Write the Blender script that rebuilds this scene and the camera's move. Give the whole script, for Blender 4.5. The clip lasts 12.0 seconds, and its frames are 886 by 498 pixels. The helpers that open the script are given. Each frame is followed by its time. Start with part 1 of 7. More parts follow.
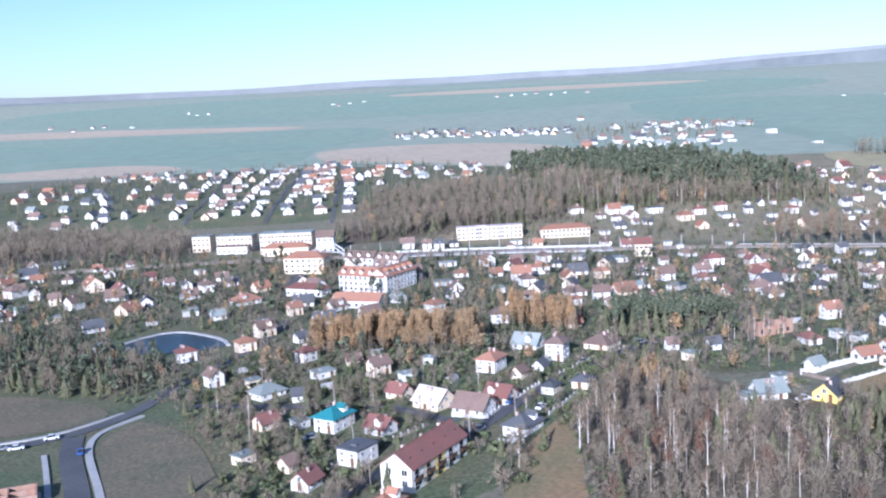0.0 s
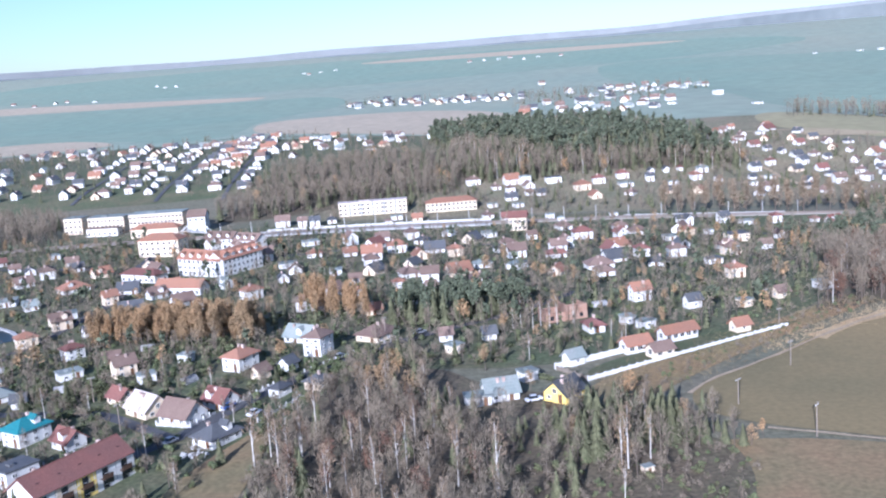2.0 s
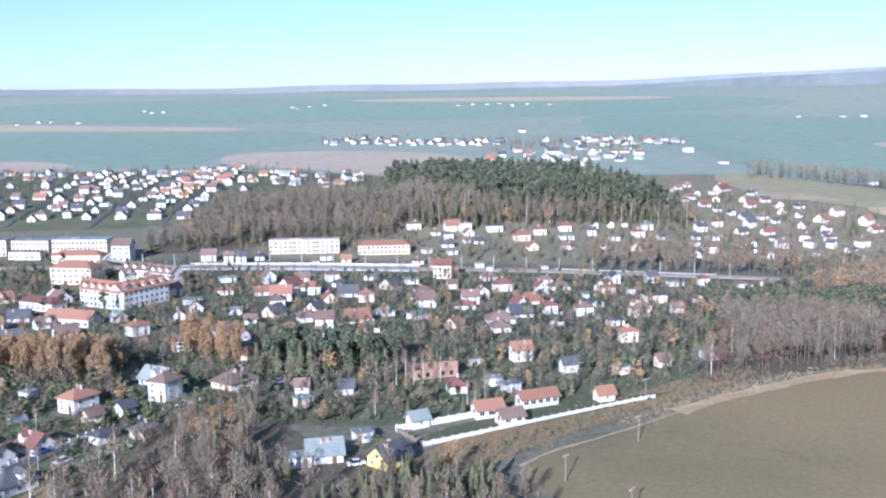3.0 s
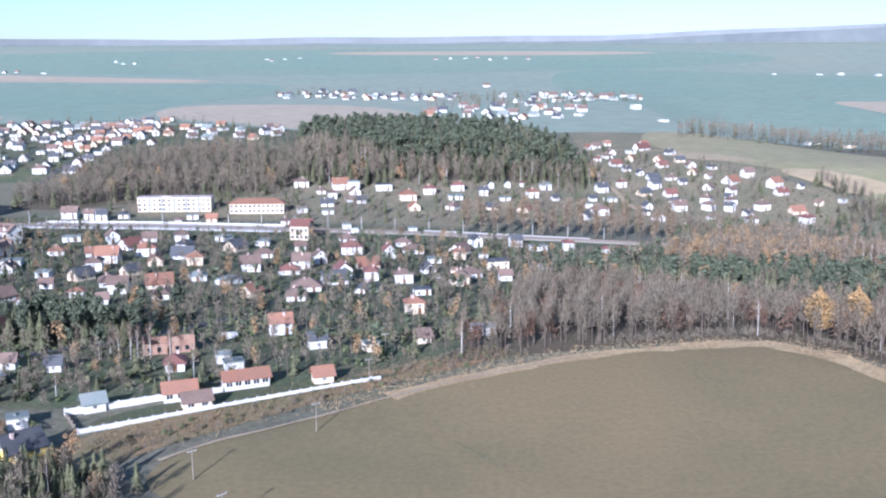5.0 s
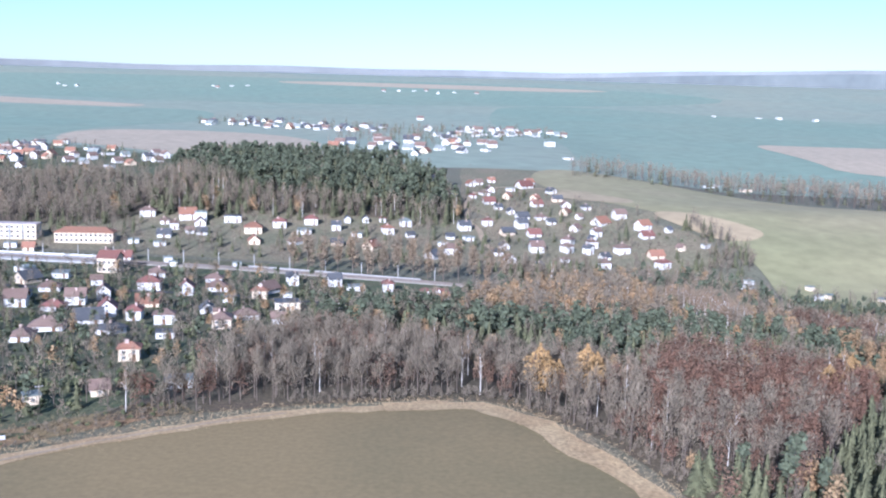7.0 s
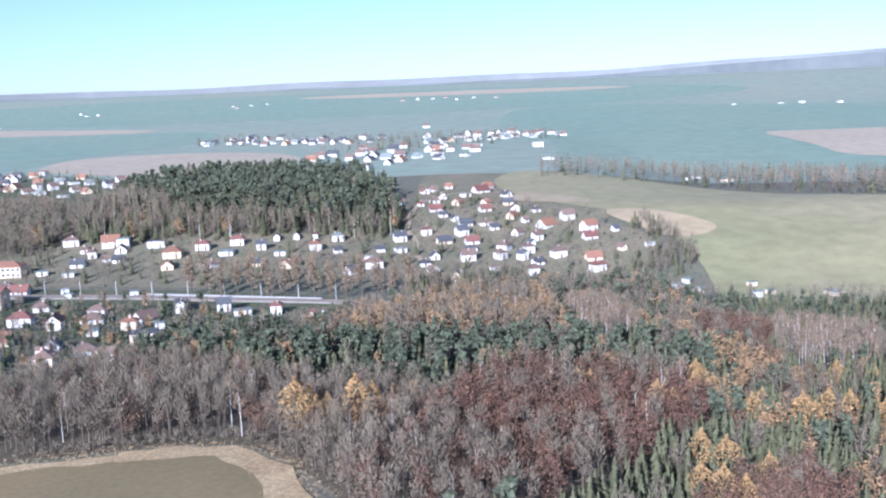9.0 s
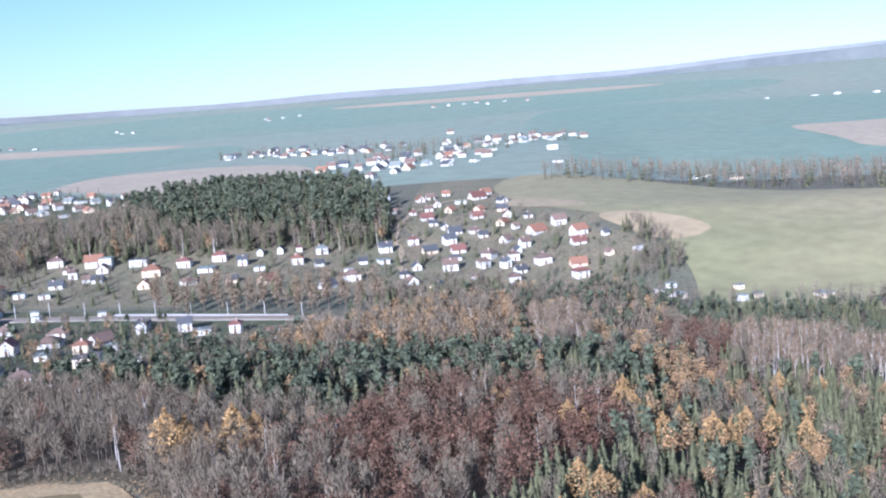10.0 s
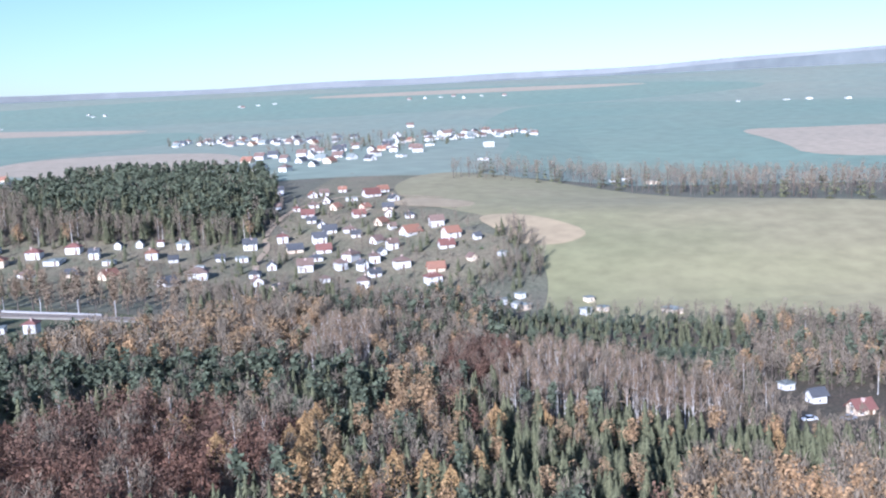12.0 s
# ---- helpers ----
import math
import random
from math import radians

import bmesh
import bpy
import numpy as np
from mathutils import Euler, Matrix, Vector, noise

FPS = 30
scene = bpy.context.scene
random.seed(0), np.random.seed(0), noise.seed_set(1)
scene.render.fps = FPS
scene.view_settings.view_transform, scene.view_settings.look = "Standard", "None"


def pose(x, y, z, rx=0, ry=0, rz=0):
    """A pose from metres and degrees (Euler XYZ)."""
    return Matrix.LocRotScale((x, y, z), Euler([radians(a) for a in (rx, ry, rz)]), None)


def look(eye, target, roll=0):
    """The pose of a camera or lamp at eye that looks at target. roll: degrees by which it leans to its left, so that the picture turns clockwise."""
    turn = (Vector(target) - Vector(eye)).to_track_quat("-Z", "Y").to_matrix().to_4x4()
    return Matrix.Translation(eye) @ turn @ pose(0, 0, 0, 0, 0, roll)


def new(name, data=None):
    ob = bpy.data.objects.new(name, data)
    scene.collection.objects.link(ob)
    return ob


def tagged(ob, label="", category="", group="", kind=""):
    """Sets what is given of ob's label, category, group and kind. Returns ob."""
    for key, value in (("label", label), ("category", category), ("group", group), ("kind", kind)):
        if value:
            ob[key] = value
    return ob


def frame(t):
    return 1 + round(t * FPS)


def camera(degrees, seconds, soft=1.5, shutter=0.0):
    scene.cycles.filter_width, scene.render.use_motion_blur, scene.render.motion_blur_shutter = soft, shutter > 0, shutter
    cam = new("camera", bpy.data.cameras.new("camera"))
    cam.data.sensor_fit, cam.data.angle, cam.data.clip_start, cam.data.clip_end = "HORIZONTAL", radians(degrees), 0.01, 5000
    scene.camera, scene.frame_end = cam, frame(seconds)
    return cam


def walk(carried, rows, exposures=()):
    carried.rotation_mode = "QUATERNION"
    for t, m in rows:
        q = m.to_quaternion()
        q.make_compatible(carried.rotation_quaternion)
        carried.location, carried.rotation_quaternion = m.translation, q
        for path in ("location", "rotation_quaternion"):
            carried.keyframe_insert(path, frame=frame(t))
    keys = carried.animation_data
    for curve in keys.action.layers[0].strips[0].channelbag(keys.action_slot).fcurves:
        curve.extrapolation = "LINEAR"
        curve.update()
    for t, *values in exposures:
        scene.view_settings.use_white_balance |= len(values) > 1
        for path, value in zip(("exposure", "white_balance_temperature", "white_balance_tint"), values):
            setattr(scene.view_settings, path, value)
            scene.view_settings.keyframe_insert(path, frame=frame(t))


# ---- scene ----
cam = camera(48.4, 12.0, soft=2.2)
METRES, EYE, TILT, LEAN, TURN = 442.8, 75.44, -8.05, 2.93, 0.0
ROWS = [
    (0.0, -0.0003, -0.0009, 0.0, -0.02, -0.0, -0.0),
    (0.5, 0.0392, 0.013, 0.0019, -0.38, 1.4, -0.27),
    (1.0, 0.0796, 0.027, 0.0049, -0.43, -1.81, -1.3),
    (1.5, 0.1183, 0.0406, 0.0072, -0.32, -1.98, 0.45),
    (2.0, 0.1586, 0.055, 0.0101, 0.01, -1.93, 1.25),
    (2.5, 0.197, 0.0682, 0.013, -0.15, 0.72, -2.02),
    (3.0, 0.2371, 0.082, 0.016, -0.42, 0.45, -2.04),
    (5.0, 0.3929, 0.1339, 0.0287, -0.37, -2.15, -2.61),
    (5.5, 0.4307, 0.1462, 0.0321, -1.37, -1.66, -4.93),
    (6.0, 0.4694, 0.1602, 0.0357, -1.68, -1.52, -4.9),
    (6.5, 0.5071, 0.1736, 0.0397, -2.52, -1.6, -5.2),
    (7.0, 0.5463, 0.1884, 0.0432, -2.18, -0.16, -4.2),
    (9.0, 0.7007, 0.2483, 0.0557, 0.92, 0.1, -0.84),
    (9.5, 0.7388, 0.2639, 0.0592, -0.19, -0.91, -2.24),
    (10.0, 0.7785, 0.2815, 0.0614, 3.73, 0.4, 0.87),
    (10.5, 0.8165, 0.2971, 0.0639, 3.98, 1.4, -0.1),
    (11.0, 0.8556, 0.3133, 0.067, 3.79, -0.32, 0.9),
    (11.5, 0.8935, 0.3288, 0.0694, 3.02, -0.02, -0.05),
    (12.0, 0.933, 0.3469, 0.0719, 3.6, -0.01, -0.91),
]
EXPOSURES = [(0.0, 0.97, 4960, 19), (6.0, 1.0, 4960, 19), (12.0, 1.02, 4960, 19)]
walk(cam, [(t, pose(0, 0, EYE, TILT, LEAN, TURN) @ pose(METRES * x, METRES * y, METRES * z, 90 + pitch, roll, yaw)) for t, x, y, z, yaw, pitch, roll in ROWS], EXPOSURES)

# ---- light ----
SUN_AZIMUTH, SUN_HEIGHT = radians(198), radians(21)   # clockwise from north (+y), so behind the camera and to its left
world = bpy.data.worlds.new("sky")
scene.world = world
world.use_nodes = True
wn = world.node_tree
sky = wn.nodes.new("ShaderNodeTexSky")
sky.sky_type = "NISHITA"
sky.sun_disc = False
sky.sun_elevation = SUN_HEIGHT
sky.sun_rotation = SUN_AZIMUTH
sky.altitude = 250
sky.air_density = 1.0
sky.dust_density = 0.85
sky.ozone_density = 1.9
wn.links.new(sky.outputs[0], wn.nodes["Background"].inputs[0])
wn.nodes["Background"].inputs[1].default_value = 0.079

sun = new("sun", bpy.data.lights.new("sun", "SUN"))
sun.data.energy = 4.4
sun.data.angle = radians(0.8)
sun.data.color = (1.0, 0.92, 0.82)
sun_from = Vector((math.sin(SUN_AZIMUTH) * math.cos(SUN_HEIGHT), math.cos(SUN_AZIMUTH) * math.cos(SUN_HEIGHT), math.sin(SUN_HEIGHT)))
sun.matrix_world = look(sun_from * 3000, (0, 0, 0))
tagged(sun, "low late autumn sun", "sun")


# ---- materials ----
def material(name, colour, rough=0.85, vary=0.25, scale=0.3, fine=4.0, bump=0.0, metal=0.0, island=0.0, second=None, patch=0.5, spec=0.3, per_object=0.0):
    """A surface with two scales of variation: large patches towards a second colour, and fine grain."""
    m = bpy.data.materials.new(name)
    m.use_nodes = True
    nt = m.node_tree
    n, link = nt.nodes, nt.links.new
    bsdf = n["Principled BSDF"]
    bsdf.inputs["Roughness"].default_value = rough
    bsdf.inputs["Metallic"].default_value = metal
    bsdf.inputs["Specular IOR Level"].default_value = spec
    geo = n.new("ShaderNodeNewGeometry")
    big, small = n.new("ShaderNodeTexNoise"), n.new("ShaderNodeTexNoise")
    for tex, s, detail in ((big, scale, 4.0), (small, fine, 3.0)):
        tex.inputs["Scale"].default_value = s
        tex.inputs["Detail"].default_value = detail
        link(geo.outputs["Position"], tex.inputs["Vector"])
    mix = n.new("ShaderNodeMix")
    mix.data_type = "RGBA"
    ramp = n.new("ShaderNodeMapRange")
    ramp.inputs["From Min"].default_value, ramp.inputs["From Max"].default_value = 0.35, 0.65
    ramp.inputs["To Max"].default_value = patch
    link(big.outputs["Fac"], ramp.inputs["Value"])
    link(ramp.outputs["Result"], mix.inputs["Factor"])
    other = second or tuple(c * 0.7 for c in colour)
    mix.inputs["A"].default_value, mix.inputs["B"].default_value = (*colour, 1), (*other, 1)
    value = n.new("ShaderNodeMapRange")
    value.inputs["From Min"].default_value, value.inputs["From Max"].default_value = 0.25, 0.75
    value.inputs["To Min"].default_value, value.inputs["To Max"].default_value = 1 - vary, 1 + vary
    link(small.outputs["Fac"], value.inputs["Value"])
    hsv = n.new("ShaderNodeHueSaturation")
    link(mix.outputs["Result"], hsv.inputs["Color"])
    last = value.outputs["Result"]
    for amount, source in ((island, geo.outputs["Random Per Island"]), (per_object, None)):
        if amount:
            if source is None:
                source = n.new("ShaderNodeObjectInfo").outputs["Random"]
            r = n.new("ShaderNodeMapRange")
            r.inputs["To Min"].default_value, r.inputs["To Max"].default_value = 1 - amount, 1 + amount
            link(source, r.inputs["Value"])
            mul = n.new("ShaderNodeMath")
            mul.operation = "MULTIPLY"
            link(last, mul.inputs[0])
            link(r.outputs["Result"], mul.inputs[1])
            last = mul.outputs[0]
    link(last, hsv.inputs["Value"])
    link(hsv.outputs["Color"], bsdf.inputs["Base Color"])
    if bump:
        b = n.new("ShaderNodeBump")
        b.inputs["Strength"].default_value = bump
        b.inputs["Distance"].default_value = 0.3
        link(small.outputs["Fac"], b.inputs["Height"])
        link(b.outputs["Normal"], bsdf.inputs["Normal"])
    return m


def tiled_roof(name, colour, pitch=0.33, second=None):
    """Roof covering in courses, with weathered patches."""
    m = material(name, colour, 0.75, 0.18, 0.25, 3.0, second=second, per_object=0.18)
    nt = m.node_tree
    n, link = nt.nodes, nt.links.new
    co, wave = n.new("ShaderNodeTexCoord"), n.new("ShaderNodeTexWave")
    wave.bands_direction = "Z"
    wave.inputs["Scale"].default_value = 0.5 / pitch
    wave.inputs["Distortion"].default_value = 0.4
    b = n.new("ShaderNodeBump")
    b.inputs["Strength"].default_value, b.inputs["Distance"].default_value = 0.5, 0.06
    link(co.outputs["Object"], wave.inputs["Vector"])
    link(wave.outputs["Fac"], b.inputs["Height"])
    link(b.outputs["Normal"], n["Principled BSDF"].inputs["Normal"])
    return m


MEADOW = material("rough autumn meadow", (0.15, 0.15, 0.098), 0.95, 0.35, 0.02, 0.6, second=(0.19, 0.165, 0.115), patch=0.8)
GARDEN = material("garden ground, grass and soil", (0.095, 0.115, 0.058), 0.95, 0.45, 0.06, 0.9, second=(0.145, 0.13, 0.076), patch=0.9)
FIELD = material("sown field in late autumn", (0.272, 0.202, 0.098), 0.95, 0.12, 0.012, 0.8, second=(0.18, 0.15, 0.076), patch=0.9)
DRY_GRASS = material("dry straw-coloured grass", (0.52, 0.39, 0.215), 0.95, 0.35, 0.08, 1.2, second=(0.40, 0.28, 0.15), patch=0.9)
BROWN_EARTH = material("bare brown earth", (0.28, 0.185, 0.1), 0.95, 0.25, 0.04, 0.9, second=(0.19, 0.168, 0.085), patch=0.9)
TAN_STUBBLE = material("tan stubble", (0.46, 0.355, 0.21), 0.95, 0.15, 0.006, 0.1, second=(0.37, 0.3, 0.19), patch=0.9)
STUBBLE = material("pale stubble", (0.47, 0.385, 0.27), 0.95, 0.15, 0.006, 0.1, second=(0.43, 0.355, 0.25), patch=0.7)
# far crop and grass: distance haze is mixed into these base colours
HAZY_CROP = material("green winter crop with haze in the colour", (0.235, 0.31, 0.228), 0.95, 0.12, 0.003, 0.05, second=(0.265, 0.315, 0.228), patch=0.8)
HAZY_GRASS = material("mixed green crop land with haze in the colour", (0.275, 0.325, 0.245), 0.95, 0.12, 0.002, 0.04, second=(0.32, 0.33, 0.24), patch=0.9)
LIGHT_PASTURE = material("light green pasture", (0.29, 0.272, 0.14), 0.95, 0.15, 0.006, 0.1, second=(0.345, 0.295, 0.17), patch=0.9)
FOREST_FLOOR = material("leaf litter", (0.135, 0.104, 0.068), 0.95, 0.45, 0.08, 1.0, second=(0.12, 0.106, 0.066), patch=0.8)
LAWN = material("short green lawn", (0.085, 0.105, 0.05), 0.95, 0.25, 0.1, 1.5, second=(0.115, 0.11, 0.06), patch=0.8)
ASPHALT = material("worn asphalt", (0.085, 0.085, 0.09), 0.85, 0.2, 0.1, 2.0, second=(0.12, 0.12, 0.12), patch=0.7)
GRAVEL = material("pale gravel track", (0.42, 0.325, 0.215), 0.95, 0.25, 0.2, 1.5)
ROUGH_PLOT = material("rough trodden grass and soil", (0.175, 0.142, 0.092), 0.95, 0.35, 0.05, 1.0, second=(0.125, 0.12, 0.075), patch=0.9)
SLOPE_GRASS = material("pale grass of the slope gardens", (0.185, 0.175, 0.105), 0.95, 0.35, 0.04, 0.6, second=(0.25, 0.205, 0.13), patch=0.9)
BALLAST = material("railway ballast", (0.27, 0.25, 0.22), 0.95, 0.25, 0.2, 2.0)
PAVING = material("light concrete paving", (0.42, 0.41, 0.39), 0.85, 0.15, 0.2, 2.0)
CONCRETE = material("weathered concrete", (0.46, 0.45, 0.43), 0.85, 0.15, 0.3, 2.0)
WATER = material("dark pond water", (0.02, 0.032, 0.038), 0.3, 0.1, 0.05, 0.5, spec=0.2)
STEEL = material("rusty steel rail", (0.22, 0.18, 0.15), 0.5, 0.2, 1.0, 6.0, metal=0.8)
WOOD = material("grey weathered wood", (0.24, 0.20, 0.16), 0.85, 0.25, 0.5, 5.0)
DARK_WOOD = material("dark stained wood", (0.10, 0.06, 0.04), 0.8, 0.25, 0.5, 5.0)
BRICK = material("bare hollow brick", (0.32, 0.185, 0.125), 0.9, 0.25, 0.6, 5.0, second=(0.36, 0.26, 0.2), patch=0.7)
BLACK_METAL = material("dark painted metal", (0.04, 0.04, 0.045), 0.5, 0.1, 1.0, 5.0)

WALLS = {
    "W": material("white render", (0.66, 0.65, 0.62), 0.9, 0.06, 0.25, 2.5, second=(0.56, 0.54, 0.50), patch=0.6, per_object=0.06),
    "C": material("cream render", (0.70, 0.58, 0.42), 0.9, 0.07, 0.25, 2.5, second=(0.60, 0.49, 0.37), patch=0.6, per_object=0.1),
    "Y": material("yellow render", (0.80, 0.60, 0.17), 0.9, 0.06, 0.25, 2.5, second=(0.72, 0.52, 0.16), patch=0.6),
}
ROOFS = {
    "r": tiled_roof("red-brown roof tiles", (0.215, 0.098, 0.078), second=(0.165, 0.09, 0.075)),
    "o": tiled_roof("orange clay tiles", (0.31, 0.155, 0.098), second=(0.26, 0.148, 0.105)),
    "n": tiled_roof("weathered brown tiles", (0.185, 0.125, 0.100), second=(0.25, 0.18, 0.14)),
    "d": tiled_roof("dark grey shingles", (0.085, 0.088, 0.095), second=(0.12, 0.12, 0.12)),
    "g": tiled_roof("grey-green sheet roofing", (0.22, 0.25, 0.23), 0.9, second=(0.29, 0.29, 0.27)),
    "t": tiled_roof("teal sheet roofing", (0.03, 0.165, 0.18), 0.9, second=(0.035, 0.15, 0.165)),
    "p": tiled_roof("pale pinkish sheet roofing", (0.62, 0.53, 0.49), 0.9, second=(0.54, 0.47, 0.43)),
}
FRAME_PAINT = material("white window frame", (0.72, 0.71, 0.68), 0.5, 0.05, 1.0, 8.0)
GLASS = material("window glass over a dark room", (0.025, 0.03, 0.036), 0.08, 0.1, 1.0, 8.0, spec=0.6)
DOOR_PAINT = material("brown door", (0.16, 0.085, 0.045), 0.6, 0.15, 1.0, 8.0)
CHIMNEY_BRICK = material("chimney masonry", (0.52, 0.40, 0.34), 0.9, 0.15, 1.0, 6.0, per_object=0.3)
GUTTER = material("grey guttering", (0.30, 0.30, 0.30), 0.5, 0.1, 1.0, 6.0)

BARK = material("grey-brown bark", (0.14, 0.112, 0.09), 0.95, 0.3, 0.4, 3.0, island=0.2)
BIRCH_BARK = material("white birch bark", (0.60, 0.57, 0.52), 0.85, 0.35, 0.6, 2.5, second=(0.38, 0.35, 0.31), patch=0.7)
TWIGS = material("bare brown twigs", (0.205, 0.166, 0.118), 0.95, 0.2, 0.03, 0.4, island=0.35, second=(0.178, 0.15, 0.11), patch=0.9)
BIRCH_TWIGS = material("fine reddish birch twigs", (0.25, 0.182, 0.12), 0.95, 0.2, 0.05, 0.5, island=0.3)
BEECH = material("russet beech leaves", (0.168, 0.09, 0.058), 0.9, 0.2, 0.03, 0.4, island=0.4, second=(0.145, 0.096, 0.066), patch=0.9)
SPRUCE = material("dark green spruce needles", (0.108, 0.112, 0.06), 0.9, 0.2, 0.05, 0.4, island=0.35, second=(0.122, 0.12, 0.062), patch=0.8)
PINE = material("blue-green pine needles", (0.1, 0.115, 0.072), 0.9, 0.2, 0.05, 0.4, island=0.35)
LARCH = material("golden larch needles", (0.4, 0.26, 0.115), 0.9, 0.2, 0.06, 0.5, island=0.3, second=(0.34, 0.22, 0.1), patch=0.8)
ORANGE_LEAF = material("dull orange autumn leaves", (0.34, 0.215, 0.108), 0.9, 0.2, 0.05, 0.5, island=0.35, second=(0.27, 0.195, 0.11), patch=0.9)
BROWN_LEAF = material("brown late larch needles", (0.245, 0.18, 0.115), 0.9, 0.2, 0.05, 0.5, island=0.35, second=(0.21, 0.165, 0.115), patch=0.9)
GREEN_LEAF = material("dull green garden leaves", (0.105, 0.13, 0.06), 0.9, 0.2, 0.05, 0.5, island=0.4, second=(0.125, 0.118, 0.06), patch=0.8)


# ---- building blocks ----
def part(name, bm, mat, parent=None, label="", place=None):
    me = bpy.data.meshes.new(name)
    bm.to_mesh(me)
    bm.free()
    me.materials.append(mat)
    return piece(name, me, parent, label, place)


def piece(name, me, parent=None, label="", place=None):
    ob = new(name, me)
    ob.parent = parent
    if place is not None:
        ob.matrix_basis = place
    return tagged(ob, label)


def empty(name, place, label, category, group="", kind=""):
    ob = new(name)
    ob.empty_display_size = 0.5
    ob.matrix_basis = place
    return tagged(ob, label, category, group, kind)


def add_box(bm, x0, y0, z0, x1, y1, z1):
    v = [bm.verts.new(p) for p in ((x0, y0, z0), (x1, y0, z0), (x1, y1, z0), (x0, y1, z0), (x0, y0, z1), (x1, y0, z1), (x1, y1, z1), (x0, y1, z1))]
    for f in ((3, 2, 1, 0), (4, 5, 6, 7), (0, 1, 5, 4), (1, 2, 6, 5), (2, 3, 7, 6), (3, 0, 4, 7)):
        bm.faces.new([v[i] for i in f])


def box(*size):
    bm = bmesh.new()
    add_box(bm, *size)
    return bm


def rod(bm, a, b, ra, rb, sides=6):
    a, b = Vector(a), Vector(b)
    q = (b - a).to_track_quat("Z", "Y")
    rings = []
    for p, r in ((a, ra), (b, rb)):
        rings.append([bm.verts.new(p + q @ Vector((r * math.cos(k * math.tau / sides), r * math.sin(k * math.tau / sides), 0))) for k in range(sides)])
    for k in range(sides):
        bm.faces.new((rings[0][k], rings[0][(k + 1) % sides], rings[1][(k + 1) % sides], rings[1][k]))
    bm.faces.new(rings[1])


# ---- the land ----
PLAN = 0.82   # metres to one unit of the plan in which places are noted
KNOTS_Y = np.array([-2000, 0, 250, 330, 450, 600, 690, 760, 820, 880, 960, 1335, 2000, 3000, 4500, 6000.0])
KNOTS_Z = np.array([-6, -6, -5, -5, -6, -11, -11, -10, -5, 3, 9, 24, 44, 95, 205, 205.0])
SLOPES = np.gradient(KNOTS_Z, KNOTS_Y)


GRID_X = np.array([-250, -100, 0, 100, 200, 300, 400, 500.0])
GRID_Y = np.array([140, 230, 290, 350, 430, 510, 570, 630, 690, 790, 1000, 1250, 1650.0])
# metres by which the land rises above or falls below the even valley, from near (first row) to far
RELIEF = np.array([
    (0, 0, 0, 0, 0, 0, 0, 0),
    (-4, -2.5, 1, 3, 2.5, 2, 0, -2.5),
    (-6, -3.5, 2.5, 3.5, 4, 4, -1.5, -6),
    (-5, -3.5, 0, 2, 3.5, 1, -5, -9.5),
    (-2, -0.5, 1, 1, 0.5, -1.5, -7, -13),
    (1, 2, 2, 0.5, -1, -1.5, -8.5, -15),
    (3.5, 4, 3, 1.5, 1, -0.5, -6.5, -11),
    (4.5, 4.5, 5, 5, 4.5, 2.5, 3.5, 2),
    (4.5, 5, 5.5, 6, 4, 1.5, 5.5, 5.5),
    (4, 4.5, 5, 5.5, 5, 4, 2.5, -2.5),
    (2.5, 3, 4, 4.5, 5.5, 6.5, 2.5, -11),
    (1.5, 1.5, 2, 2.5, 4, 5.5, 4.5, -6),
    (0, 0, 0, 0, 0, 0, 0, 0),
], float)


CURVES = {len(k): (np.eye(len(k)), np.array([np.gradient(row, k) for row in np.eye(len(k))]).T) for k in (GRID_X, GRID_Y)}


def spread(knots, at):
    """How much each knot counts at the given places, on a smooth curve through the knots."""
    one, slope = CURVES[len(knots)]
    i = np.clip(np.searchsorted(knots, at) - 1, 0, len(knots) - 2)
    h = knots[i + 1] - knots[i]
    u = np.clip((at - knots[i]) / h, 0, 1)
    return (2 * u**3 - 3 * u**2 + 1)[:, None] * one[i] + ((u**3 - 2 * u**2 + u) * h)[:, None] * slope[i] + (3 * u**2 - 2 * u**3)[:, None] * one[i + 1] + ((u**3 - u**2) * h)[:, None] * slope[i + 1]


def relief(x, y):
    x, y = np.broadcast_arrays(x, y)
    return ((spread(GRID_Y, y.ravel()) @ RELIEF) * spread(GRID_X, x.ravel())).sum(1).reshape(x.shape)


def height(x, y):
    """The land: a shallow valley with the railway, a wooded rise behind it and long slopes up to far hills."""
    extra = relief(np.asarray(x, float), np.asarray(y, float))
    x, y = np.asarray(x, float) / PLAN, np.asarray(y, float) / PLAN
    i = np.clip(np.searchsorted(KNOTS_Y, y) - 1, 0, len(KNOTS_Y) - 2)
    h = KNOTS_Y[i + 1] - KNOTS_Y[i]
    u = np.clip((y - KNOTS_Y[i]) / h, 0, 1)
    z = (2 * u**3 - 3 * u**2 + 1) * KNOTS_Z[i] + (u**3 - 2 * u**2 + u) * h * SLOPES[i] + (3 * u**2 - 2 * u**3) * KNOTS_Z[i + 1] + (u**3 - u**2) * h * SLOPES[i + 1]
    z = z - 6 * np.exp(-(((x - 400) / 140) ** 2) - ((y - 740) / 110) ** 2)
    return extra + PLAN * (z + 7 * np.exp(-(((x - 190) / 110) ** 2) - ((y - 890) / 70) ** 2))


def ground_z(x, y):
    return float(height(x, y))


def grown(start, stop, first, rate, cap):
    """Grid lines that widen from start to stop."""
    out, step = [start], first
    while out[-1] < stop:
        out.append(min(stop, out[-1] + step))
        step = min(cap, step * rate)
    return out


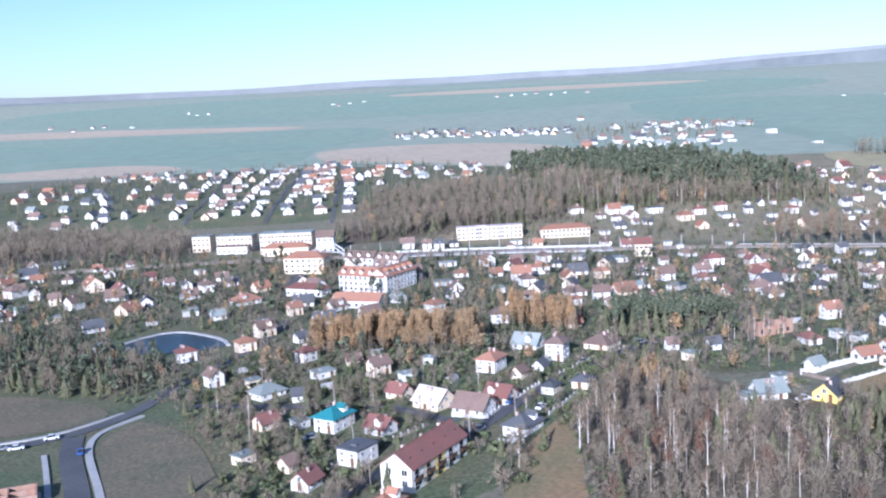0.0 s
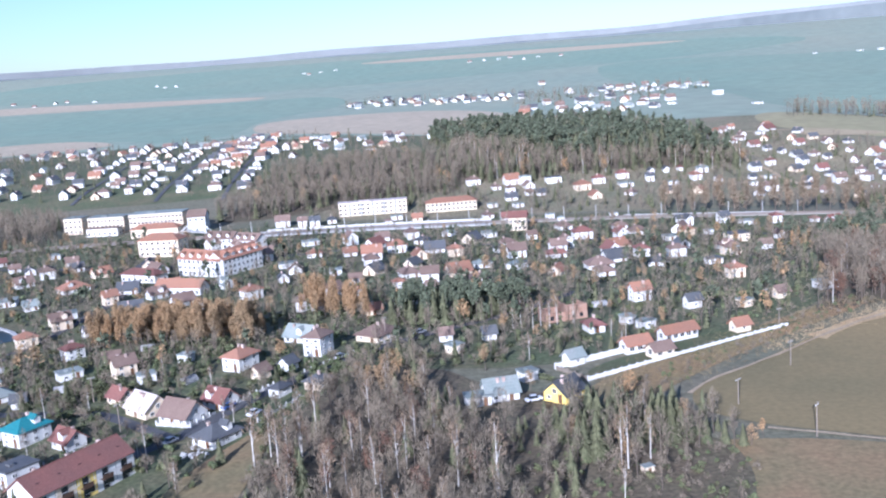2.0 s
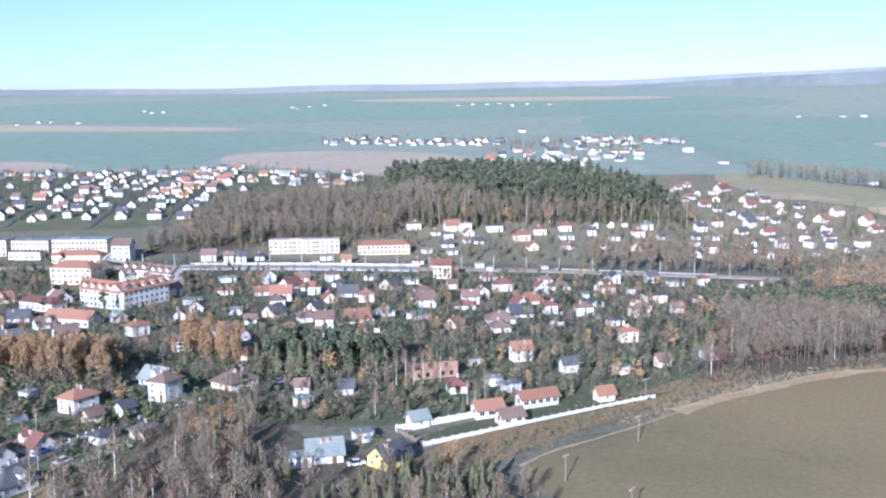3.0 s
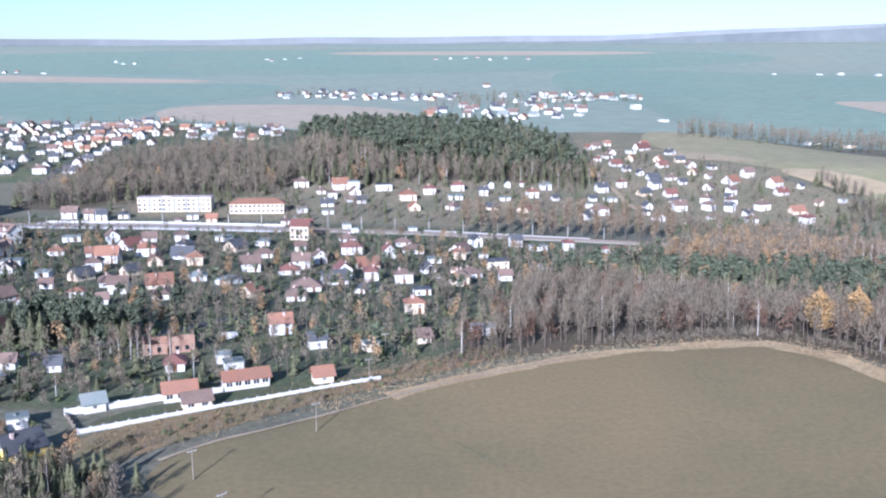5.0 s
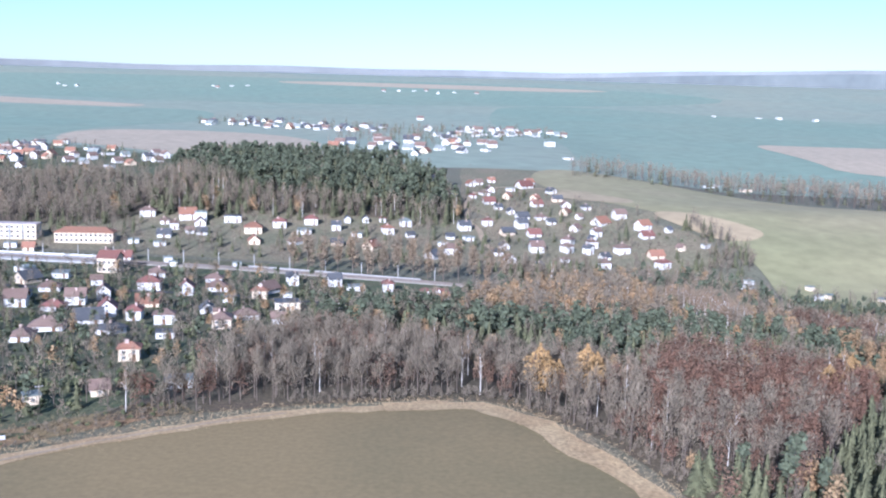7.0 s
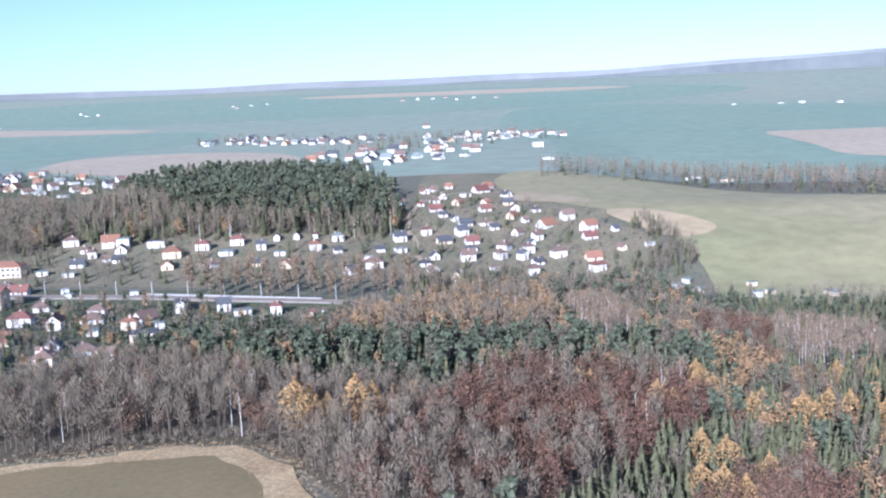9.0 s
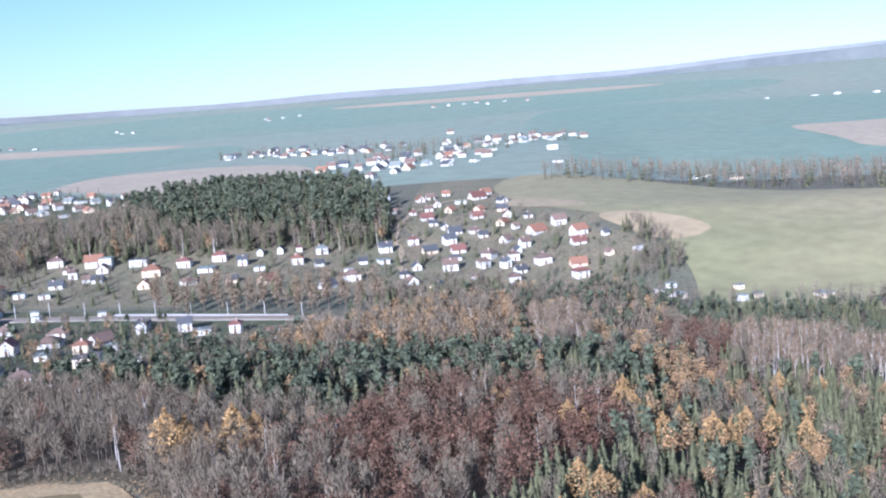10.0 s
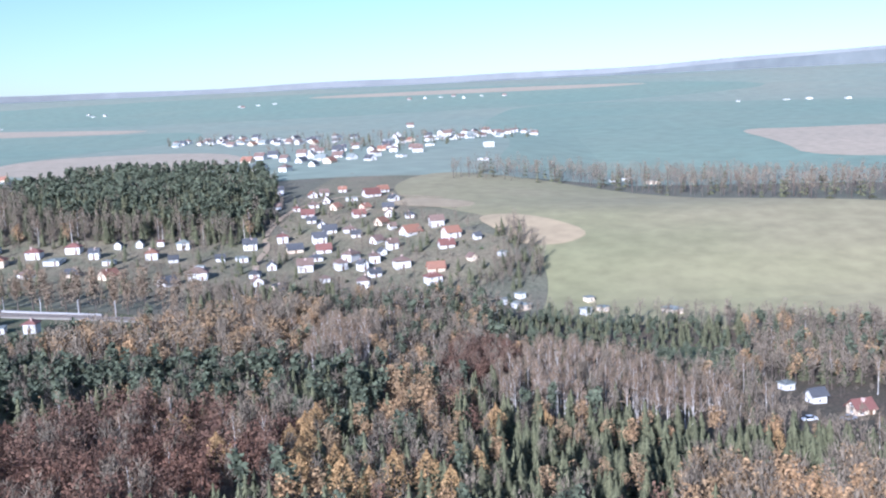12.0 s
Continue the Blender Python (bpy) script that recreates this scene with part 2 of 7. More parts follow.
xs = sorted(set([-v for v in grown(400, 5200, 12, 1.12, 200)] + list(range(-400, 701, 12)) + grown(700, 5600, 12, 1.12, 200)))
ys = sorted(set([-v for v in grown(0, 2500, 14, 1.2, 250)] + list(range(0, 1100, 12)) + grown(1100, 5200, 14, 1.08, 120)))
gx, gy = np.meshgrid(xs, ys)
gz = height(gx, gy)
nx, ny = len(xs), len(ys)
verts = np.stack([gx, gy, gz], -1).reshape(-1, 3)
i = (np.arange(ny - 1)[:, None] * nx + np.arange(nx - 1)[None, :]).ravel()
quads = np.stack([i, i + 1, i + nx + 1, i + nx], -1)
me = bpy.data.meshes.new("ground")
me.from_pydata(verts.tolist(), [], quads.tolist())
me.materials.append(MEADOW)
me.shade_smooth()
tagged(new("ground", me), "rolling late autumn meadow land round a village", "ground", kind="structure")


def rounded(pts, turns=2):
    """Cuts the corners of an outline, so that it bends softly."""
    for _ in range(turns):
        pts = [q for a, b in zip(pts, pts[1:] + pts[:1]) for q in ((a[0] * 0.75 + b[0] * 0.25, a[1] * 0.75 + b[1] * 0.25), (a[0] * 0.25 + b[0] * 0.75, a[1] * 0.25 + b[1] * 0.75))]
    return pts


def zone(name, pts, mat, lift, label, category="ground"):
    """A patch of land cover laid on the ground along an outline."""
    pts = [(PLAN * x, PLAN * y) for x, y in (pts if len(pts) < 5 else rounded(pts))]
    bm = bmesh.new()
    bm.faces.new([bm.verts.new((x, y, 0)) for x, y in pts])
    bmesh.ops.triangulate(bm, faces=bm.faces[:])
    for axis, lines in ((0, xs), (1, ys)):
        lo, hi = min(p[axis] for p in pts), max(p[axis] for p in pts)
        for k in [k for k in lines if lo < k < hi]:
            co, no = [0, 0, 0], [0, 0, 0]
            co[axis], no[axis] = k, 1
            bmesh.ops.bisect_plane(bm, geom=bm.verts[:] + bm.edges[:] + bm.faces[:], plane_co=co, plane_no=no)
    at = np.array([v.co[:2] for v in bm.verts])
    for v, z in zip(bm.verts, height(at[:, 0], at[:, 1]) + lift):
        v.co.z = z
    bmesh.ops.recalc_face_normals(bm, faces=bm.faces[:])
    if sum(f.normal.z for f in bm.faces) < 0:
        bmesh.ops.reverse_faces(bm, faces=bm.faces[:])
    return tagged(part(name, bm, mat), label, category, kind="structure")


def resample(pts, step):
    out = [Vector(pts[0])]
    for a, b in zip(pts, pts[1:]):
        a, b = Vector(a), Vector(b)
        n = max(1, round((b - a).length / step))
        out += [a.lerp(b, (k + 1) / n) for k in range(n)]
    for _ in range(2):
        out = [out[0]] + [(out[k - 1] + out[k] * 2 + out[k + 1]) / 4 for k in range(1, len(out) - 1)] + [out[-1]]
    return out


def strip(name, pts, width, mat, lift, label, category, ragged=0.0, offset=0.0, thick=0.0, kind="structure"):
    """A road, track or border along a line, laid on the ground; thick gives it real sides."""
    line = resample([(PLAN * x, PLAN * y) for x, y in pts], 6)
    bm, rows = bmesh.new(), []
    rnd = random.Random(name + str(pts[0]))
    for k, p in enumerate(line):
        d = (line[min(k + 1, len(line) - 1)] - line[max(k - 1, 0)]).normalized()
        n = Vector((-d.y, d.x))
        row = []
        for s in (-0.5, 0.5):
            q = p + n * (offset + s * width + rnd.uniform(-ragged, ragged))
            z = ground_z(q.x, q.y) + lift
            row.append(bm.verts.new((q.x, q.y, z + thick)))
            if thick:
                row.append(bm.verts.new((q.x, q.y, z - 0.3)))
        rows.append(row)
    for a, b in zip(rows, rows[1:]):
        if thick:
            bm.faces.new((a[0], b[0], b[2], a[2]))
            bm.faces.new((a[1], b[1], b[0], a[0]))
            bm.faces.new((a[2], b[2], b[3], a[3]))
        else:
            bm.faces.new((a[0], b[0], b[1], a[1]))
    if thick:
        for r in (rows[0], rows[-1]):
            bm.faces.new((r[0], r[1], r[3], r[2]))
    bmesh.ops.recalc_face_normals(bm, faces=bm.faces[:])
    if sum(f.normal.z for f in bm.faces) < 0:
        bmesh.ops.reverse_faces(bm, faces=bm.faces[:])
    return tagged(part(name, bm, mat), label, category, kind=kind)


FIELD_EDGE = [(229.9, 229.1), (176.9, 254), (159.2, 262.2), (146.6, 273.9), (146.6, 284.8), (152.3, 294), (168.5, 306.8), (182.1, 317.7), (196.4, 330.5), (222.6, 349.7), (241.3, 360.7), (260.1, 370.2), (287.9, 376.1), (315.1, 381), (326.6, 369.9), (337.8, 346.9), (353.8, 312.6), (372, 248), (380, 179.9)]
zone("field", FIELD_EDGE + [(372, 20), (230, 20)], FIELD, 0.22, "brown-green sown field with wheel tracks", "field")
strip("grass_border", FIELD_EDGE[8:13], 4.5, DRY_GRASS, 0.32, "strip of dry straw-coloured grass along the field", "grass", 1.0, -1.0)
strip("grass_border", FIELD_EDGE[12:-1], 7.5, DRY_GRASS, 0.33, "strip of dry straw-coloured grass below the wood", "grass", 1.2, -0.5)
strip("dirt_track", [(229.9, 227.2), (200.1, 240.7), (176.9, 251.7), (159.2, 259.5)], 0.9, GRAVEL, 0.42, "pale dirt track below the field", "track", 0.3)
strip("dirt_track", [(146.6, 286.7), (152.3, 294.9), (168.5, 305.4), (197.3, 328.7), (222.6, 347.8), (242.4, 359), (261.3, 368.3)], 1.0, GRAVEL, 0.42, "pale dirt track along the field edge", "track", 0.3)
strip("wheel_track", [(208, 307), (216, 296), (223, 287), (230, 279)], 1.1, BROWN_EARTH, 0.3, "faint pale wheel track across the field", "track", 0.4)
zone("dry_meadow", [(95.9, 244.3), (125.9, 254.8), (149.6, 254.9), (176.9, 250.4), (239.9, 223.6), (260, 189.4), (150, 179.6), (96, 203.1)], BROWN_EARTH, 0.2, "dry brown meadow below the spruces")
zone("brush_floor", [(94, 240.7), (112, 255), (129.9, 262.1), (147.6, 256.7), (149.6, 240.5), (145.8, 224.1), (136, 203), (96, 198.4)], FOREST_FLOOR, 0.27, "brown leaf litter under the thin trees")
zone("rough_grass", [(119.8, 254.8), (133.8, 282), (149.4, 300.3), (192.6, 337.8), (202.1, 345.1), (234.4, 369.1), (224.5, 380.5), (198.3, 356.2), (127.8, 309.5), (111.9, 280.4)], BROWN_EARTH, 0.12, "rough brown grass between wall and field")
zone("village_ground", [(-437.6, 260.5), (-60.2, 200.6), (14, 237.9), (33.9, 285.4), (59.8, 331.2), (119.8, 316.9), (200.2, 356.2), (224.5, 387.2), (244.3, 453.7), (300.3, 565.8), (330.4, 607.5), (349.7, 647), (249.8, 685.4), (-57.4, 713.1), (-326.1, 728.9), (-478.5, 598.1)], GARDEN, 0.08, "gardens and yards between the village houses")
zone("hill_gardens", [(-19.2, 715.1), (129.8, 705.1), (259.8, 685.7), (359.9, 693.1), (419.3, 713.2), (479, 721.5), (509.9, 752.1), (495.3, 836.4), (380, 870.9), (299.5, 831.8), (119.6, 826.1), (-19.3, 770.3)], SLOPE_GRASS, 0.1, "gardens on the slope above the railway")
zone("slope_meadow", [(335, 855), (342, 940), (336, 1040), (350, 1150), (430, 1150), (410, 1020), (446, 925), (504, 842), (420, 846)], SLOPE_GRASS, 0.14, "pale dry grass between the upper houses")
zone("suburb_ground", [(-545.7, 838.1), (-58.2, 824.3), (19.2, 914.7), (138.9, 1003.7), (138.9, 1051.2), (-57.9, 1273.7), (-185.8, 1358.9), (-293.1, 1309.3), (-448.4, 1267.1), (-598.5, 1023.2)], GARDEN, 0.15, "gardens of the suburb on the far slope")
zone("bare_plot", [(32.9, 292.7), (33.9, 265.2), (31, 231.5), (28, 199), (6, 204.2), (10, 234.2), (15, 258.8), (23, 277)], BROWN_EARTH, 0.25, "bare brown plot between houses and birch wood")
zone("building_plot", [(-181.7, 379.4), (-145.4, 361.6), (-120.9, 338.8), (-129.4, 324.5), (-154.2, 317.8), (-211.5, 317.3), (-229.7, 368.7)], ROUGH_PLOT, 0.25, "bare building plot beside the new road")
zone("grass_plot", [(-111.9, 325.4), (-103.1, 321.8), (-85.8, 304.3), (-68.8, 265.2), (-58.4, 231.4), (-89, 227.7), (-102.3, 268.1), (-115.7, 299.7)], ROUGH_PLOT, 0.25, "dry grass plot beside the new road")
zone("paddock", [(120.7, 312.3), (142.7, 328.8), (168.3, 341.6), (196.4, 350.7), (200.2, 347.8), (125.7, 304.9)], LAWN, 0.25, "green paddock between two white walls", "lawn")
zone("birch_wood_floor", [(34, 199), (33.9, 285.4), (47.8, 321.7), (61.9, 332.1), (80.1, 326.5), (91.9, 306.3), (119.8, 289.4), (125.9, 262.1), (122, 198.3)], FOREST_FLOOR, 0.18, "leaf litter under the birch wood")
zone("forest_floor", [(204, 356.2), (235.4, 367.2), (261.3, 376), (287.9, 382.1), (317.3, 387.6), (330.4, 372.1), (347.4, 348.4), (360.5, 312.7), (384, 179.9), (560, 120), (721.8, 180.4), (766.4, 639.3), (606.7, 661.3), (488.3, 664.9), (478.7, 716.6), (419.3, 713.2), (359.8, 648.8), (330.4, 612.4), (300.3, 565.8), (249.3, 454), (224.5, 387.2)], FOREST_FLOOR, 0.16, "leaf litter on the forest floor")
zone("hill_wood_floor", [(-95.7, 727.6), (0, 760), (109.6, 825.4), (299.5, 831.8), (344.6, 862.6), (328.3, 929.2), (248.4, 942.1), (148.7, 992.7), (19.2, 914.7), (-58.2, 843.9)], FOREST_FLOOR, 0.2, "leaf litter under the hill wood")
zone("clearing", [(572, 588), (594, 578), (600, 600), (582, 622), (568, 612)], LAWN, 0.3, "green clearing in the wood", "lawn")

# fields on the far slopes; crop and grass carry painted haze
zone("far_slope", [(-4087.7, 1389.5), (-683.7, 1299), (-292.9, 1298.6), (-57.8, 1251.9), (158.7, 1059.6), (422.8, 1118.5), (716.2, 1066.7), (1494.8, 757.2), (4486.6, 781.6), (4600, 4900), (-4200, 4900)], HAZY_GRASS, 0.15, "grass and crop land on the far slopes, haze painted in", "field")
zone("pasture", [(513.2, 658.5), (525, 725.2), (518.5, 779.5), (505.9, 844.7), (437.2, 923.7), (399.6, 1017.7), (422.8, 1118.5), (471.3, 1131.3), (562.2, 1063.1), (692.4, 872.5), (1143.8, 732.2), (1528.9, 614.7), (867.1, 545.5), (619.2, 657.5)], LIGHT_PASTURE, 0.25, "pale green pasture on the slope", "field")
zone("tan_field", [(475, 870), (514, 868), (556, 818), (540, 790), (512, 790), (500, 820)], TAN_STUBBLE, 0.4, "tan stubble field", "field")
zone("tan_field", [(408, 935), (440, 915), (474, 900), (480, 925), (450, 955), (420, 965)], TAN_STUBBLE, 0.42, "tan dry meadow beside the lane", "field")
zone("stubble_field", [(-214.6, 1681.1), (-185.9, 1389.6), (-58, 1295.8), (138.8, 1069.4), (158.5, 1230.7), (187.5, 1412.5), (59.3, 1660)], STUBBLE, 0.3, "pale stubble field above the village", "field")
zone("stubble_field", [(-626.2, 1340.4), (-508.2, 1309.6), (-352.2, 1340.4), (-392.1, 1441), (-511, 1533.1), (-686.7, 1471.5)], STUBBLE, 0.3, "pale stubble field on the slope", "field")
zone("winter_crop_field", [(-1471.5, 1471.5), (-687.1, 1491.9), (-392.4, 1471.5), (-293.4, 1330), (-195.6, 1369.3), (-225, 1720), (-90, 2000), (-160, 2380), (-420, 2380), (-1400, 2560), (-2000, 2300)], HAZY_CROP, 0.28, "green winter crop on the far slope, haze painted in", "field")
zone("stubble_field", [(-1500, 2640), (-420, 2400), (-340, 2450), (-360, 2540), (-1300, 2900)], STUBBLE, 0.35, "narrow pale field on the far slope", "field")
zone("winter_crop_field", [(480.9, 1163.5), (564, 1197.4), (796, 1205), (1457.4, 872), (2200, 1900), (2000, 2500), (1300, 2480), (560, 3050), (430, 2200), (519.1, 1646.2)], HAZY_CROP, 0.28, "wide green winter crop on the far slope, haze painted in", "field")
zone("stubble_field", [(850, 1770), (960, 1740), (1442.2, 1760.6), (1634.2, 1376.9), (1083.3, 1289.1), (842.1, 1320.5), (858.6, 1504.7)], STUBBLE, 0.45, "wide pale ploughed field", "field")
zone("winter_crop_field", [(-1600, 3100), (-340, 2640), (900, 2950), (1500, 3500), (500, 4000), (-1500, 3900)], HAZY_CROP, 0.35, "green fields near the horizon, haze painted in", "field")
zone("stubble_field", [(-200, 3650), (700, 3560), (1100, 3700), (500, 3820), (-200, 3800)], STUBBLE, 0.5, "pale fields near the horizon", "field")

# hills that close the horizon, the haze of distance painted into both colours
HAZY_HILLS = material("distant wooded hills in painted blue-grey haze", (0.135, 0.152, 0.156), 1.0, 0.1, 0.004, 0.02, second=(0.18, 0.20, 0.20), patch=0.8, spec=0.0)
HAZY_FAR_HILLS = material("farthest hills in painted pale haze", (0.193, 0.205, 0.209), 1.0, 0.06, 0.003, 0.02, second=(0.25, 0.265, 0.27), patch=0.8, spec=0.0)


def hills(far, low, swing, mound, mat, label):
    bm, ring = bmesh.new(), []
    for k in range(121):
        a = radians(-30 + k * 2)
        crest = low + swing * (math.sin(k * 0.16) + 0.6 * math.sin(k * 0.41 + 1) + 0.3 * math.sin(k * 1.1)) + mound * math.exp(-(((k - 48) / 7.0) ** 2))
        ring.append([bm.verts.new((250 + far * math.cos(a), 100 + far * math.sin(a), z)) for z in (-60, crest)])
    for a, b in zip(ring, ring[1:]):
        bm.faces.new((a[0], a[1], b[1], b[0]))
    tagged(part("backdrop", bm, mat), label, "backdrop", kind="structure")


hills(4150, 186, 6, 34, HAZY_HILLS, "distant hills on the horizon, blue-grey haze painted in")
hills(4550, 226, 9, 20, HAZY_FAR_HILLS, "farthest hills on the horizon, pale blue haze painted in")


# ---- houses ----
CACHE = {}


def cached(key, make, mat):
    """One mesh for all alike pieces."""
    key = (*key, mat.name)
    if key not in CACHE:
        bm = make()
        me = bpy.data.meshes.new(key[0])
        bm.to_mesh(me)
        bm.free()
        me.materials.append(mat)
        CACHE[key] = me
    return CACHE[key]


def gable_wall(l, d, h, rise):
    bm = bmesh.new()
    a, b = l / 2, d / 2
    lo = [bm.verts.new((x, y, -1.2)) for x, y in ((-a, -b), (a, -b), (a, b), (-a, b))]
    hi = [bm.verts.new((x, y, h)) for x, y in ((-a, -b), (a, -b), (a, b), (-a, b))]
    top = [bm.verts.new((-a, 0, h + rise)), bm.verts.new((a, 0, h + rise))]
    bm.faces.new((lo[0], lo[1], hi[1], hi[0]))
    bm.faces.new((lo[2], lo[3], hi[3], hi[2]))
    bm.faces.new((lo[1], lo[2], hi[2], top[1], hi[1]))
    bm.faces.new((lo[3], lo[0], hi[0], top[0], hi[3]))
    bm.faces.new((hi[0], hi[1], top[1], top[0]))
    bm.faces.new((hi[2], hi[3], top[0], top[1]))
    return bm


def gable_roof(l, d, h, rise, over=0.55, thick=0.22):
    """Two slabs meeting at the ridge, with eaves and verges."""
    bm = bmesh.new()
    a, b = l / 2 + over, d / 2
    k = rise / b
    for s in (-1, 1):
        prof = [(0, h + rise + 0.05), (s * (b + over), h - k * over + 0.05), (s * (b + over), h - k * over + 0.05 + thick), (0, h + rise + 0.05 + thick)]
        ends = [[bm.verts.new((x, y, z)) for y, z in prof] for x in (-a, a)]
        for i in range(4):
            j = (i + 1) % 4
            bm.faces.new((ends[0][i], ends[0][j], ends[1][j], ends[1][i]))
        bm.faces.new(ends[0])
        bm.faces.new(ends[1])
    bmesh.ops.recalc_face_normals(bm, faces=bm.faces[:])
    rod(bm, (-a, 0, h + rise + thick + 0.05), (a, 0, h + rise + thick + 0.05), 0.14, 0.14, 5)
    return bm


def hip_roof(l, d, h, rise, over=0.6, thick=0.22):
    bm = bmesh.new()
    a, b = l / 2 + over, d / 2 + over
    r = max(0.3, a - b)
    rings = []
    for z, x, y in ((h - 0.15, a, b), (h - 0.15 + thick, a, b)):
        rings.append([bm.verts.new(p) for p in ((-x, -y, z), (x, -y, z), (x, y, z), (-x, y, z))])
    top = [bm.verts.new((-r, 0, h + rise)), bm.verts.new((r, 0, h + rise))]
    lo, hi = rings
    bm.faces.new(lo[::-1])
    for i in range(4):
        j = (i + 1) % 4
        bm.faces.new((lo[i], lo[j], hi[j], hi[i]))
    bm.faces.new((hi[0], hi[1], top[1], top[0]))
    bm.faces.new((hi[1], hi[2], top[1]))
    bm.faces.new((hi[2], hi[3], top[0], top[1]))
    bm.faces.new((hi[3], hi[0], top[0]))
    return bm


def flat_roof(l, d, h, over=0.25):
    bm = box(-l / 2 - over, -d / 2 - over, h, l / 2 + over, d / 2 + over, h + 0.35)
    add_box(bm, -l * 0.2, -d * 0.15, h + 0.35, -l * 0.05, d * 0.1, h + 0.75)
    return bm


def window_frame(w, h):
    """A frame with a middle post and a sill, its back on the wall (y = 0), facing -y."""
    bm, t = bmesh.new(), 0.09
    for s in (-1, 1):
        add_box(bm, s * (w / 2 - t / 2) - t / 2, -0.09, -h / 2, s * (w / 2 - t / 2) + t / 2, 0.03, h / 2)
    add_box(bm, -w / 2 + t, -0.09, h / 2 - t, w / 2 - t, 0.03, h / 2)
    add_box(bm, -w / 2 - 0.1, -0.16, -h / 2 - 0.06, w / 2 + 0.1, 0.03, -h / 2 + 0.02)
    add_box(bm, -t / 2, -0.08, -h / 2 + 0.02, t / 2, 0.03, h / 2 - t)
    return bm


def chimney_bm():
    bm = box(-0.3, -0.3, -1.2, 0.3, 0.3, 0.85)
    add_box(bm, -0.37, -0.37, 0.85, 0.37, 0.37, 0.97)
    return bm


def dormer_bm(w):
    """A small gabled dormer facing -y: cheeks, front and its own little roof."""
    bm = gable_wall(2.4, w, 1.1, 0.8)
    bmesh.ops.rotate(bm, verts=bm.verts[:], matrix=Matrix.Rotation(radians(90), 3, "Z"))
    return bm


def dormer_roof_bm(w):
    bm = gable_roof(2.4, w, 1.1, 0.8, 0.2, 0.14)
    bmesh.ops.rotate(bm, verts=bm.verts[:], matrix=Matrix.Rotation(radians(90), 3, "Z"))
    return bm


ROOF_WORDS = {"r": "red-brown", "o": "orange", "n": "brown", "d": "dark grey", "g": "grey", "t": "teal", "p": "pale pink"}
WALL_WORDS = {"W": "white", "C": "cream", "Y": "yellow"}
SHAPE_WORDS = {"G": "gable", "H": "hipped", "F": "flat"}


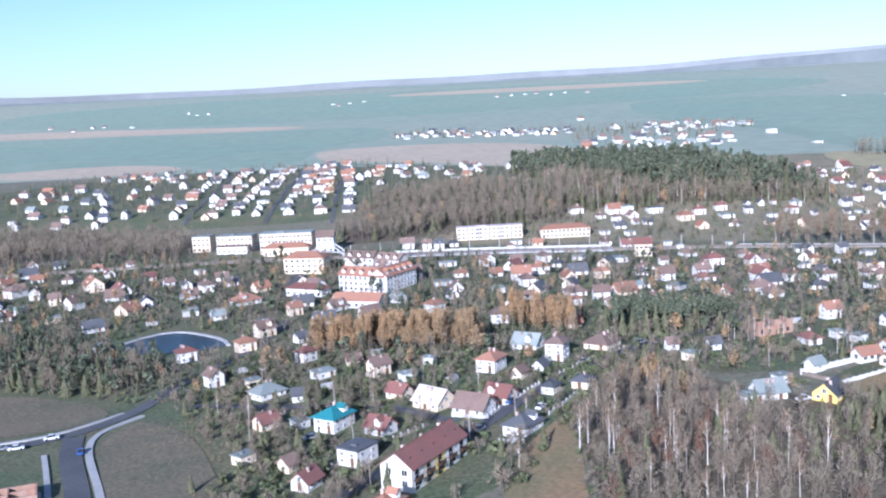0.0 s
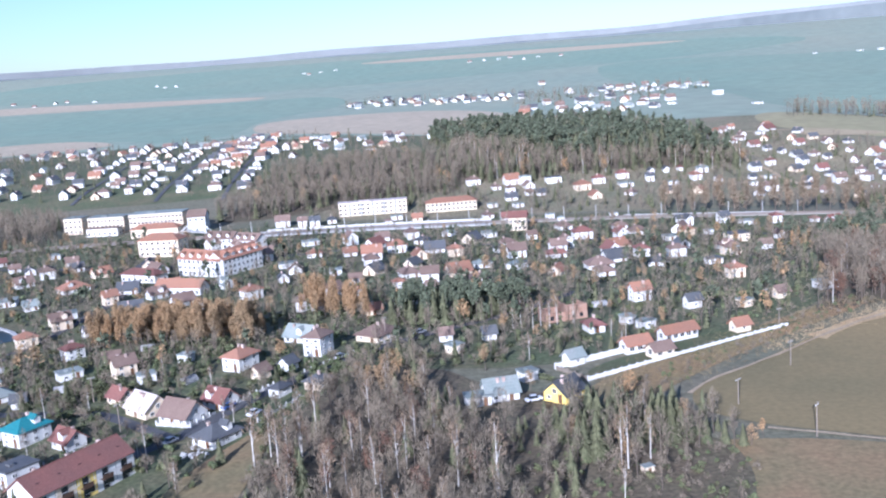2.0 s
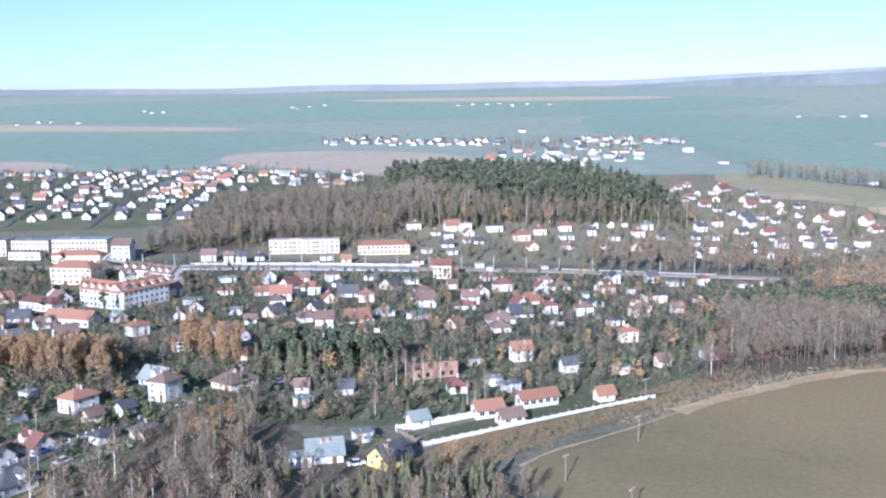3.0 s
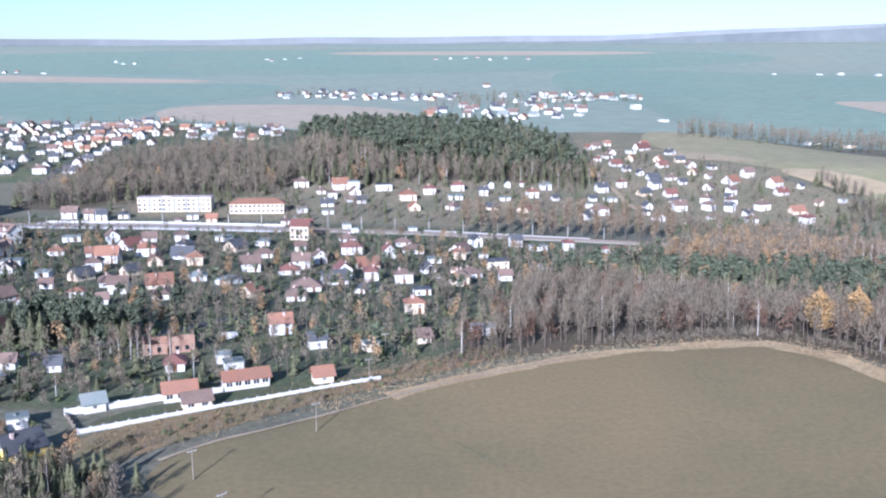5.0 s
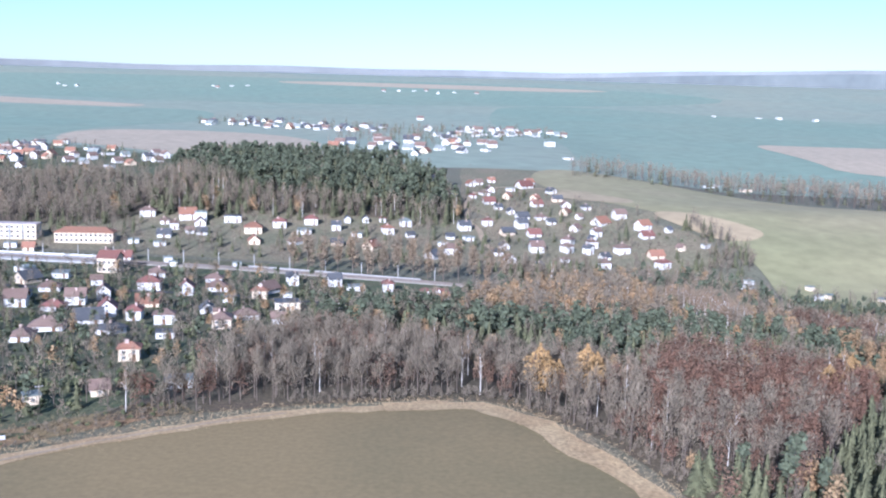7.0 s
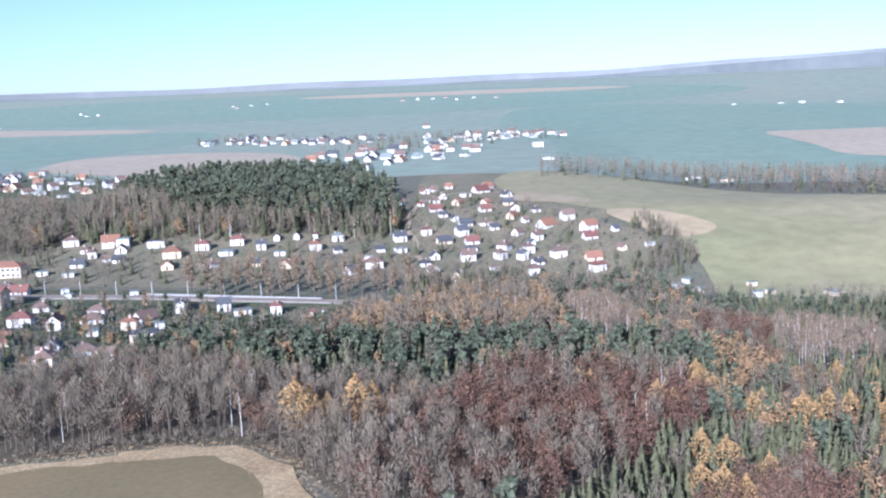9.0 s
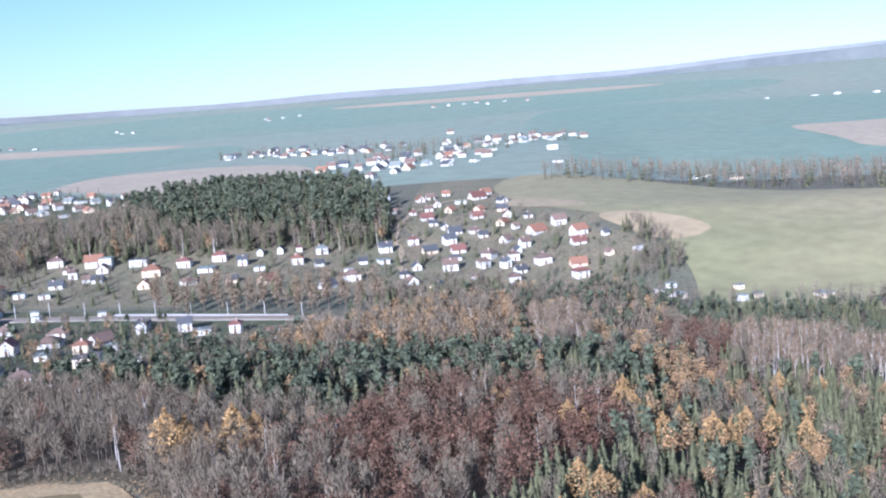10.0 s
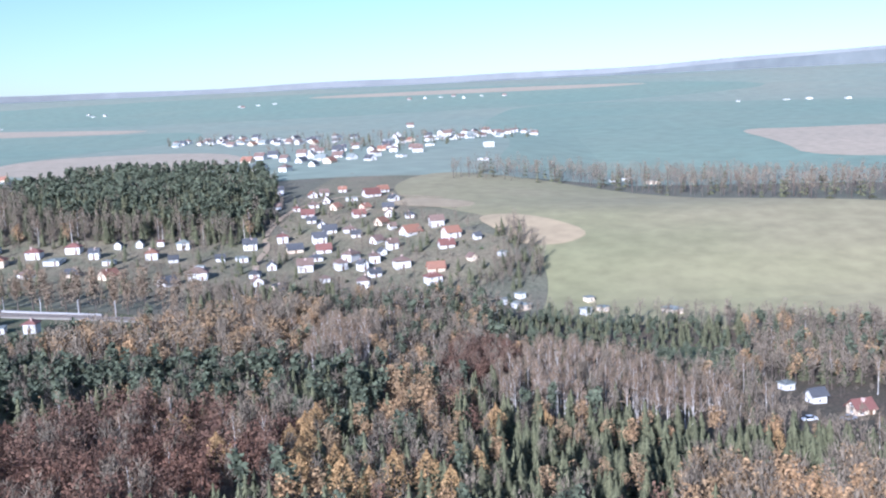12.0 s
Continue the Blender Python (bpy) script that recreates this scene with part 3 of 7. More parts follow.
def house(x, y, size, turn, style, group, detail=2, seed=0):
    """A detached house. style: roof shape, roof colour, wall colour, storeys. detail 0 to 2: how many of its openings are built."""
    rnd = random.Random(seed * 7919 + int(x * 13 + y * 7))
    shape, roof, wall, floors = style[0], style[1], style[2], int(style[3])
    x, y = PLAN * x, PLAN * y
    l = round(size * (0.74, 0.71, 0.67)[detail] * 2) / 2
    d = round(max(3.6, min(l * 0.78, 9.0)) * 2) / 2
    if l < d:
        l, d = d, l
    h = 1.65 * floors + 0.5
    if l < 4.8:
        h = min(h, 2.7)
    rise = {"G": d * 0.42, "H": d * 0.34, "F": 0}[shape]
    z = min(ground_z(x + a, y + b) for a in (-d / 2, d / 2) for b in (-d / 2, d / 2)) + 0.15
    small = l < 4.8
    kind = "shed" if small and shape == "F" else "house"
    storeys = {1: "one-storey", 2: "two-storey", 3: "three-storey"}[floors]
    words = f"{WALL_WORDS[wall]} {storeys} {kind} with a {ROOF_WORDS[roof]} {SHAPE_WORDS[shape]} roof"
    ob = empty(kind, pose(x, y, z, 0, 0, turn), words, kind, group)
    if shape == "G":
        piece("wall", cached(("wall", l, d, h, shape), lambda: gable_wall(l, d, h, rise), WALLS[wall]), ob)
        piece("roof", cached(("roof", l, d, h, shape), lambda: gable_roof(l, d, h, rise), ROOFS[roof]), ob)
    else:
        piece("wall", cached(("wall", l, d, h, shape), lambda: box(-l / 2, -d / 2, -1.2, l / 2, d / 2, h), WALLS[wall]), ob)
        make = (lambda: hip_roof(l, d, h, rise)) if shape == "H" else (lambda: flat_roof(l, d, h))
        piece("roof", cached(("roof", l, d, h, shape), make, ROOFS[roof]), ob)
    if not small and shape != "F":
        for k in range(1 + (detail == 2 and rnd.random() < 0.5)):
            cx, cy = rnd.uniform(-0.25, 0.25) * l, rnd.choice((-1, 1)) * d * 0.13
            piece("chimney", cached(("chimney",), chimney_bm, CHIMNEY_BRICK), ob, place=pose(cx, cy, h + rise * 0.78, 0, 0, 0))
    ww, wh = (1.05, 0.85) if not small else (0.9, 0.8)
    sides = [(0, -d / 2, 0, l), (l / 2, 0, 90, d), (0, d / 2, 180, l), (-l / 2, 0, 270, d)]
    # the sides turned towards the flight path come first
    sides.sort(key=lambda s: math.cos(radians(turn + s[2])), reverse=True)
    made_door = False
    for s, (sx, sy, st, run) in enumerate(sides):
        if s >= (1, 2, 3)[detail]:
            break
        n = max(1, int(run / (4.5, 3.4, 2.7)[detail]))
        base = pose(sx, sy, 0, 0, 0, st)
        for f in range(floors if detail and not small else 1):
            for k in range(n):
                u = (k + 0.5) / n * run - run / 2
                if f == 0 and not made_door and k == n // 2 and not small:
                    made_door = True
                    piece("door", cached(("door",), lambda: box(-0.5, -0.07, 0, 0.5, 0.05, 2.1), DOOR_PAINT), ob, place=base @ pose(u, 0, 0.1))
                    continue
                win = piece("window", cached(("window", ww, wh), lambda: window_frame(ww, wh), FRAME_PAINT if detail else GLASS), ob, place=base @ pose(u, 0, 1.2 + 1.65 * f))
                if detail:
                    piece("pane", cached(("pane", ww, wh), lambda: box(-ww / 2 + 0.09, -0.035, -wh / 2 + 0.02, ww / 2 - 0.09, 0.0, wh / 2 - 0.09), GLASS), win)
        if shape == "G" and run == d and detail > 0 and rise > 1.5:
            win = piece("window", cached(("window", 1.1, 1.1), lambda: window_frame(1.1, 1.1), FRAME_PAINT), ob, place=base @ pose(0, 0, h + 0.65))
            piece("pane", cached(("pane", 1.1, 1.1), lambda: box(-0.46, -0.035, -0.53, 0.46, 0.0, 0.46), GLASS), win)
    if shape in "GH" and detail == 2 and l > 6 and rnd.random() < 0.45:
        s = -1 if math.cos(radians(turn)) > 0 else 1
        place = pose(rnd.choice((-0.2, 0.15)) * l, s * d * 0.26, h + rise * 0.30, 0, 0, 0 if s < 0 else 180)
        dormer = piece("dormer", cached(("dormer",), lambda: dormer_bm(1.8), WALLS[wall]), ob, place=place)
        piece("roof", cached(("dormer_roof",), lambda: dormer_roof_bm(1.8), ROOFS[roof]), dormer)
        win = piece("window", cached(("window", 1.1, 0.8), lambda: window_frame(1.1, 0.8), FRAME_PAINT), dormer, place=pose(0, -1.2, 0.6))
    return ob


NEAR_STREET = [
    (-38.9, 297.5, 12.9, 57, "HtW2"), (-23.8, 289.1, 9.6, -38, "GrW1"), (-29, 266.6, 11.5, 55, "FdW2"),
    (-41.1, 249.7, 8.5, 62, "GrW1"), (-19, 230.5, 10.0, 60, "HoW1"), (-7.8, 309.9, 13.5, -42, "GpC1"),
    (-19.6, 322, 9.0, -40, "GrC1"), (5, 300.8, 13.6, -32, "GnW1"), (19, 281.9, 13.0, 55, "HdW1"),
    (14, 309.7, 10.4, -36, "GrW1"), (12.8, 346.1, 12.3, 60, "HoW2"), (41.9, 318.5, 8.4, 62, "HdC1"),
    (30.8, 314.6, 7.0, 58, "HdW1"), (37.7, 355.2, 10.8, 66, "HnW3"), (28.7, 377.7, 13, -30, "GgW1"),
    (56.8, 370.6, 15.0, 54, "HnC1"),
]
GARDEN_QUARTER = [
    (-67.6, 340.2, 12.7, 42, "HgW1"), (-92.6, 365.4, 8.5, 129, "GnW2"), (-61.5, 303.6, 8.0, 46, "GrC1"),
    (-92.2, 423.9, 9.8, 35, "HoC2"), (-88.6, 451.5, 10.4, 37, "GnC2"), (-68.8, 433.3, 7.8, 44, "GdW1"),
    (-60.9, 391.9, 8.7, 46, "HrW2"), (-49.9, 359.2, 9.6, 37, "FgW1"), (-28.5, 352.7, 9.0, 38, "GnC2"),
    (-9, 477.4, 10.8, 44, "HoW2"), (-28.8, 511.9, 9.7, 129, "GgW1"), (-113.5, 577.5, 12.0, 43, "GoC1"),
    (-115.1, 538.4, 17.2, 44, "HoW1"), (-153.2, 565.9, 12.0, 42, "GnW1"), (-81, 495, 8.5, 36, "GoC2"),
    (-60.2, 500.9, 10.5, 41, "GnW1"), (-57.8, 515.6, 13.5, 35, "GoW1"), (-41.3, 477.6, 11.8, 38, "GnW1"),
    (-80.7, 574.1, 13.5, 135, "GnW1"), (-63.1, 638.1, 11.2, 46, "GnW2"), (-42.9, 614.6, 13.8, 127, "GnW2"),
]
POND_QUARTER = [
    (-116, 414, 9.7, 30, "HrW2"), (-165.9, 445.2, 9.7, 118, "FgW1"), (-182.2, 487.6, 11.8, 31, "GdW1"),
    (-215, 518, 10.6, 27, "FgC1"), (-247.1, 530.9, 9.9, 28, "GrW1"), (-234.3, 570.7, 8.2, 25, "GnC2"),
    (-277, 649.6, 8.8, 31, "GoW1"), (-225.7, 611.9, 18.8, 118, "GoC2"), (-203.6, 597.1, 14.9, 122, "GrW1"),
    (-121.4, 498.9, 8.2, 34, "GgW1"), (-136.5, 602.9, 9.0, 27, "GdW1"), (-300.8, 702.1, 8.9, 124, "GnW1"),
    (-279.8, 696.5, 8.7, 28, "GdW1"), (-196.9, 636.5, 8.3, 29, "GrW1"), (-178.6, 614.1, 7.3, 35, "GnW1"),
    (-164.3, 602.1, 8.4, 119, "GdW1"), (-166.8, 646.6, 9.1, 122, "FgW1"), (-277.8, 624.5, 7.0, 29, "GnW1"),
    (-245.5, 676.9, 7.6, 24, "GoW1"), (-229.9, 654.8, 9.4, 117, "GrW1"), (-225.2, 686, 6.9, 36, "GnW1"),
]
RAIL_QUARTER = [
    (0, 514, 8.7, 103, "GdW1"), (-30.7, 709, 11.0, 5, "GnW2"), (-16.4, 703.8, 7.3, 6, "GnW2"),
    (-7.7, 701.8, 7.9, 11, "GdW2"), (124.9, 683.2, 11.6, 4, "GrW1"), (135.5, 803.1, 13.1, 15, "GoW2"),
    (168, 799.8, 13.1, 8, "FdW2"), (147.5, 787.6, 10.4, 104, "GnW1"), (154.4, 761.8, 7.8, 4, "GdW1"),
    (162, 601.3, 12.5, 8, "HrW2"), (138.8, 532, 11.2, 6, "HrW1"), (182.9, 590.8, 10.0, 100, "GrW2"),
    (165.5, 520.5, 11.6, 104, "GrW2"), (153.6, 484.2, 14.2, 8, "HnW1"), (179.2, 512.7, 9.4, 97, "HrW2"),
    (194.2, 502.7, 9.3, 8, "HnW2"), (86.9, 561.3, 9.5, 8, "HoC2"), (99.9, 513.5, 9.2, 13, "HgW1"),
    (118.9, 541, 10.8, 9, "GnW2"), (157.8, 670.2, 5.0, 94, "FgW1"), (40.8, 568.5, 13.0, 4, "GoW2"),
    (53.8, 590.2, 12.9, 6, "HoW2"), (26.8, 586.3, 8.8, 16, "GoW1"), (5.9, 590.3, 10.1, 8, "HoW1"),
]
FOREST_EDGE_QUARTER = [
    (218.8, 495.7, 10.9, 100, "HnC2"), (238, 551.8, 13.6, 12, "FdC2"), (203, 468.4, 7.9, 12, "FdW1"),
    (201.1, 428.7, 8.2, 9, "HoC2"), (239.8, 509.3, 6.4, 9, "GnW2"), (261.1, 552.5, 5.8, 101, "GnW2"),
    (231.1, 630.7, 7.6, 109, "GdW2"), (253.3, 631.9, 8.4, 18, "GdW2"), (265.3, 621, 10.1, 17, "FgW1"),
    (309.5, 601.3, 9.5, 18, "GrW1"), (133, 608.6, 6.7, 14, "GnW2"), (81, 359.9, 5.0, 10, "GnW1"),
    (131.8, 357.6, 8.9, 103, "HrW1"), (171.3, 380.2, 6.9, 19, "GdW2"), (156.2, 400.7, 9.2, 16, "GoW2"),
    (225.5, 394.9, 10.0, 12, "FgW1"), (144.6, 364.3, 5.0, 15, "FgW1"), (59.9, 472.9, 7.0, 9, "HoW2"),
    (51.9, 418.6, 7.5, 15, "GoC1"), (37.9, 496.2, 6.4, 12, "GnW1"), (42.9, 458.9, 5.4, 105, "GoW1"),
    (74.9, 460.3, 5.0, 16, "GnW1"),
]
RAILWAY_ROW = [
    (229.1, 640.4, 6.6, 2, "GdW2"), (282.4, 621.6, 7.8, 95, "HrW2"), (302.4, 612.3, 5.2, 8, "HrW1"),
    (188.9, 629.4, 9.6, 4, "HnW1"), (220.1, 586.7, 8.7, 2, "HoC2"), (233.2, 590, 5.0, 11, "FgW1"),
    (363.9, 633.5, 10.4, 11, "FoW1"), (105.6, 809.9, 12.1, 12, "HnW2"), (122.6, 790.4, 9.5, 104, "HnW1"),
    (145.4, 799.4, 11.7, 103, "FgW3"), (186.6, 772.1, 13.1, 9, "HoC2"), (202.1, 790.5, 10.5, 3, "HrW2"),
    (222.6, 803, 10.5, 5, "HrW2"), (220.6, 778.8, 15.0, 94, "FgW1"), (241.5, 790.1, 6.9, 6, "GdW2"),
    (247.5, 813.9, 6.3, 99, "GdW2"), (260.4, 818.5, 6.3, 97, "GdW2"), (272.5, 823.2, 5.0, 10, "HrW2"),
    (289.4, 818.1, 9.0, 12, "HgW2"), (277.3, 793.2, 11.5, 104, "HoW2"), (256.3, 776.3, 8.4, 7, "FgW1"),
    (315.1, 768.8, 6.4, 9, "FgW1"),
]
RAILWAY_ROW_END = [
    (332.6, 821.8, 9.6, 18, "GdW2"), (334.5, 793.1, 9.9, 114, "FgW1"), (321.3, 791.7, 6.6, 14, "GdW1"),
    (145.5, 764.5, 5.6, 26, "GnW1"), (134.5, 728.4, 7.4, 24, "FgW1"), (116.6, 733.6, 7.5, 16, "FgW1"),
    (151.8, 680.2, 5.5, 114, "FgW2"), (193.1, 674, 5.0, 23, "FgW1"), (293.2, 785.9, 6.0, 25, "GdW1"),
    (350.6, 838, 7.6, 20, "HrW2"), (376, 835.6, 9.6, 26, "GdW2"), (379, 857.7, 10.7, 17, "GdW1"),
    (362.1, 881.5, 6.7, 14, "GdW1"), (371, 870.6, 7.3, 108, "GdW1"), (393.2, 856.3, 9.2, 20, "HnW1"),
    (399.5, 844.2, 7.0, 17, "GdW1"), (343.8, 917.8, 7.1, 104, "HrW1"), (328.4, 924.6, 5.0, 16, "GnW1"),
    (345.1, 974.8, 9.5, 113, "GoW1"), (313.7, 992.8, 8.0, 22, "GdW2"), (352.7, 984.3, 7.9, 22, "GnW1"),
    (365.3, 999.9, 6.7, 14, "GoW1"),
]
FIELD_VILLAGE = [
    (392.8, 975.5, 14.5, 29, "GrW1"), (413.4, 950.6, 9.0, 128, "GdW1"), (399.1, 997.2, 9.7, 36, "GoW1"),
    (400.8, 770.2, 9.4, 123, "HnW2"), (414.8, 765.8, 6.9, 131, "GdW2"), (423.6, 752.6, 7.6, 29, "GdW1"),
    (427.8, 808.9, 8.0, 30, "GnW2"), (422.8, 797.2, 5.3, 119, "GdW1"), (395.9, 744.4, 5.4, 34, "HnW1"),
    (458.9, 736.3, 9.9, 30, "HrW2"), (479.7, 770.9, 5.7, 126, "GnC1"), (498.2, 775.4, 5.8, 32, "FgW1"),
    (464.8, 823, 11.7, 35, "GoW2"), (436.8, 840.8, 14.0, 41, "GoW1"), (422.7, 855.5, 5.4, 35, "GnW1"),
    (481.8, 814.4, 5.0, 30, "GdW1"), (505.1, 693.5, 5.0, 38, "FgW1"), (499.6, 700.6, 5.0, 37, "FgW1"),
    (509.6, 689.9, 5.0, 35, "FgC1"), (539.4, 678.6, 5.0, 131, "FgW2"), (542.9, 701.2, 5.0, 30, "FgC1"),
    (548.5, 684.3, 5.3, 122, "FgC1"), (582.7, 681.7, 10.1, 123, "FgC1"), (507.3, 709.3, 5.0, 35, "FgW1"),
]
FAR_FARMS = [
    (478.8, 1451.4, 13.8, 16, "FgW3"), (425, 1715, 15, 96, "FgW2"), (475.4, 1264.9, 12.8, 6, "FgW1"),
    (387, 1785, 15, 15, "FgW1"), (599.8, 1127.1, 5.4, 9, "FgW1"), (616.1, 1148.4, 9.0, 9, "FgW1"),
    (1218, 2606, 15, 12, "FgW2"), (1168, 2615, 15, 15, "FgW1"), (1060, 2638, 10.3, 4, "FgW1"),
    (1292, 2557, 15, 98, "FgW2"), (348.4, 1453.1, 12.7, 12, "HnW2"), (394.3, 1380.4, 13.3, 11, "GnW2"),
    (318, 1853, 15, 103, "GnW2"), (305, 2210, 15, 12, "GnW2"), (633.8, 1100.2, 11.4, 12, "FgC1"),
]
WOODLAND_FARM = [
    (604.2, 520.4, 6.8, 20, "GdW2"), (613.2, 504, 8.1, 19, "GrC1"), (600.1, 541.3, 5.0, 26, "FgW1"),
]
FAR_LOWLAND_VILLAGE = [
    (-377, 3440, 15, 9, "FgW1"), (-320, 3452, 15, 9, "FgW1"), (-274, 3497, 15, 8, "FgW1"),
    (-351, 3375, 13.7, 7, "GnW1"), (-806, 3270, 15, 11, "FgW1"), (-769, 3270, 15, 93, "GnW1"),
    (-852, 3342, 13.9, 101, "GnW1"), (188, 3414, 15, 8, "GnW1"), (237, 3432, 15, 96, "GnW1"),
    (288, 3451, 15, 1, "FgW1"), (329, 3476, 15, 11, "GnW1"), (366, 3365, 15, 94, "GnW1"),
    (422, 3434, 15, 94, "FgW1"), (496, 3407, 15, 5, "GnW1"), (-1170, 2959, 14.4, 8, "GnW1"),
    (-1043, 2795, 12.0, 9, "GnW1"), (-1016, 2880, 13.8, 91, "GnW1"), (-992, 2906, 12.4, 4, "GnW1"),
    (-888, 2836, 15.0, 8, "FgW1"),
]

PLACED = []
for row in NEAR_STREET:
    house(*row, "houses along the near street", 2)
    PLACED.append(row[:3])
for row in GARDEN_QUARTER:
    house(*row, "houses in the garden quarter", 2)
    PLACED.append(row[:3])
for row in POND_QUARTER:
    house(*row, "houses round the pond", 2)
    PLACED.append(row[:3])
for row in RAIL_QUARTER:
    house(*row, "houses by the railway", 1)
    PLACED.append(row[:3])
for row in FOREST_EDGE_QUARTER:
    house(*row, "houses at the forest edge", 2)
    PLACED.append(row[:3])
for row in RAILWAY_ROW:
    house(*row, "houses above the railway", 1)
    PLACED.append(row[:3])
for row in RAILWAY_ROW_END:
    house(*row, "houses below the hill wood", 1)
    PLACED.append(row[:3])
for row in FIELD_VILLAGE:
    house(*row, "houses beside the pasture", 1)
    PLACED.append(row[:3])
for row in FAR_FARMS:
    house(*row, "buildings on the far slope", 0)
    PLACED.append(row[:3])
for row in WOODLAND_FARM:
    house(*row, "woodland farm", 2)
    PLACED.append(row[:3])
for row in FAR_LOWLAND_VILLAGE:
    house(*row, "far village", 0)
    PLACED.append(row[:3])

# ---- larger buildings ----
def block(name, a, b, depth, floors, storey, shape, roof, wall, label, category, bays=0, extras="", group="", lift=0.0):
    """A long building whose front runs from a to b (plan units), seen from that side. depth and storey in metres."""
    ax, ay, bx, by = (PLAN * v for v in (*a, *b))
    l, turn = math.hypot(bx - ax, by - ay), math.degrees(math.atan2(by - ay, bx - ax))
    h = storey * floors + 0.4
    n = Vector((-(by - ay), bx - ax)).normalized() * depth / 2
    cx, cy = (ax + bx) / 2 + n.x, (ay + by) / 2 + n.y
    z = min(ground_z(ax, ay), ground_z(bx, by), ground_z(cx, cy)) + 0.15 + lift
    ob = empty(name, pose(cx, cy, z, 0, 0, turn), label, category, group)
    rise = {"G": depth * 0.36, "H": depth * 0.28, "F": 0}[shape]
    if shape == "G":
        part("wall", gable_wall(l, depth, h, rise), WALLS[wall], ob)
        part("roof", gable_roof(l, depth, h, rise), ROOFS[roof], ob)
    else:
        part("wall", box(-l / 2, -depth / 2, -1.5, l / 2, depth / 2, h), WALLS[wall], ob)
        part("roof", hip_roof(l, depth, h, rise) if shape == "H" else flat_roof(l, depth, h), ROOFS[roof], ob)
    bays = bays or max(2, int(l / 3.2))
    for f in range(floors):
        for k in range(bays):
            u = (k + 0.5) / bays * l - l / 2
            if "b" in extras and f > 0 and k % 3 == 1:
                balcony = part("balcony", box(u - 1.2, -depth / 2 - 1.1, storey * f + 0.1, u + 1.2, -depth / 2 - 0.003, storey * f + 1.1), CONCRETE, ob, "pale concrete balcony")
            win = piece("window", cached(("window", 1.5, 1.4), lambda: window_frame(1.5, 1.4), FRAME_PAINT), ob, place=pose(u, -depth / 2, 1.6 + storey * f))
            piece("pane", cached(("pane", 1.5, 1.4), lambda: box(-0.66, -0.035, -0.68, 0.66, 0.0, 0.61), GLASS), win)
        for s in (-1, 1):
            for k in range(max(1, int(depth / 4))):
                v = ((k + 0.5) / max(1, int(depth / 4)) - 0.5) * depth
                win = piece("window", cached(("window", 1.5, 1.4), lambda: window_frame(1.5, 1.4), FRAME_PAINT), ob, place=pose(s * l / 2, s * v, 1.6 + storey * f, 0, 0, s * 90))
                piece("pane", cached(("pane", 1.5, 1.4), lambda: box(-0.66, -0.035, -0.68, 0.66, 0.0, 0.61), GLASS), win)
    if "c" in extras:
        for k in range(max(2, int(l / 7))):
            piece("chimney", cached(("chimney",), chimney_bm, CHIMNEY_BRICK), ob, place=pose((k + 0.5) / max(2, int(l / 7)) * l - l / 2, 0.6, h + rise * 0.85))
    if "d" in extras:
        m = int(l / 4.5)
        for k in range(m):
            dormer = piece("dormer", cached(("dormer",), lambda: dormer_bm(1.8), WALLS[wall]), ob, place=pose((k + 0.5) / m * l - l / 2, -depth * 0.3, h + rise * 0.22))
            piece("roof", cached(("dormer_roof",), lambda: dormer_roof_bm(1.8), ROOFS[roof]), dormer)
    if "s" in extras:
        # grey strips proud of the wall stand in for the shade in loggias
        for k in range(1, 6):
            u = k / 6 * l - l / 2
            part("stairwell", box(u - 0.5, -depth / 2 - 0.25, 0, u + 0.5, -depth / 2 - 0.003, h), GUTTER, ob, "raised grey strip as the shade of a loggia")
    PLACED.append(((a[0] + b[0]) / 2, (a[1] + b[1]) / 2, l * 0.8))
    return ob


# terraced row: one long roof, five coloured fronts with balconies
row = block("terraced_row", (-12.5, 240), (1.5, 264.8), 8.0, 2, 2.35, "G", "r", "W", "terraced row with a long red-brown roof and coloured fronts", "house", 9, "c", lift=0.2)
row_len = math.hypot(14, 26.5) * PLAN
for k, col in enumerate(("W", "C", "Y", "W", "W")):
    u0, u1 = row_len * (k / 5 - 0.5), row_len * ((k + 1) / 5 - 0.5)
    part("front", box(u0 + 0.06, -4.06, 0, u1 - 0.06, -4.003, 4.9), WALLS[col], row, f"{WALL_WORDS[col]} front of one house")
    part("balcony", box(u0 + 0.8, -5.1, 2.35, u1 - 1.6, -4.07, 2.5), DARK_WOOD, row, "dark wooden balcony")
    part("railing", box(u0 + 0.8, -5.1, 2.5, u1 - 1.6, -5.02, 3.35), DARK_WOOD, row, "dark wooden balcony rail")
    part("terrace_door", box(u0 + 1.4, -4.12, 0.1, u0 + 2.9, -4.063, 2.1), GLASS, row)
    part("window", box(u1 - 2.0, -4.12, 0.8, u1 - 0.8, -4.063, 1.9), GLASS, row)
    part("upper_door", box(u0 + 1.4, -4.12, 2.55, u0 + 2.9, -4.063, 4.4), GLASS, row)
    part("roof_window", box(u0 + 2.4, -2.35, 6.5, u0 + 3.1, -2.0, 6.68), GLASS, row, place=pose(0, 0, 0))

# the yellow house by the paddock, its gable and sunny side in yellow
yellow = house(113.5, 291, 11.5, 48, "GdY1", "houses by the paddock", 2, 3)
tagged(yellow, "bright yellow gabled house with a dark grey roof")
grey_house = house(96, 295.5, 11.5, 12, "GgW1", "houses by the paddock", 2, 5)
house(89.5, 292, 8.5, 12, "FgW1", "houses by the paddock", 2, 6)
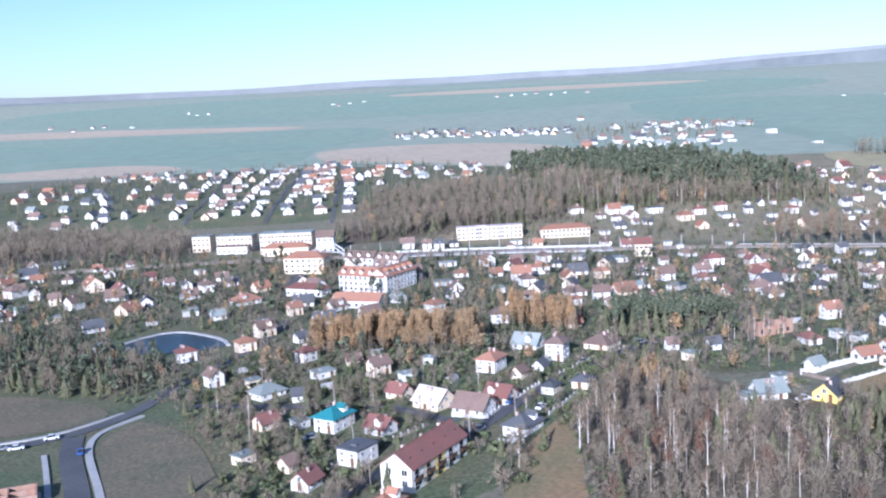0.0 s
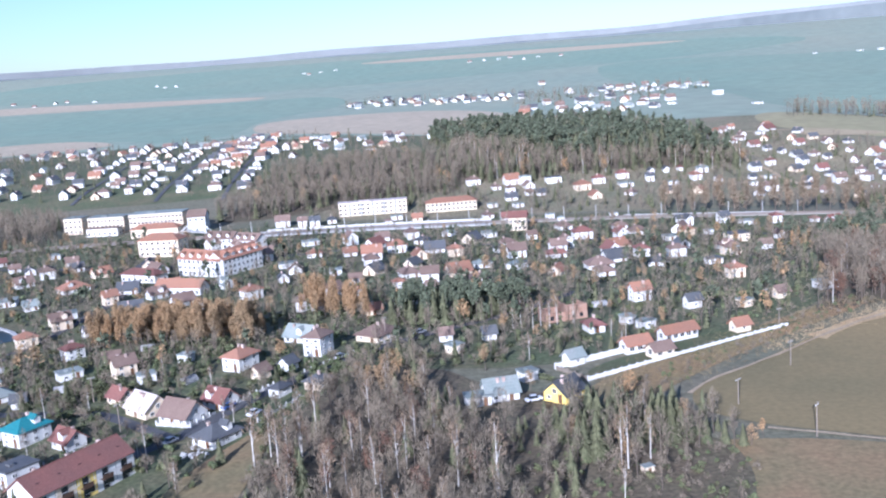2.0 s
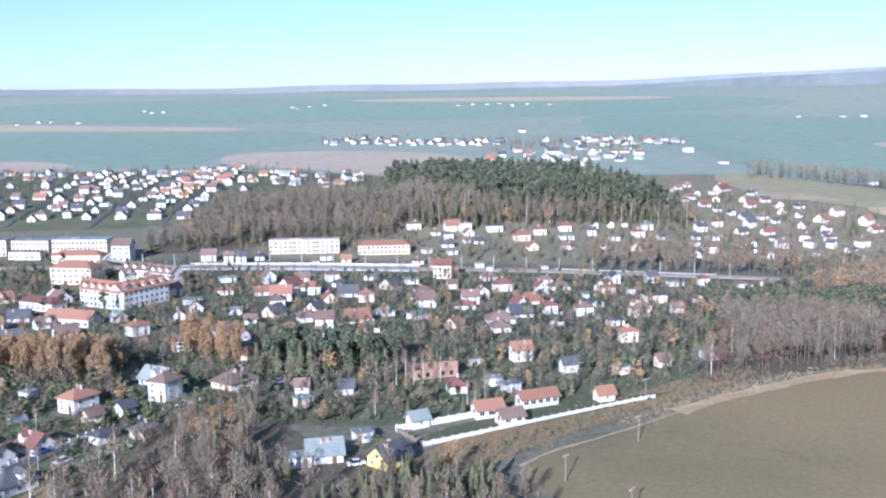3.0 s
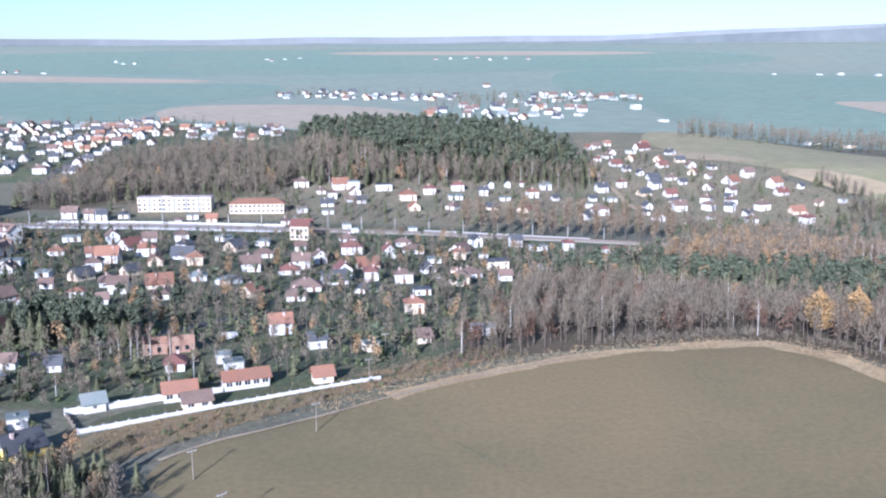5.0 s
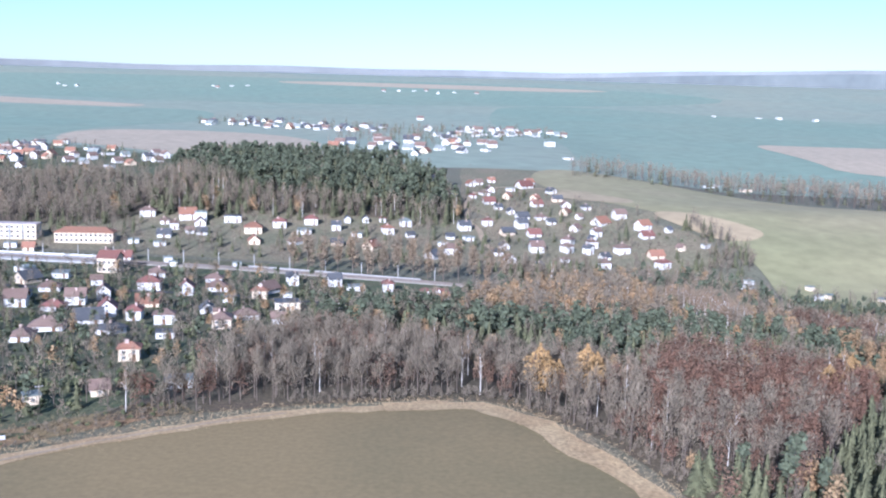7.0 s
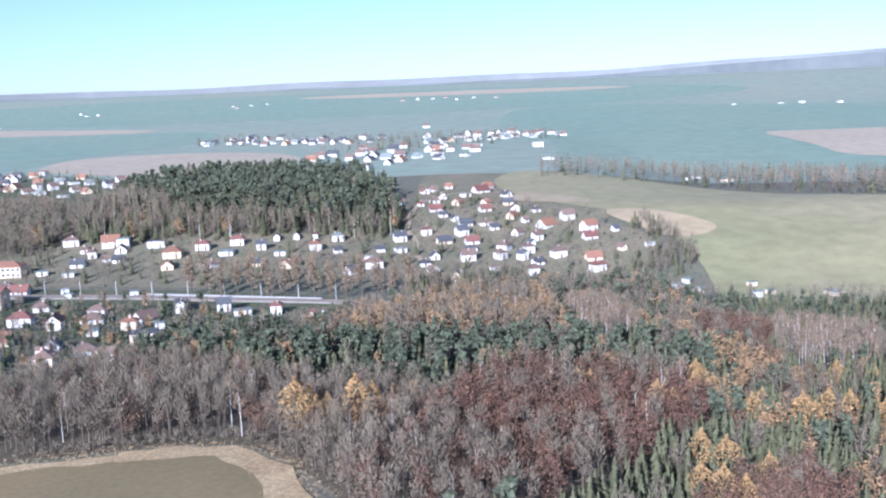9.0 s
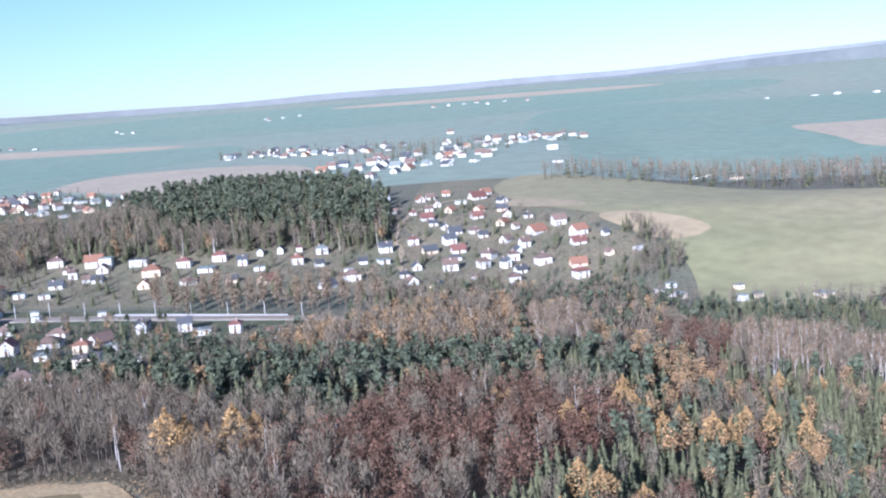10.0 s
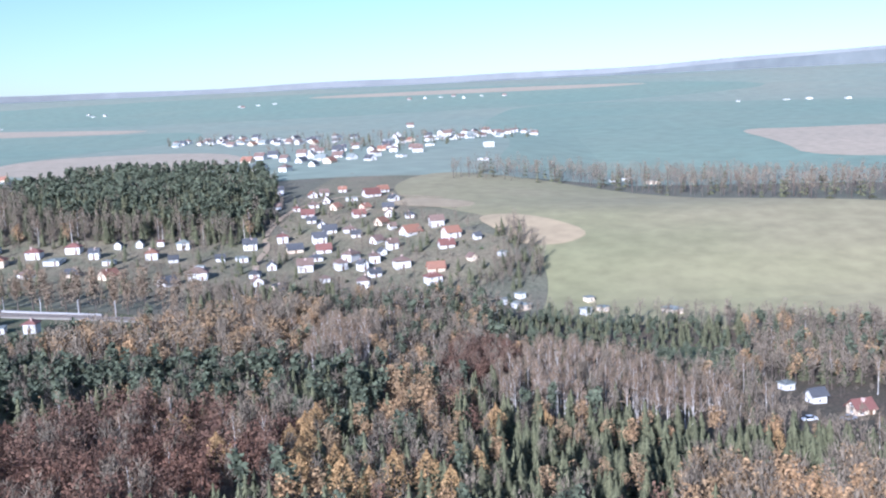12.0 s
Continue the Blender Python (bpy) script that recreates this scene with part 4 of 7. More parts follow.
PLACED += [(114.8, 294, 13), (96.9, 297.1, 13), (90, 293.7, 10)]

# school with its long pale fronts
block("school_building", (-138, 711), (-100, 709), 13, 4, 2.9, "F", "g", "C", "large pale cream school block with rows of windows", "school", 14)
block("school_building", (-174, 730), (-147, 727), 12, 3, 3.1, "F", "g", "C", "pale cream school wing with rows of windows", "school", 9)
block("school_building", (-194, 737), (-180.5, 736), 11, 3, 3.0, "F", "g", "C", "small pale cream school wing", "school", 4)
block("gym_hall", (-134, 699), (-101, 697), 9, 1, 4.6, "H", "o", "C", "low school hall with a rusty roof", "hall", 9)
block("gym_hall", (-172, 720), (-149, 717), 6, 1, 4.0, "F", "n", "W", "low white school hall", "hall", 6)
block("tall_house", (-96.4, 707.2), (-84.1, 706.8), 9, 3, 2.9, "G", "n", "W", "tall white gabled house beside the school", "house", 3)
# flats beyond the railway
block("block_of_flats", (6, 732), (55, 734), 9, 3, 2.45, "F", "p", "C", "long cream block of flats with loggias", "flats", 15, "s")
block("block_of_flats", (69, 727), (105, 729), 9, 2, 2.6, "H", "o", "C", "cream block of flats with an orange hipped roof", "flats", 12)
# long winged house with the orange roof in the village middle
block("long_house", (-65.1, 561.8), (-38.4, 544.2), 9, 3, 2.5, "G", "o", "W", "long white apartment house with an orange roof", "house", 9, "d")
block("long_house", (-36.5, 544), (-20.6, 571.3), 9, 3, 2.5, "G", "o", "W", "wing of a white apartment house with an orange roof", "house", 9, "d")
block("town_hall", (-108, 630.7), (-81.8, 625.4), 11, 3, 2.7, "H", "o", "C", "large cream house with an orange hipped roof", "house", 7, "c")
block("mansard_house", (-69.8, 644), (-50.6, 633.9), 8, 2, 2.7, "G", "n", "W", "white house with steep brown roof", "house", 5, "d")
block("mansard_house", (-48.7, 630.5), (-33.1, 620), 8, 2, 2.7, "G", "n", "W", "white house with a brown gable roof", "house", 5, "d")
block("station_building", (122, 644), (133, 642), 7, 2, 3.3, "G", "r", "C", "pinkish railway station building with a red roof", "station", 4, "c")
block("shop_row", (-62.1, 506.1), (-38, 497.6), 7, 1, 3.2, "G", "o", "W", "low white row of workshops with an orange roof", "workshop", 7)
block("shop_row", (-95.2, 555.3), (-73.4, 543.5), 8, 1, 3.4, "H", "r", "W", "low white building with a red roof", "workshop", 6)

# stable yard
block("stable", (137.5, 325), (145.5, 328), 4.4, 1, 2.0, "G", "o", "W", "white stable with an orange tiled roof", "stable", 3)
block("stable", (151.5, 335), (163, 340), 4.0, 1, 2.0, "G", "o", "W", "long white stable with an orange tiled roof", "stable", 5)
block("shed", (144.5, 318.5), (151, 321.5), 4.0, 1, 1.7, "G", "n", "C", "brown open shed in the stable yard", "shed", 2)
house(120, 321, 6.4, 30, "GgW1", "stable yard", 1)
house(177.5, 343, 6.2, 20, "GoC1", "stable yard", 1)
PLACED += [(120.2, 324.3, 8), (183.6, 348, 7)]

# roofless brick house
ruin = empty("unroofed_house", pose(123.8 * PLAN, 379.3 * PLAN, ground_z(123.8 * PLAN, 379.3 * PLAN), 0, 0, 18), "roofless brick house with bare orange walls", "house")
for x0, y0, x1, y1, z1 in ((-6.5, -3.5, -0.5, -3.2, 3.0), (0.6, -3.5, 6.5, -3.2, 4.6), (-6.5, 3.2, 6.5, 3.5, 3.2), (-6.5, -3.2, -6.2, 3.2, 3.9), (6.2, -3.2, 6.5, 3.2, 4.4), (0.0, -3.2, 0.3, 3.2, 4.8)):
    part("brick_wall", box(x0, y0, -1, x1, y1, z1), BRICK, ruin)
# dark panels on the uncut wall stand in for shade in window openings
for u in (-5.0, -2.5, 2.0, 4.5):
    part("window_opening", box(u - 0.5, -3.55, 0.9, u + 0.5, -3.503, 2.1), GLASS, ruin)
PLACED.append((123.8, 379.3, 16))

# house shell going up beside the new road
shell = empty("house_shell", pose(-120.9 * PLAN, 253 * PLAN, ground_z(-120.9 * PLAN, 253 * PLAN) + 0.2, 0, 0, 22), "unfinished house shell of orange hollow bricks", "building site")
part("floor_slab", box(-5.5, -4.5, -0.6, 5.5, 4.5, 0.1), CONCRETE, shell)
for x0, y0, x1, y1 in ((-5, -4, 5, -3.6), (-5, 3.6, 5, 4), (-5, -3.6, -4.6, 3.6), (4.6, -3.6, 5, 3.6), (-1.2, -3.6, -0.9, 3.6), (-0.9, 0.2, 4.6, 0.5), (-4.6, -0.8, -1.2, -0.5)):
    part("brick_wall", box(x0, y0, 0.1, x1, y1, 2.6), BRICK, shell)

# ---- roads, kerbs, pond ----
MAIN_ROAD = [(-271.7, 273.8), (-209.5, 291.3), (-148.3, 306), (-135.4, 309.4), (-125.9, 318.5), (-115.3, 334.6), (-112.2, 342.8), (-110.2, 367.1), (-98.5, 389.7), (-88.9, 435.4), (-81, 493.4), (-84.6, 537.6), (-98.3, 589.7), (-100.2, 664.9), (-96.7, 727.6)]
strip("road", MAIN_ROAD, 5.2, ASPHALT, 0.3, "worn grey asphalt village road", "road")
strip("road", [(-126.8, 311.9), (-120.9, 292.5), (-106.4, 259.8), (-88.8, 217.1)], 5.6, ASPHALT, 0.32, "worn grey asphalt side road", "road")
strip("road", [(-70.2, 190.5), (-40.1, 228.5), (-17.9, 260.9), (6, 285.5), (14, 297.5), (21.8, 310.9), (31.8, 325), (49.7, 347.1), (65.7, 362.9), (90, 382.4), (111.8, 399.4), (134.8, 428)], 4.0, ASPHALT, 0.3, "narrow grey street between houses", "road")
strip("road", [(8, 283.6), (-9.9, 300.4), (-23.7, 313.7), (-60.3, 323.8), (-97.9, 339.9)], 3.4, ASPHALT, 0.33, "narrow grey lane", "road")
strip("road", [(-156.6, 838.2), (-160.6, 922.9), (-169.5, 1114.5), (-185.2, 1296.4)], 3, ASPHALT, 0.5, "grey suburb street", "road")
strip("road", [(-98.1, 825.2), (-107.7, 961.3), (-118.4, 1151.9), (-146.4, 1347.2)], 3, ASPHALT, 0.5, "grey suburb street up the slope", "road")
strip("road", [(-228.7, 846.6), (-237.3, 964.5), (-253.2, 1140.5), (-268.2, 1287.4)], 3, ASPHALT, 0.5, "grey suburb street", "road")
strip("road", [(352.4, 757.5), (344.3, 788.1), (344.6, 822.7), (335.7, 846.4), (337.4, 890.5), (343.6, 931.5), (370, 974.2), (421.5, 970.2), (450.9, 959.2)], 3.2, GRAVEL, 0.45, "pale lane up the slope", "road")
strip("road", [(-319.9, 668.9), (-195.7, 626.1), (-117.8, 599), (-58.8, 588.1), (19.8, 607), (109.9, 595.4), (200, 593.5), (300.3, 565.8)], 3.6, ASPHALT, 0.28, "grey village street", "road")
strip("pavement", [(-209.9, 296.6), (-149.6, 311.2), (-136.7, 314.6), (-130.4, 321.2), (-118.7, 337.4)], 1.3, PAVING, 0.25, "pale pavement with a raised kerb", "pavement", thick=0.2)
strip("pavement", [(-109.8, 331.5), (-117.3, 320.7), (-120.9, 313.5), (-119.7, 306.7), (-114.5, 290.8), (-100.1, 259.3), (-82.7, 216.9)], 1.8, PAVING, 0.25, "pale pavement with a raised kerb", "pavement", thick=0.2)
strip("pavement", [(-129.6, 294.4), (-125, 284.1), (-113.7, 258.1), (-98.1, 217.4)], 1.4, PAVING, 0.25, "pale pavement with a raised kerb", "pavement", thick=0.2)
POND = [(-156.9, 453), (-145.2, 472), (-135.4, 476.5), (-122.2, 464.1), (-104.7, 447.9), (-102.8, 437.3), (-116.9, 431.2), (-136.3, 431.1), (-150.2, 436.9)]
zone("water", POND, WATER, 0.24, "dark still pond water", "pond")
strip("pond_rim", POND[:6], 1.5, CONCRETE, 0.2, "pale concrete pond edge", "edge", thick=0.35)

# ---- railway ----
RAILWAY = [(-318.9, 676.5), (-191.6, 681.9), (-105.4, 682.1), (-37.6, 680.8), (34.6, 680.8), (112.9, 676.4), (194, 668.3), (291.2, 652.8), (345.6, 639.3), (418.4, 628.4), (477.5, 608)]
strip("railway_bed", RAILWAY, 6.5, BALLAST, 0.2, "pale ballast bed of the railway", "railway", thick=0.5)
for off in (-2.9, -1.45, 1.45, 2.9):
    strip("rail", RAILWAY, 0.12, STEEL, 0.75, "rusty steel rail", "rail", offset=off, thick=0.15, kind="structure")
strip("platform", [(-57.8, 675.5), (-19.4, 675), (34.7, 674.8), (112.9, 670.2)], 3.6, PAVING, 0.4, "long pale station platform", "platform", thick=0.5)
strip("platform", [(-43.3, 686.1), (34.6, 686.5), (112.8, 682.4)], 3.0, PAVING, 0.4, "long pale station platform", "platform", thick=0.5)
strip("platform", [(200, 674.2), (245, 667.9), (300.2, 657.9)], 1.4, PAVING, 0.4, "pale concrete loading edge beside the railway", "platform", thick=0.5)


def fence_run(name, pts, post_h, panel_h, thick, gap, mat, post_mat, label, group=""):
    """Panels between posts along a line in plan units; every panel and post is a part."""
    line = [Vector((PLAN * x, PLAN * y)) for x, y in pts]
    start = line[0]
    ob = empty(name, pose(start.x, start.y, ground_z(start.x, start.y)), label, "wall" if thick > 0.12 else "fence", group)
    for a, b in zip(line, line[1:]):
        n = max(1, round((b - a).length / gap))
        turn = math.degrees(math.atan2(b.y - a.y, b.x - a.x))
        run = (b - a).length / n
        for k in range(n):
            p = a.lerp(b, k / n)
            q = a.lerp(b, (k + 0.5) / n)
            zp, zq = ground_z(p.x, p.y), ground_z(q.x, q.y)
            piece("post", cached(("post", post_h, thick), lambda: box(-0.12 - thick * 0.3, -0.12 - thick * 0.3, -0.5, 0.12 + thick * 0.3, 0.12 + thick * 0.3, post_h), post_mat), ob, place=pose(p.x - start.x, p.y - start.y, zp - ob.location.z, 0, 0, turn))
            piece("panel", cached(("panel", round(run, 1), panel_h, thick), lambda: box(-run / 2 + 0.1, -thick / 2, -0.3, run / 2 - 0.1, thick / 2, panel_h), mat), ob, place=pose(q.x - start.x, q.y - start.y, zq - ob.location.z, 0, 0, turn))
    return ob


fence_run("paddock_wall", [(122, 304), (146, 317.5), (170, 331.5), (194, 345)], 1.25, 1.0, 0.18, 2.6, WALLS["W"], WALLS["W"], "long white panel wall beside the field")
fence_run("paddock_wall", [(114, 317), (138, 329)], 1.7, 1.5, 0.22, 2.6, WALLS["W"], WALLS["W"], "white panel wall behind the paddock")
fence_run("paddock_wall", [(144, 331), (151, 335)], 1.5, 1.3, 0.22, 2.4, WALLS["W"], WALLS["W"], "short white wall between the stables")
fence_run("paddock_fence", [(114, 317), (122, 304)], 1.4, 1.0, 0.08, 2.4, WOOD, WOOD, "grey wooden paddock fence")
fence_run("garden_fence", [(-2, 297.9), (9, 293.4), (14, 302.7)], 1.4, 0.9, 0.1, 2.2, CONCRETE, WALLS["W"], "pale garden fence with white posts", "garden fences")
fence_run("garden_fence", [(15.9, 304.3), (24.9, 318.5), (28.9, 324.3)], 1.4, 0.9, 0.1, 2.2, CONCRETE, WALLS["W"], "pale garden fence with white posts", "garden fences")
fence_run("garden_fence", [(35.8, 332.8), (51.8, 351.9), (65.7, 366.1)], 1.3, 0.8, 0.1, 2.4, WOOD, CONCRETE, "grey garden fence along the street", "garden fences")
fence_run("garden_fence", [(-36, 262.3), (-21.9, 279.5), (-8.9, 292.2)], 1.3, 0.8, 0.1, 2.4, WOOD, CONCRETE, "grey garden fence behind the terraced row", "garden fences")
fence_run("garden_fence", [(27.9, 293), (32.9, 300.6), (40.8, 314.1)], 1.3, 0.9, 0.1, 2.4, CONCRETE, CONCRETE, "pale garden fence at the plot's edge", "garden fences")
fence_run("garden_fence", [(-70.9, 321.9), (-52.1, 312.6), (-44, 305.7)], 1.3, 0.8, 0.1, 2.4, WOOD, CONCRETE, "grey wooden garden fence beside a lane", "garden fences")
fence_run("noise_barrier", [(-38.5, 689.3), (34.6, 689.4), (112.8, 685.3)], 2.2, 1.6, 0.2, 5.0, WALLS["W"], CONCRETE, "long white barrier beside the railway")

# white arched footbridge over the railway
bridge = empty("arched_bridge", pose(-84.4 * PLAN, 682.9 * PLAN, ground_z(-84.4 * PLAN, 682.9 * PLAN), 0, 0, -40), "white footbridge with two steel arches", "bridge")
part("deck", box(-13, -1.6, 3.6, 13, 1.6, 4.0), CONCRETE, bridge)
for s in (-1, 1):
    bm = bmesh.new()
    pts = [(-13 + 26 * k / 14, s * 1.7, 3.0 + 5.2 * math.sin(math.pi * k / 14)) for k in range(15)]
    for a, b in zip(pts, pts[1:]):
        rod(bm, a, b, 0.32, 0.32, 6)
    part("arch", bm, WALLS["W"], bridge, "white steel arch")
    for k in range(2, 13, 2):
        bm = bmesh.new()
        rod(bm, (pts[k][0], s * 1.7, 3.8), pts[k], 0.08, 0.08, 4)
        part("hanger", bm, WALLS["W"], bridge)
for u in (-13, 13):
    part("pier", box(u - 0.6, -1.5, -1, u + 0.6, 1.5, 3.6), CONCRETE, bridge)


# ---- poles ----
def utility_pole(x, y, h, turn, group):
    x, y = PLAN * x, PLAN * y
    ob = empty("utility_pole", pose(x, y, ground_z(x, y), 0, 0, turn), "grey wooden utility pole with a crossbar", "pole", group)
    if "pole" not in CACHE:
        bm = bmesh.new()
        rod(bm, (0, 0, -0.5), (0, 0, 8), 0.15, 0.1, 7)
        CACHE["pole"] = bm
        me = bpy.data.meshes.new("post")
        bm.to_mesh(me)
        me.materials.append(WOOD)
        CACHE["pole"] = me
        me2 = bpy.data.meshes.new("crossbar")
        bm = box(-0.9, -0.07, 7.4, 0.9, 0.07, 7.55)
        for u in (-0.8, 0, 0.8):
            rod(bm, (u, 0, 7.55), (u, 0, 7.85), 0.06, 0.04, 5)
        bm.to_mesh(me2)
        me2.materials.append(CONCRETE)
        CACHE["crossbar"] = me2
    for n, key in (("post", "pole"), ("crossbar", "crossbar")):
        p = piece(n, CACHE[key], ob)
        p.scale = (1, 1, h / 8)
    return ob


for x, y, h, t in ((180.6, 304.6, 6.4, 40), (194, 367.7, 6.4, 30), (190.7, 344.2, 5.5, 30), (168.9, 253.3, 7, 50), (209.8, 453.5, 8, 20), (239.4, 411.7, 8, 20), (-24, 246.6, 7.5, 60), (-11.8, 296.1, 7, 60), (37.8, 338.2, 7, 50), (59.8, 367.3, 7, 50), (-29.6, 325.4, 7, 20), (-70.8, 349.2, 7, 20), (157.2, 276.7, 6, 40)):
    utility_pole(x, y, h, t, "utility poles")


def lamp_mast(x, y):
    x, y = PLAN * x, PLAN * y
    ob = empty("catenary_mast", pose(x, y, ground_z(x, y) + 0.4), "slim pale mast with an arm beside the railway", "mast", "railway masts")
    piece("post", cached(("mast",), lambda: box(-0.14, -0.14, -0.6, 0.14, 0.14, 6.2), CONCRETE), ob)
    piece("arm", cached(("mast_arm",), lambda: box(-0.06, -3.0, 5.7, 0.06, -0.143, 5.85), STEEL), ob)
    return ob


for k in range(19):
    x = -70 + k * 21
    y = float(np.interp(x, [p[0] for p in RAILWAY], [p[1] for p in RAILWAY])) + 7.5
    lamp_mast(x, y)


# ---- parked cars ----
def car(x, y, turn, paint, words):
    x, y = PLAN * x, PLAN * y
    ob = empty("parked_car", pose(x, y, ground_z(x, y) + 0.33, 0, 0, turn), f"small {words} car parked by the road", "car", "parked cars")
    bm = box(-2.0, -0.82, 0.28, 2.0, 0.82, 0.85)
    bmesh.ops.bevel(bm, geom=bm.edges[:], offset=0.12, segments=1, affect="EDGES")
    part("body", bm, paint, ob)
    bm = box(-1.25, -0.72, 0.84, 0.9, 0.72, 1.42)
    for v in bm.verts:
        if v.co.z > 1.2:
            v.co.x *= 0.68
            v.co.y *= 0.86
    part("cabin", bm, GLASS, ob)
    part("roof_panel", box(-0.82, -0.6, 1.421, 0.58, 0.6, 1.46), paint, ob)
    for u in (-1.25, 1.25):
        for s in (-1, 1):
            bm = bmesh.new()
            rod(bm, (u, s * 0.62, 0.32), (u, s * 0.86, 0.32), 0.32, 0.32, 10)
            part("wheel", bm, BLACK_METAL, ob)


CAR_WHITE = material("white car paint", (0.75, 0.75, 0.75), 0.3, 0.02, 1, 5, spec=0.5)
CAR_GREY = material("silver car paint", (0.38, 0.39, 0.40), 0.3, 0.02, 1, 5, metal=0.4, spec=0.5)
CAR_BLUE = material("blue car paint", (0.05, 0.10, 0.28), 0.3, 0.02, 1, 5, spec=0.5)
for x, y, t, m, w in ((-133.9, 311.5, 20, CAR_WHITE, "white"), (-147.1, 303, 18, CAR_GREY, "silver"), (-141.7, 302.6, 18, CAR_WHITE, "white"), (-117.7, 293.3, 110, CAR_BLUE, "blue"), (6, 282.8, 60, CAR_GREY, "silver"), (16.9, 306, 60, CAR_BLUE, "blue"), (25.9, 298.4, 60, CAR_WHITE, "white"), (-45.1, 287.8, 30, CAR_GREY, "silver"), (104.9, 289.7, 20, CAR_WHITE, "white"), (45.7, 345.3, 55, CAR_WHITE, "white"), (71.8, 371.5, 40, CAR_GREY, "silver"), (606.3, 494.3, 10, CAR_GREY, "silver"), (593.6, 491.5, 10, CAR_WHITE, "white")):
    car(x, y, t, m, w)

# ---- houses between those already placed ----
FILL_STYLES = ["GnW2", "HnW1", "GrW1", "GdW1", "GnW1", "HdW1", "FgW1", "HnW2", "GdC1", "GoC1"]


def fill(outline, spacing, group, seed, clear, detail, size=(9, 13)):
    """Houses on a shaken grid wherever the plan is still free."""
    rnd = random.Random(seed)
    xs_, ys_ = [p[0] for p in outline], [p[1] for p in outline]
    y = min(ys_)
    while y < max(ys_):
        x = min(xs_)
        while x < max(xs_):
            u, v = x + rnd.uniform(-0.4, 0.4) * spacing, y + rnd.uniform(-0.4, 0.4) * spacing
            w, turn, style = rnd.uniform(*size), rnd.choice((8, 20, 98, 60, 110)) + rnd.uniform(-6, 6), rnd.choice(FILL_STYLES)
            inner = False
            for (x0, y0), (x1, y1) in zip(outline, outline[1:] + outline[:1]):
                if (y0 > v) != (y1 > v) and u < (x1 - x0) * (v - y0) / (y1 - y0) + x0:
                    inner = not inner
            if inner and all((u - a) ** 2 + (v - b) ** 2 > (clear + s * 0.5) ** 2 for a, b, s in PLACED):
                house(round(u, 1), round(v, 1), w, turn, style, group, detail)
                PLACED.append((u, v, w))
            x += spacing
        y += spacing


fill([(-92.6, 462.9), (59.9, 434.2), (109.8, 460.9), (200.2, 454.1), (239.8, 514.3), (250.3, 597.6), (180, 640.6), (19.7, 653.4), (-58.5, 623.5), (-108.2, 590.1)], 22, "houses in the village middle", 3, 13, 1)
fill([(-323.5, 566.1), (-121.9, 507.9), (-107.3, 624), (-289.8, 676.1)], 26, "houses on the village edge", 4, 14, 0)
fill([(349.6, 714.7), (479.8, 735.2), (490.5, 816.8), (440.9, 878.5), (381.6, 975.3), (338.1, 962.8), (351.6, 853.7)], 20, "houses beside the pasture", 6, 13, 0, (8, 11))
fill([(99.6, 743.4), (329.4, 728.3), (329.5, 821.6), (109.6, 809.1)], 24, "houses above the railway", 8, 12, 0, (8, 12))
fill([(-9.6, 694.2), (119.8, 689.4), (109.8, 722.9), (0, 722.5)], 20, "sheds along the railway", 12, 10, 0, (5, 9))

# ---- suburb on the far slope and villages beyond ----
FAR_STYLES = ["GnW1", "GdW1", "GnW2", "GgW1", "HnW2", "FgW1", "GdW2", "GoC1"]


def rows_of_houses(lines, gap, side, group, seed, size=(9, 13)):
    rnd = random.Random(seed)
    for (x0, y0), (x1, y1) in lines:
        n = int(math.hypot(x1 - x0, y1 - y0) / gap)
        dx, dy = (x1 - x0) / n, (y1 - y0) / n
        turn = math.degrees(math.atan2(dy, dx))
        for k in range(n):
            for s in (-1, 1):
                if rnd.random() < 0.12:
                    continue
                u = k + rnd.uniform(0.25, 0.75)
                q = side * s * rnd.uniform(0.85, 1.3)
                x, y = x0 + dx * u - dy / gap * q, y0 + dy * u + dx / gap * q
                w = rnd.uniform(*size)
                house(round(x, 1), round(y, 1), w, turn + rnd.choice((0, 90)) + rnd.uniform(-6, 6), rnd.choice(FAR_STYLES), group, 0)
                PLACED.append((x, y, w))


rows_of_houses([((-156.4, 850.1), (-185, 1285.5)), ((-98, 849), (-146.4, 1337)), ((-228.4, 855.3), (-268, 1276.7))], 30, 13, "suburb on the far slope", 5)
rows_of_houses([((-260.4, 897), (-434.6, 941.7)), ((-270.2, 974.7), (-453.7, 1042.6)), ((-279.9, 1071.2), (-483.2, 1101.8)), ((-290.7, 1172.5), (-438.4, 1256.6))], 38, 14, "suburb on the far slope", 6)
rows_of_houses([((-86.3, 1016.4), (-57.7, 1241.1)), ((-57.6, 1219.9), (119, 1033.5)), ((-76.7, 1130.8), (29, 1038.1))], 34, 13, "houses on the hill", 7)
rows_of_houses([((-90, 1900), (230, 1760)), ((-60, 2040), (240, 1880))], 40, 17, "far village by the stubble field", 8, (12, 17))
rows_of_houses([((177.9, 1373.8), (325.2, 1329.4)), ((219.2, 1486.9), (418.7, 1524.1)), ((300, 1800), (560, 1790)), ((248, 1171.2), (296.4, 1307.5))], 42, 17, "far village on the slope", 9, (11, 16))


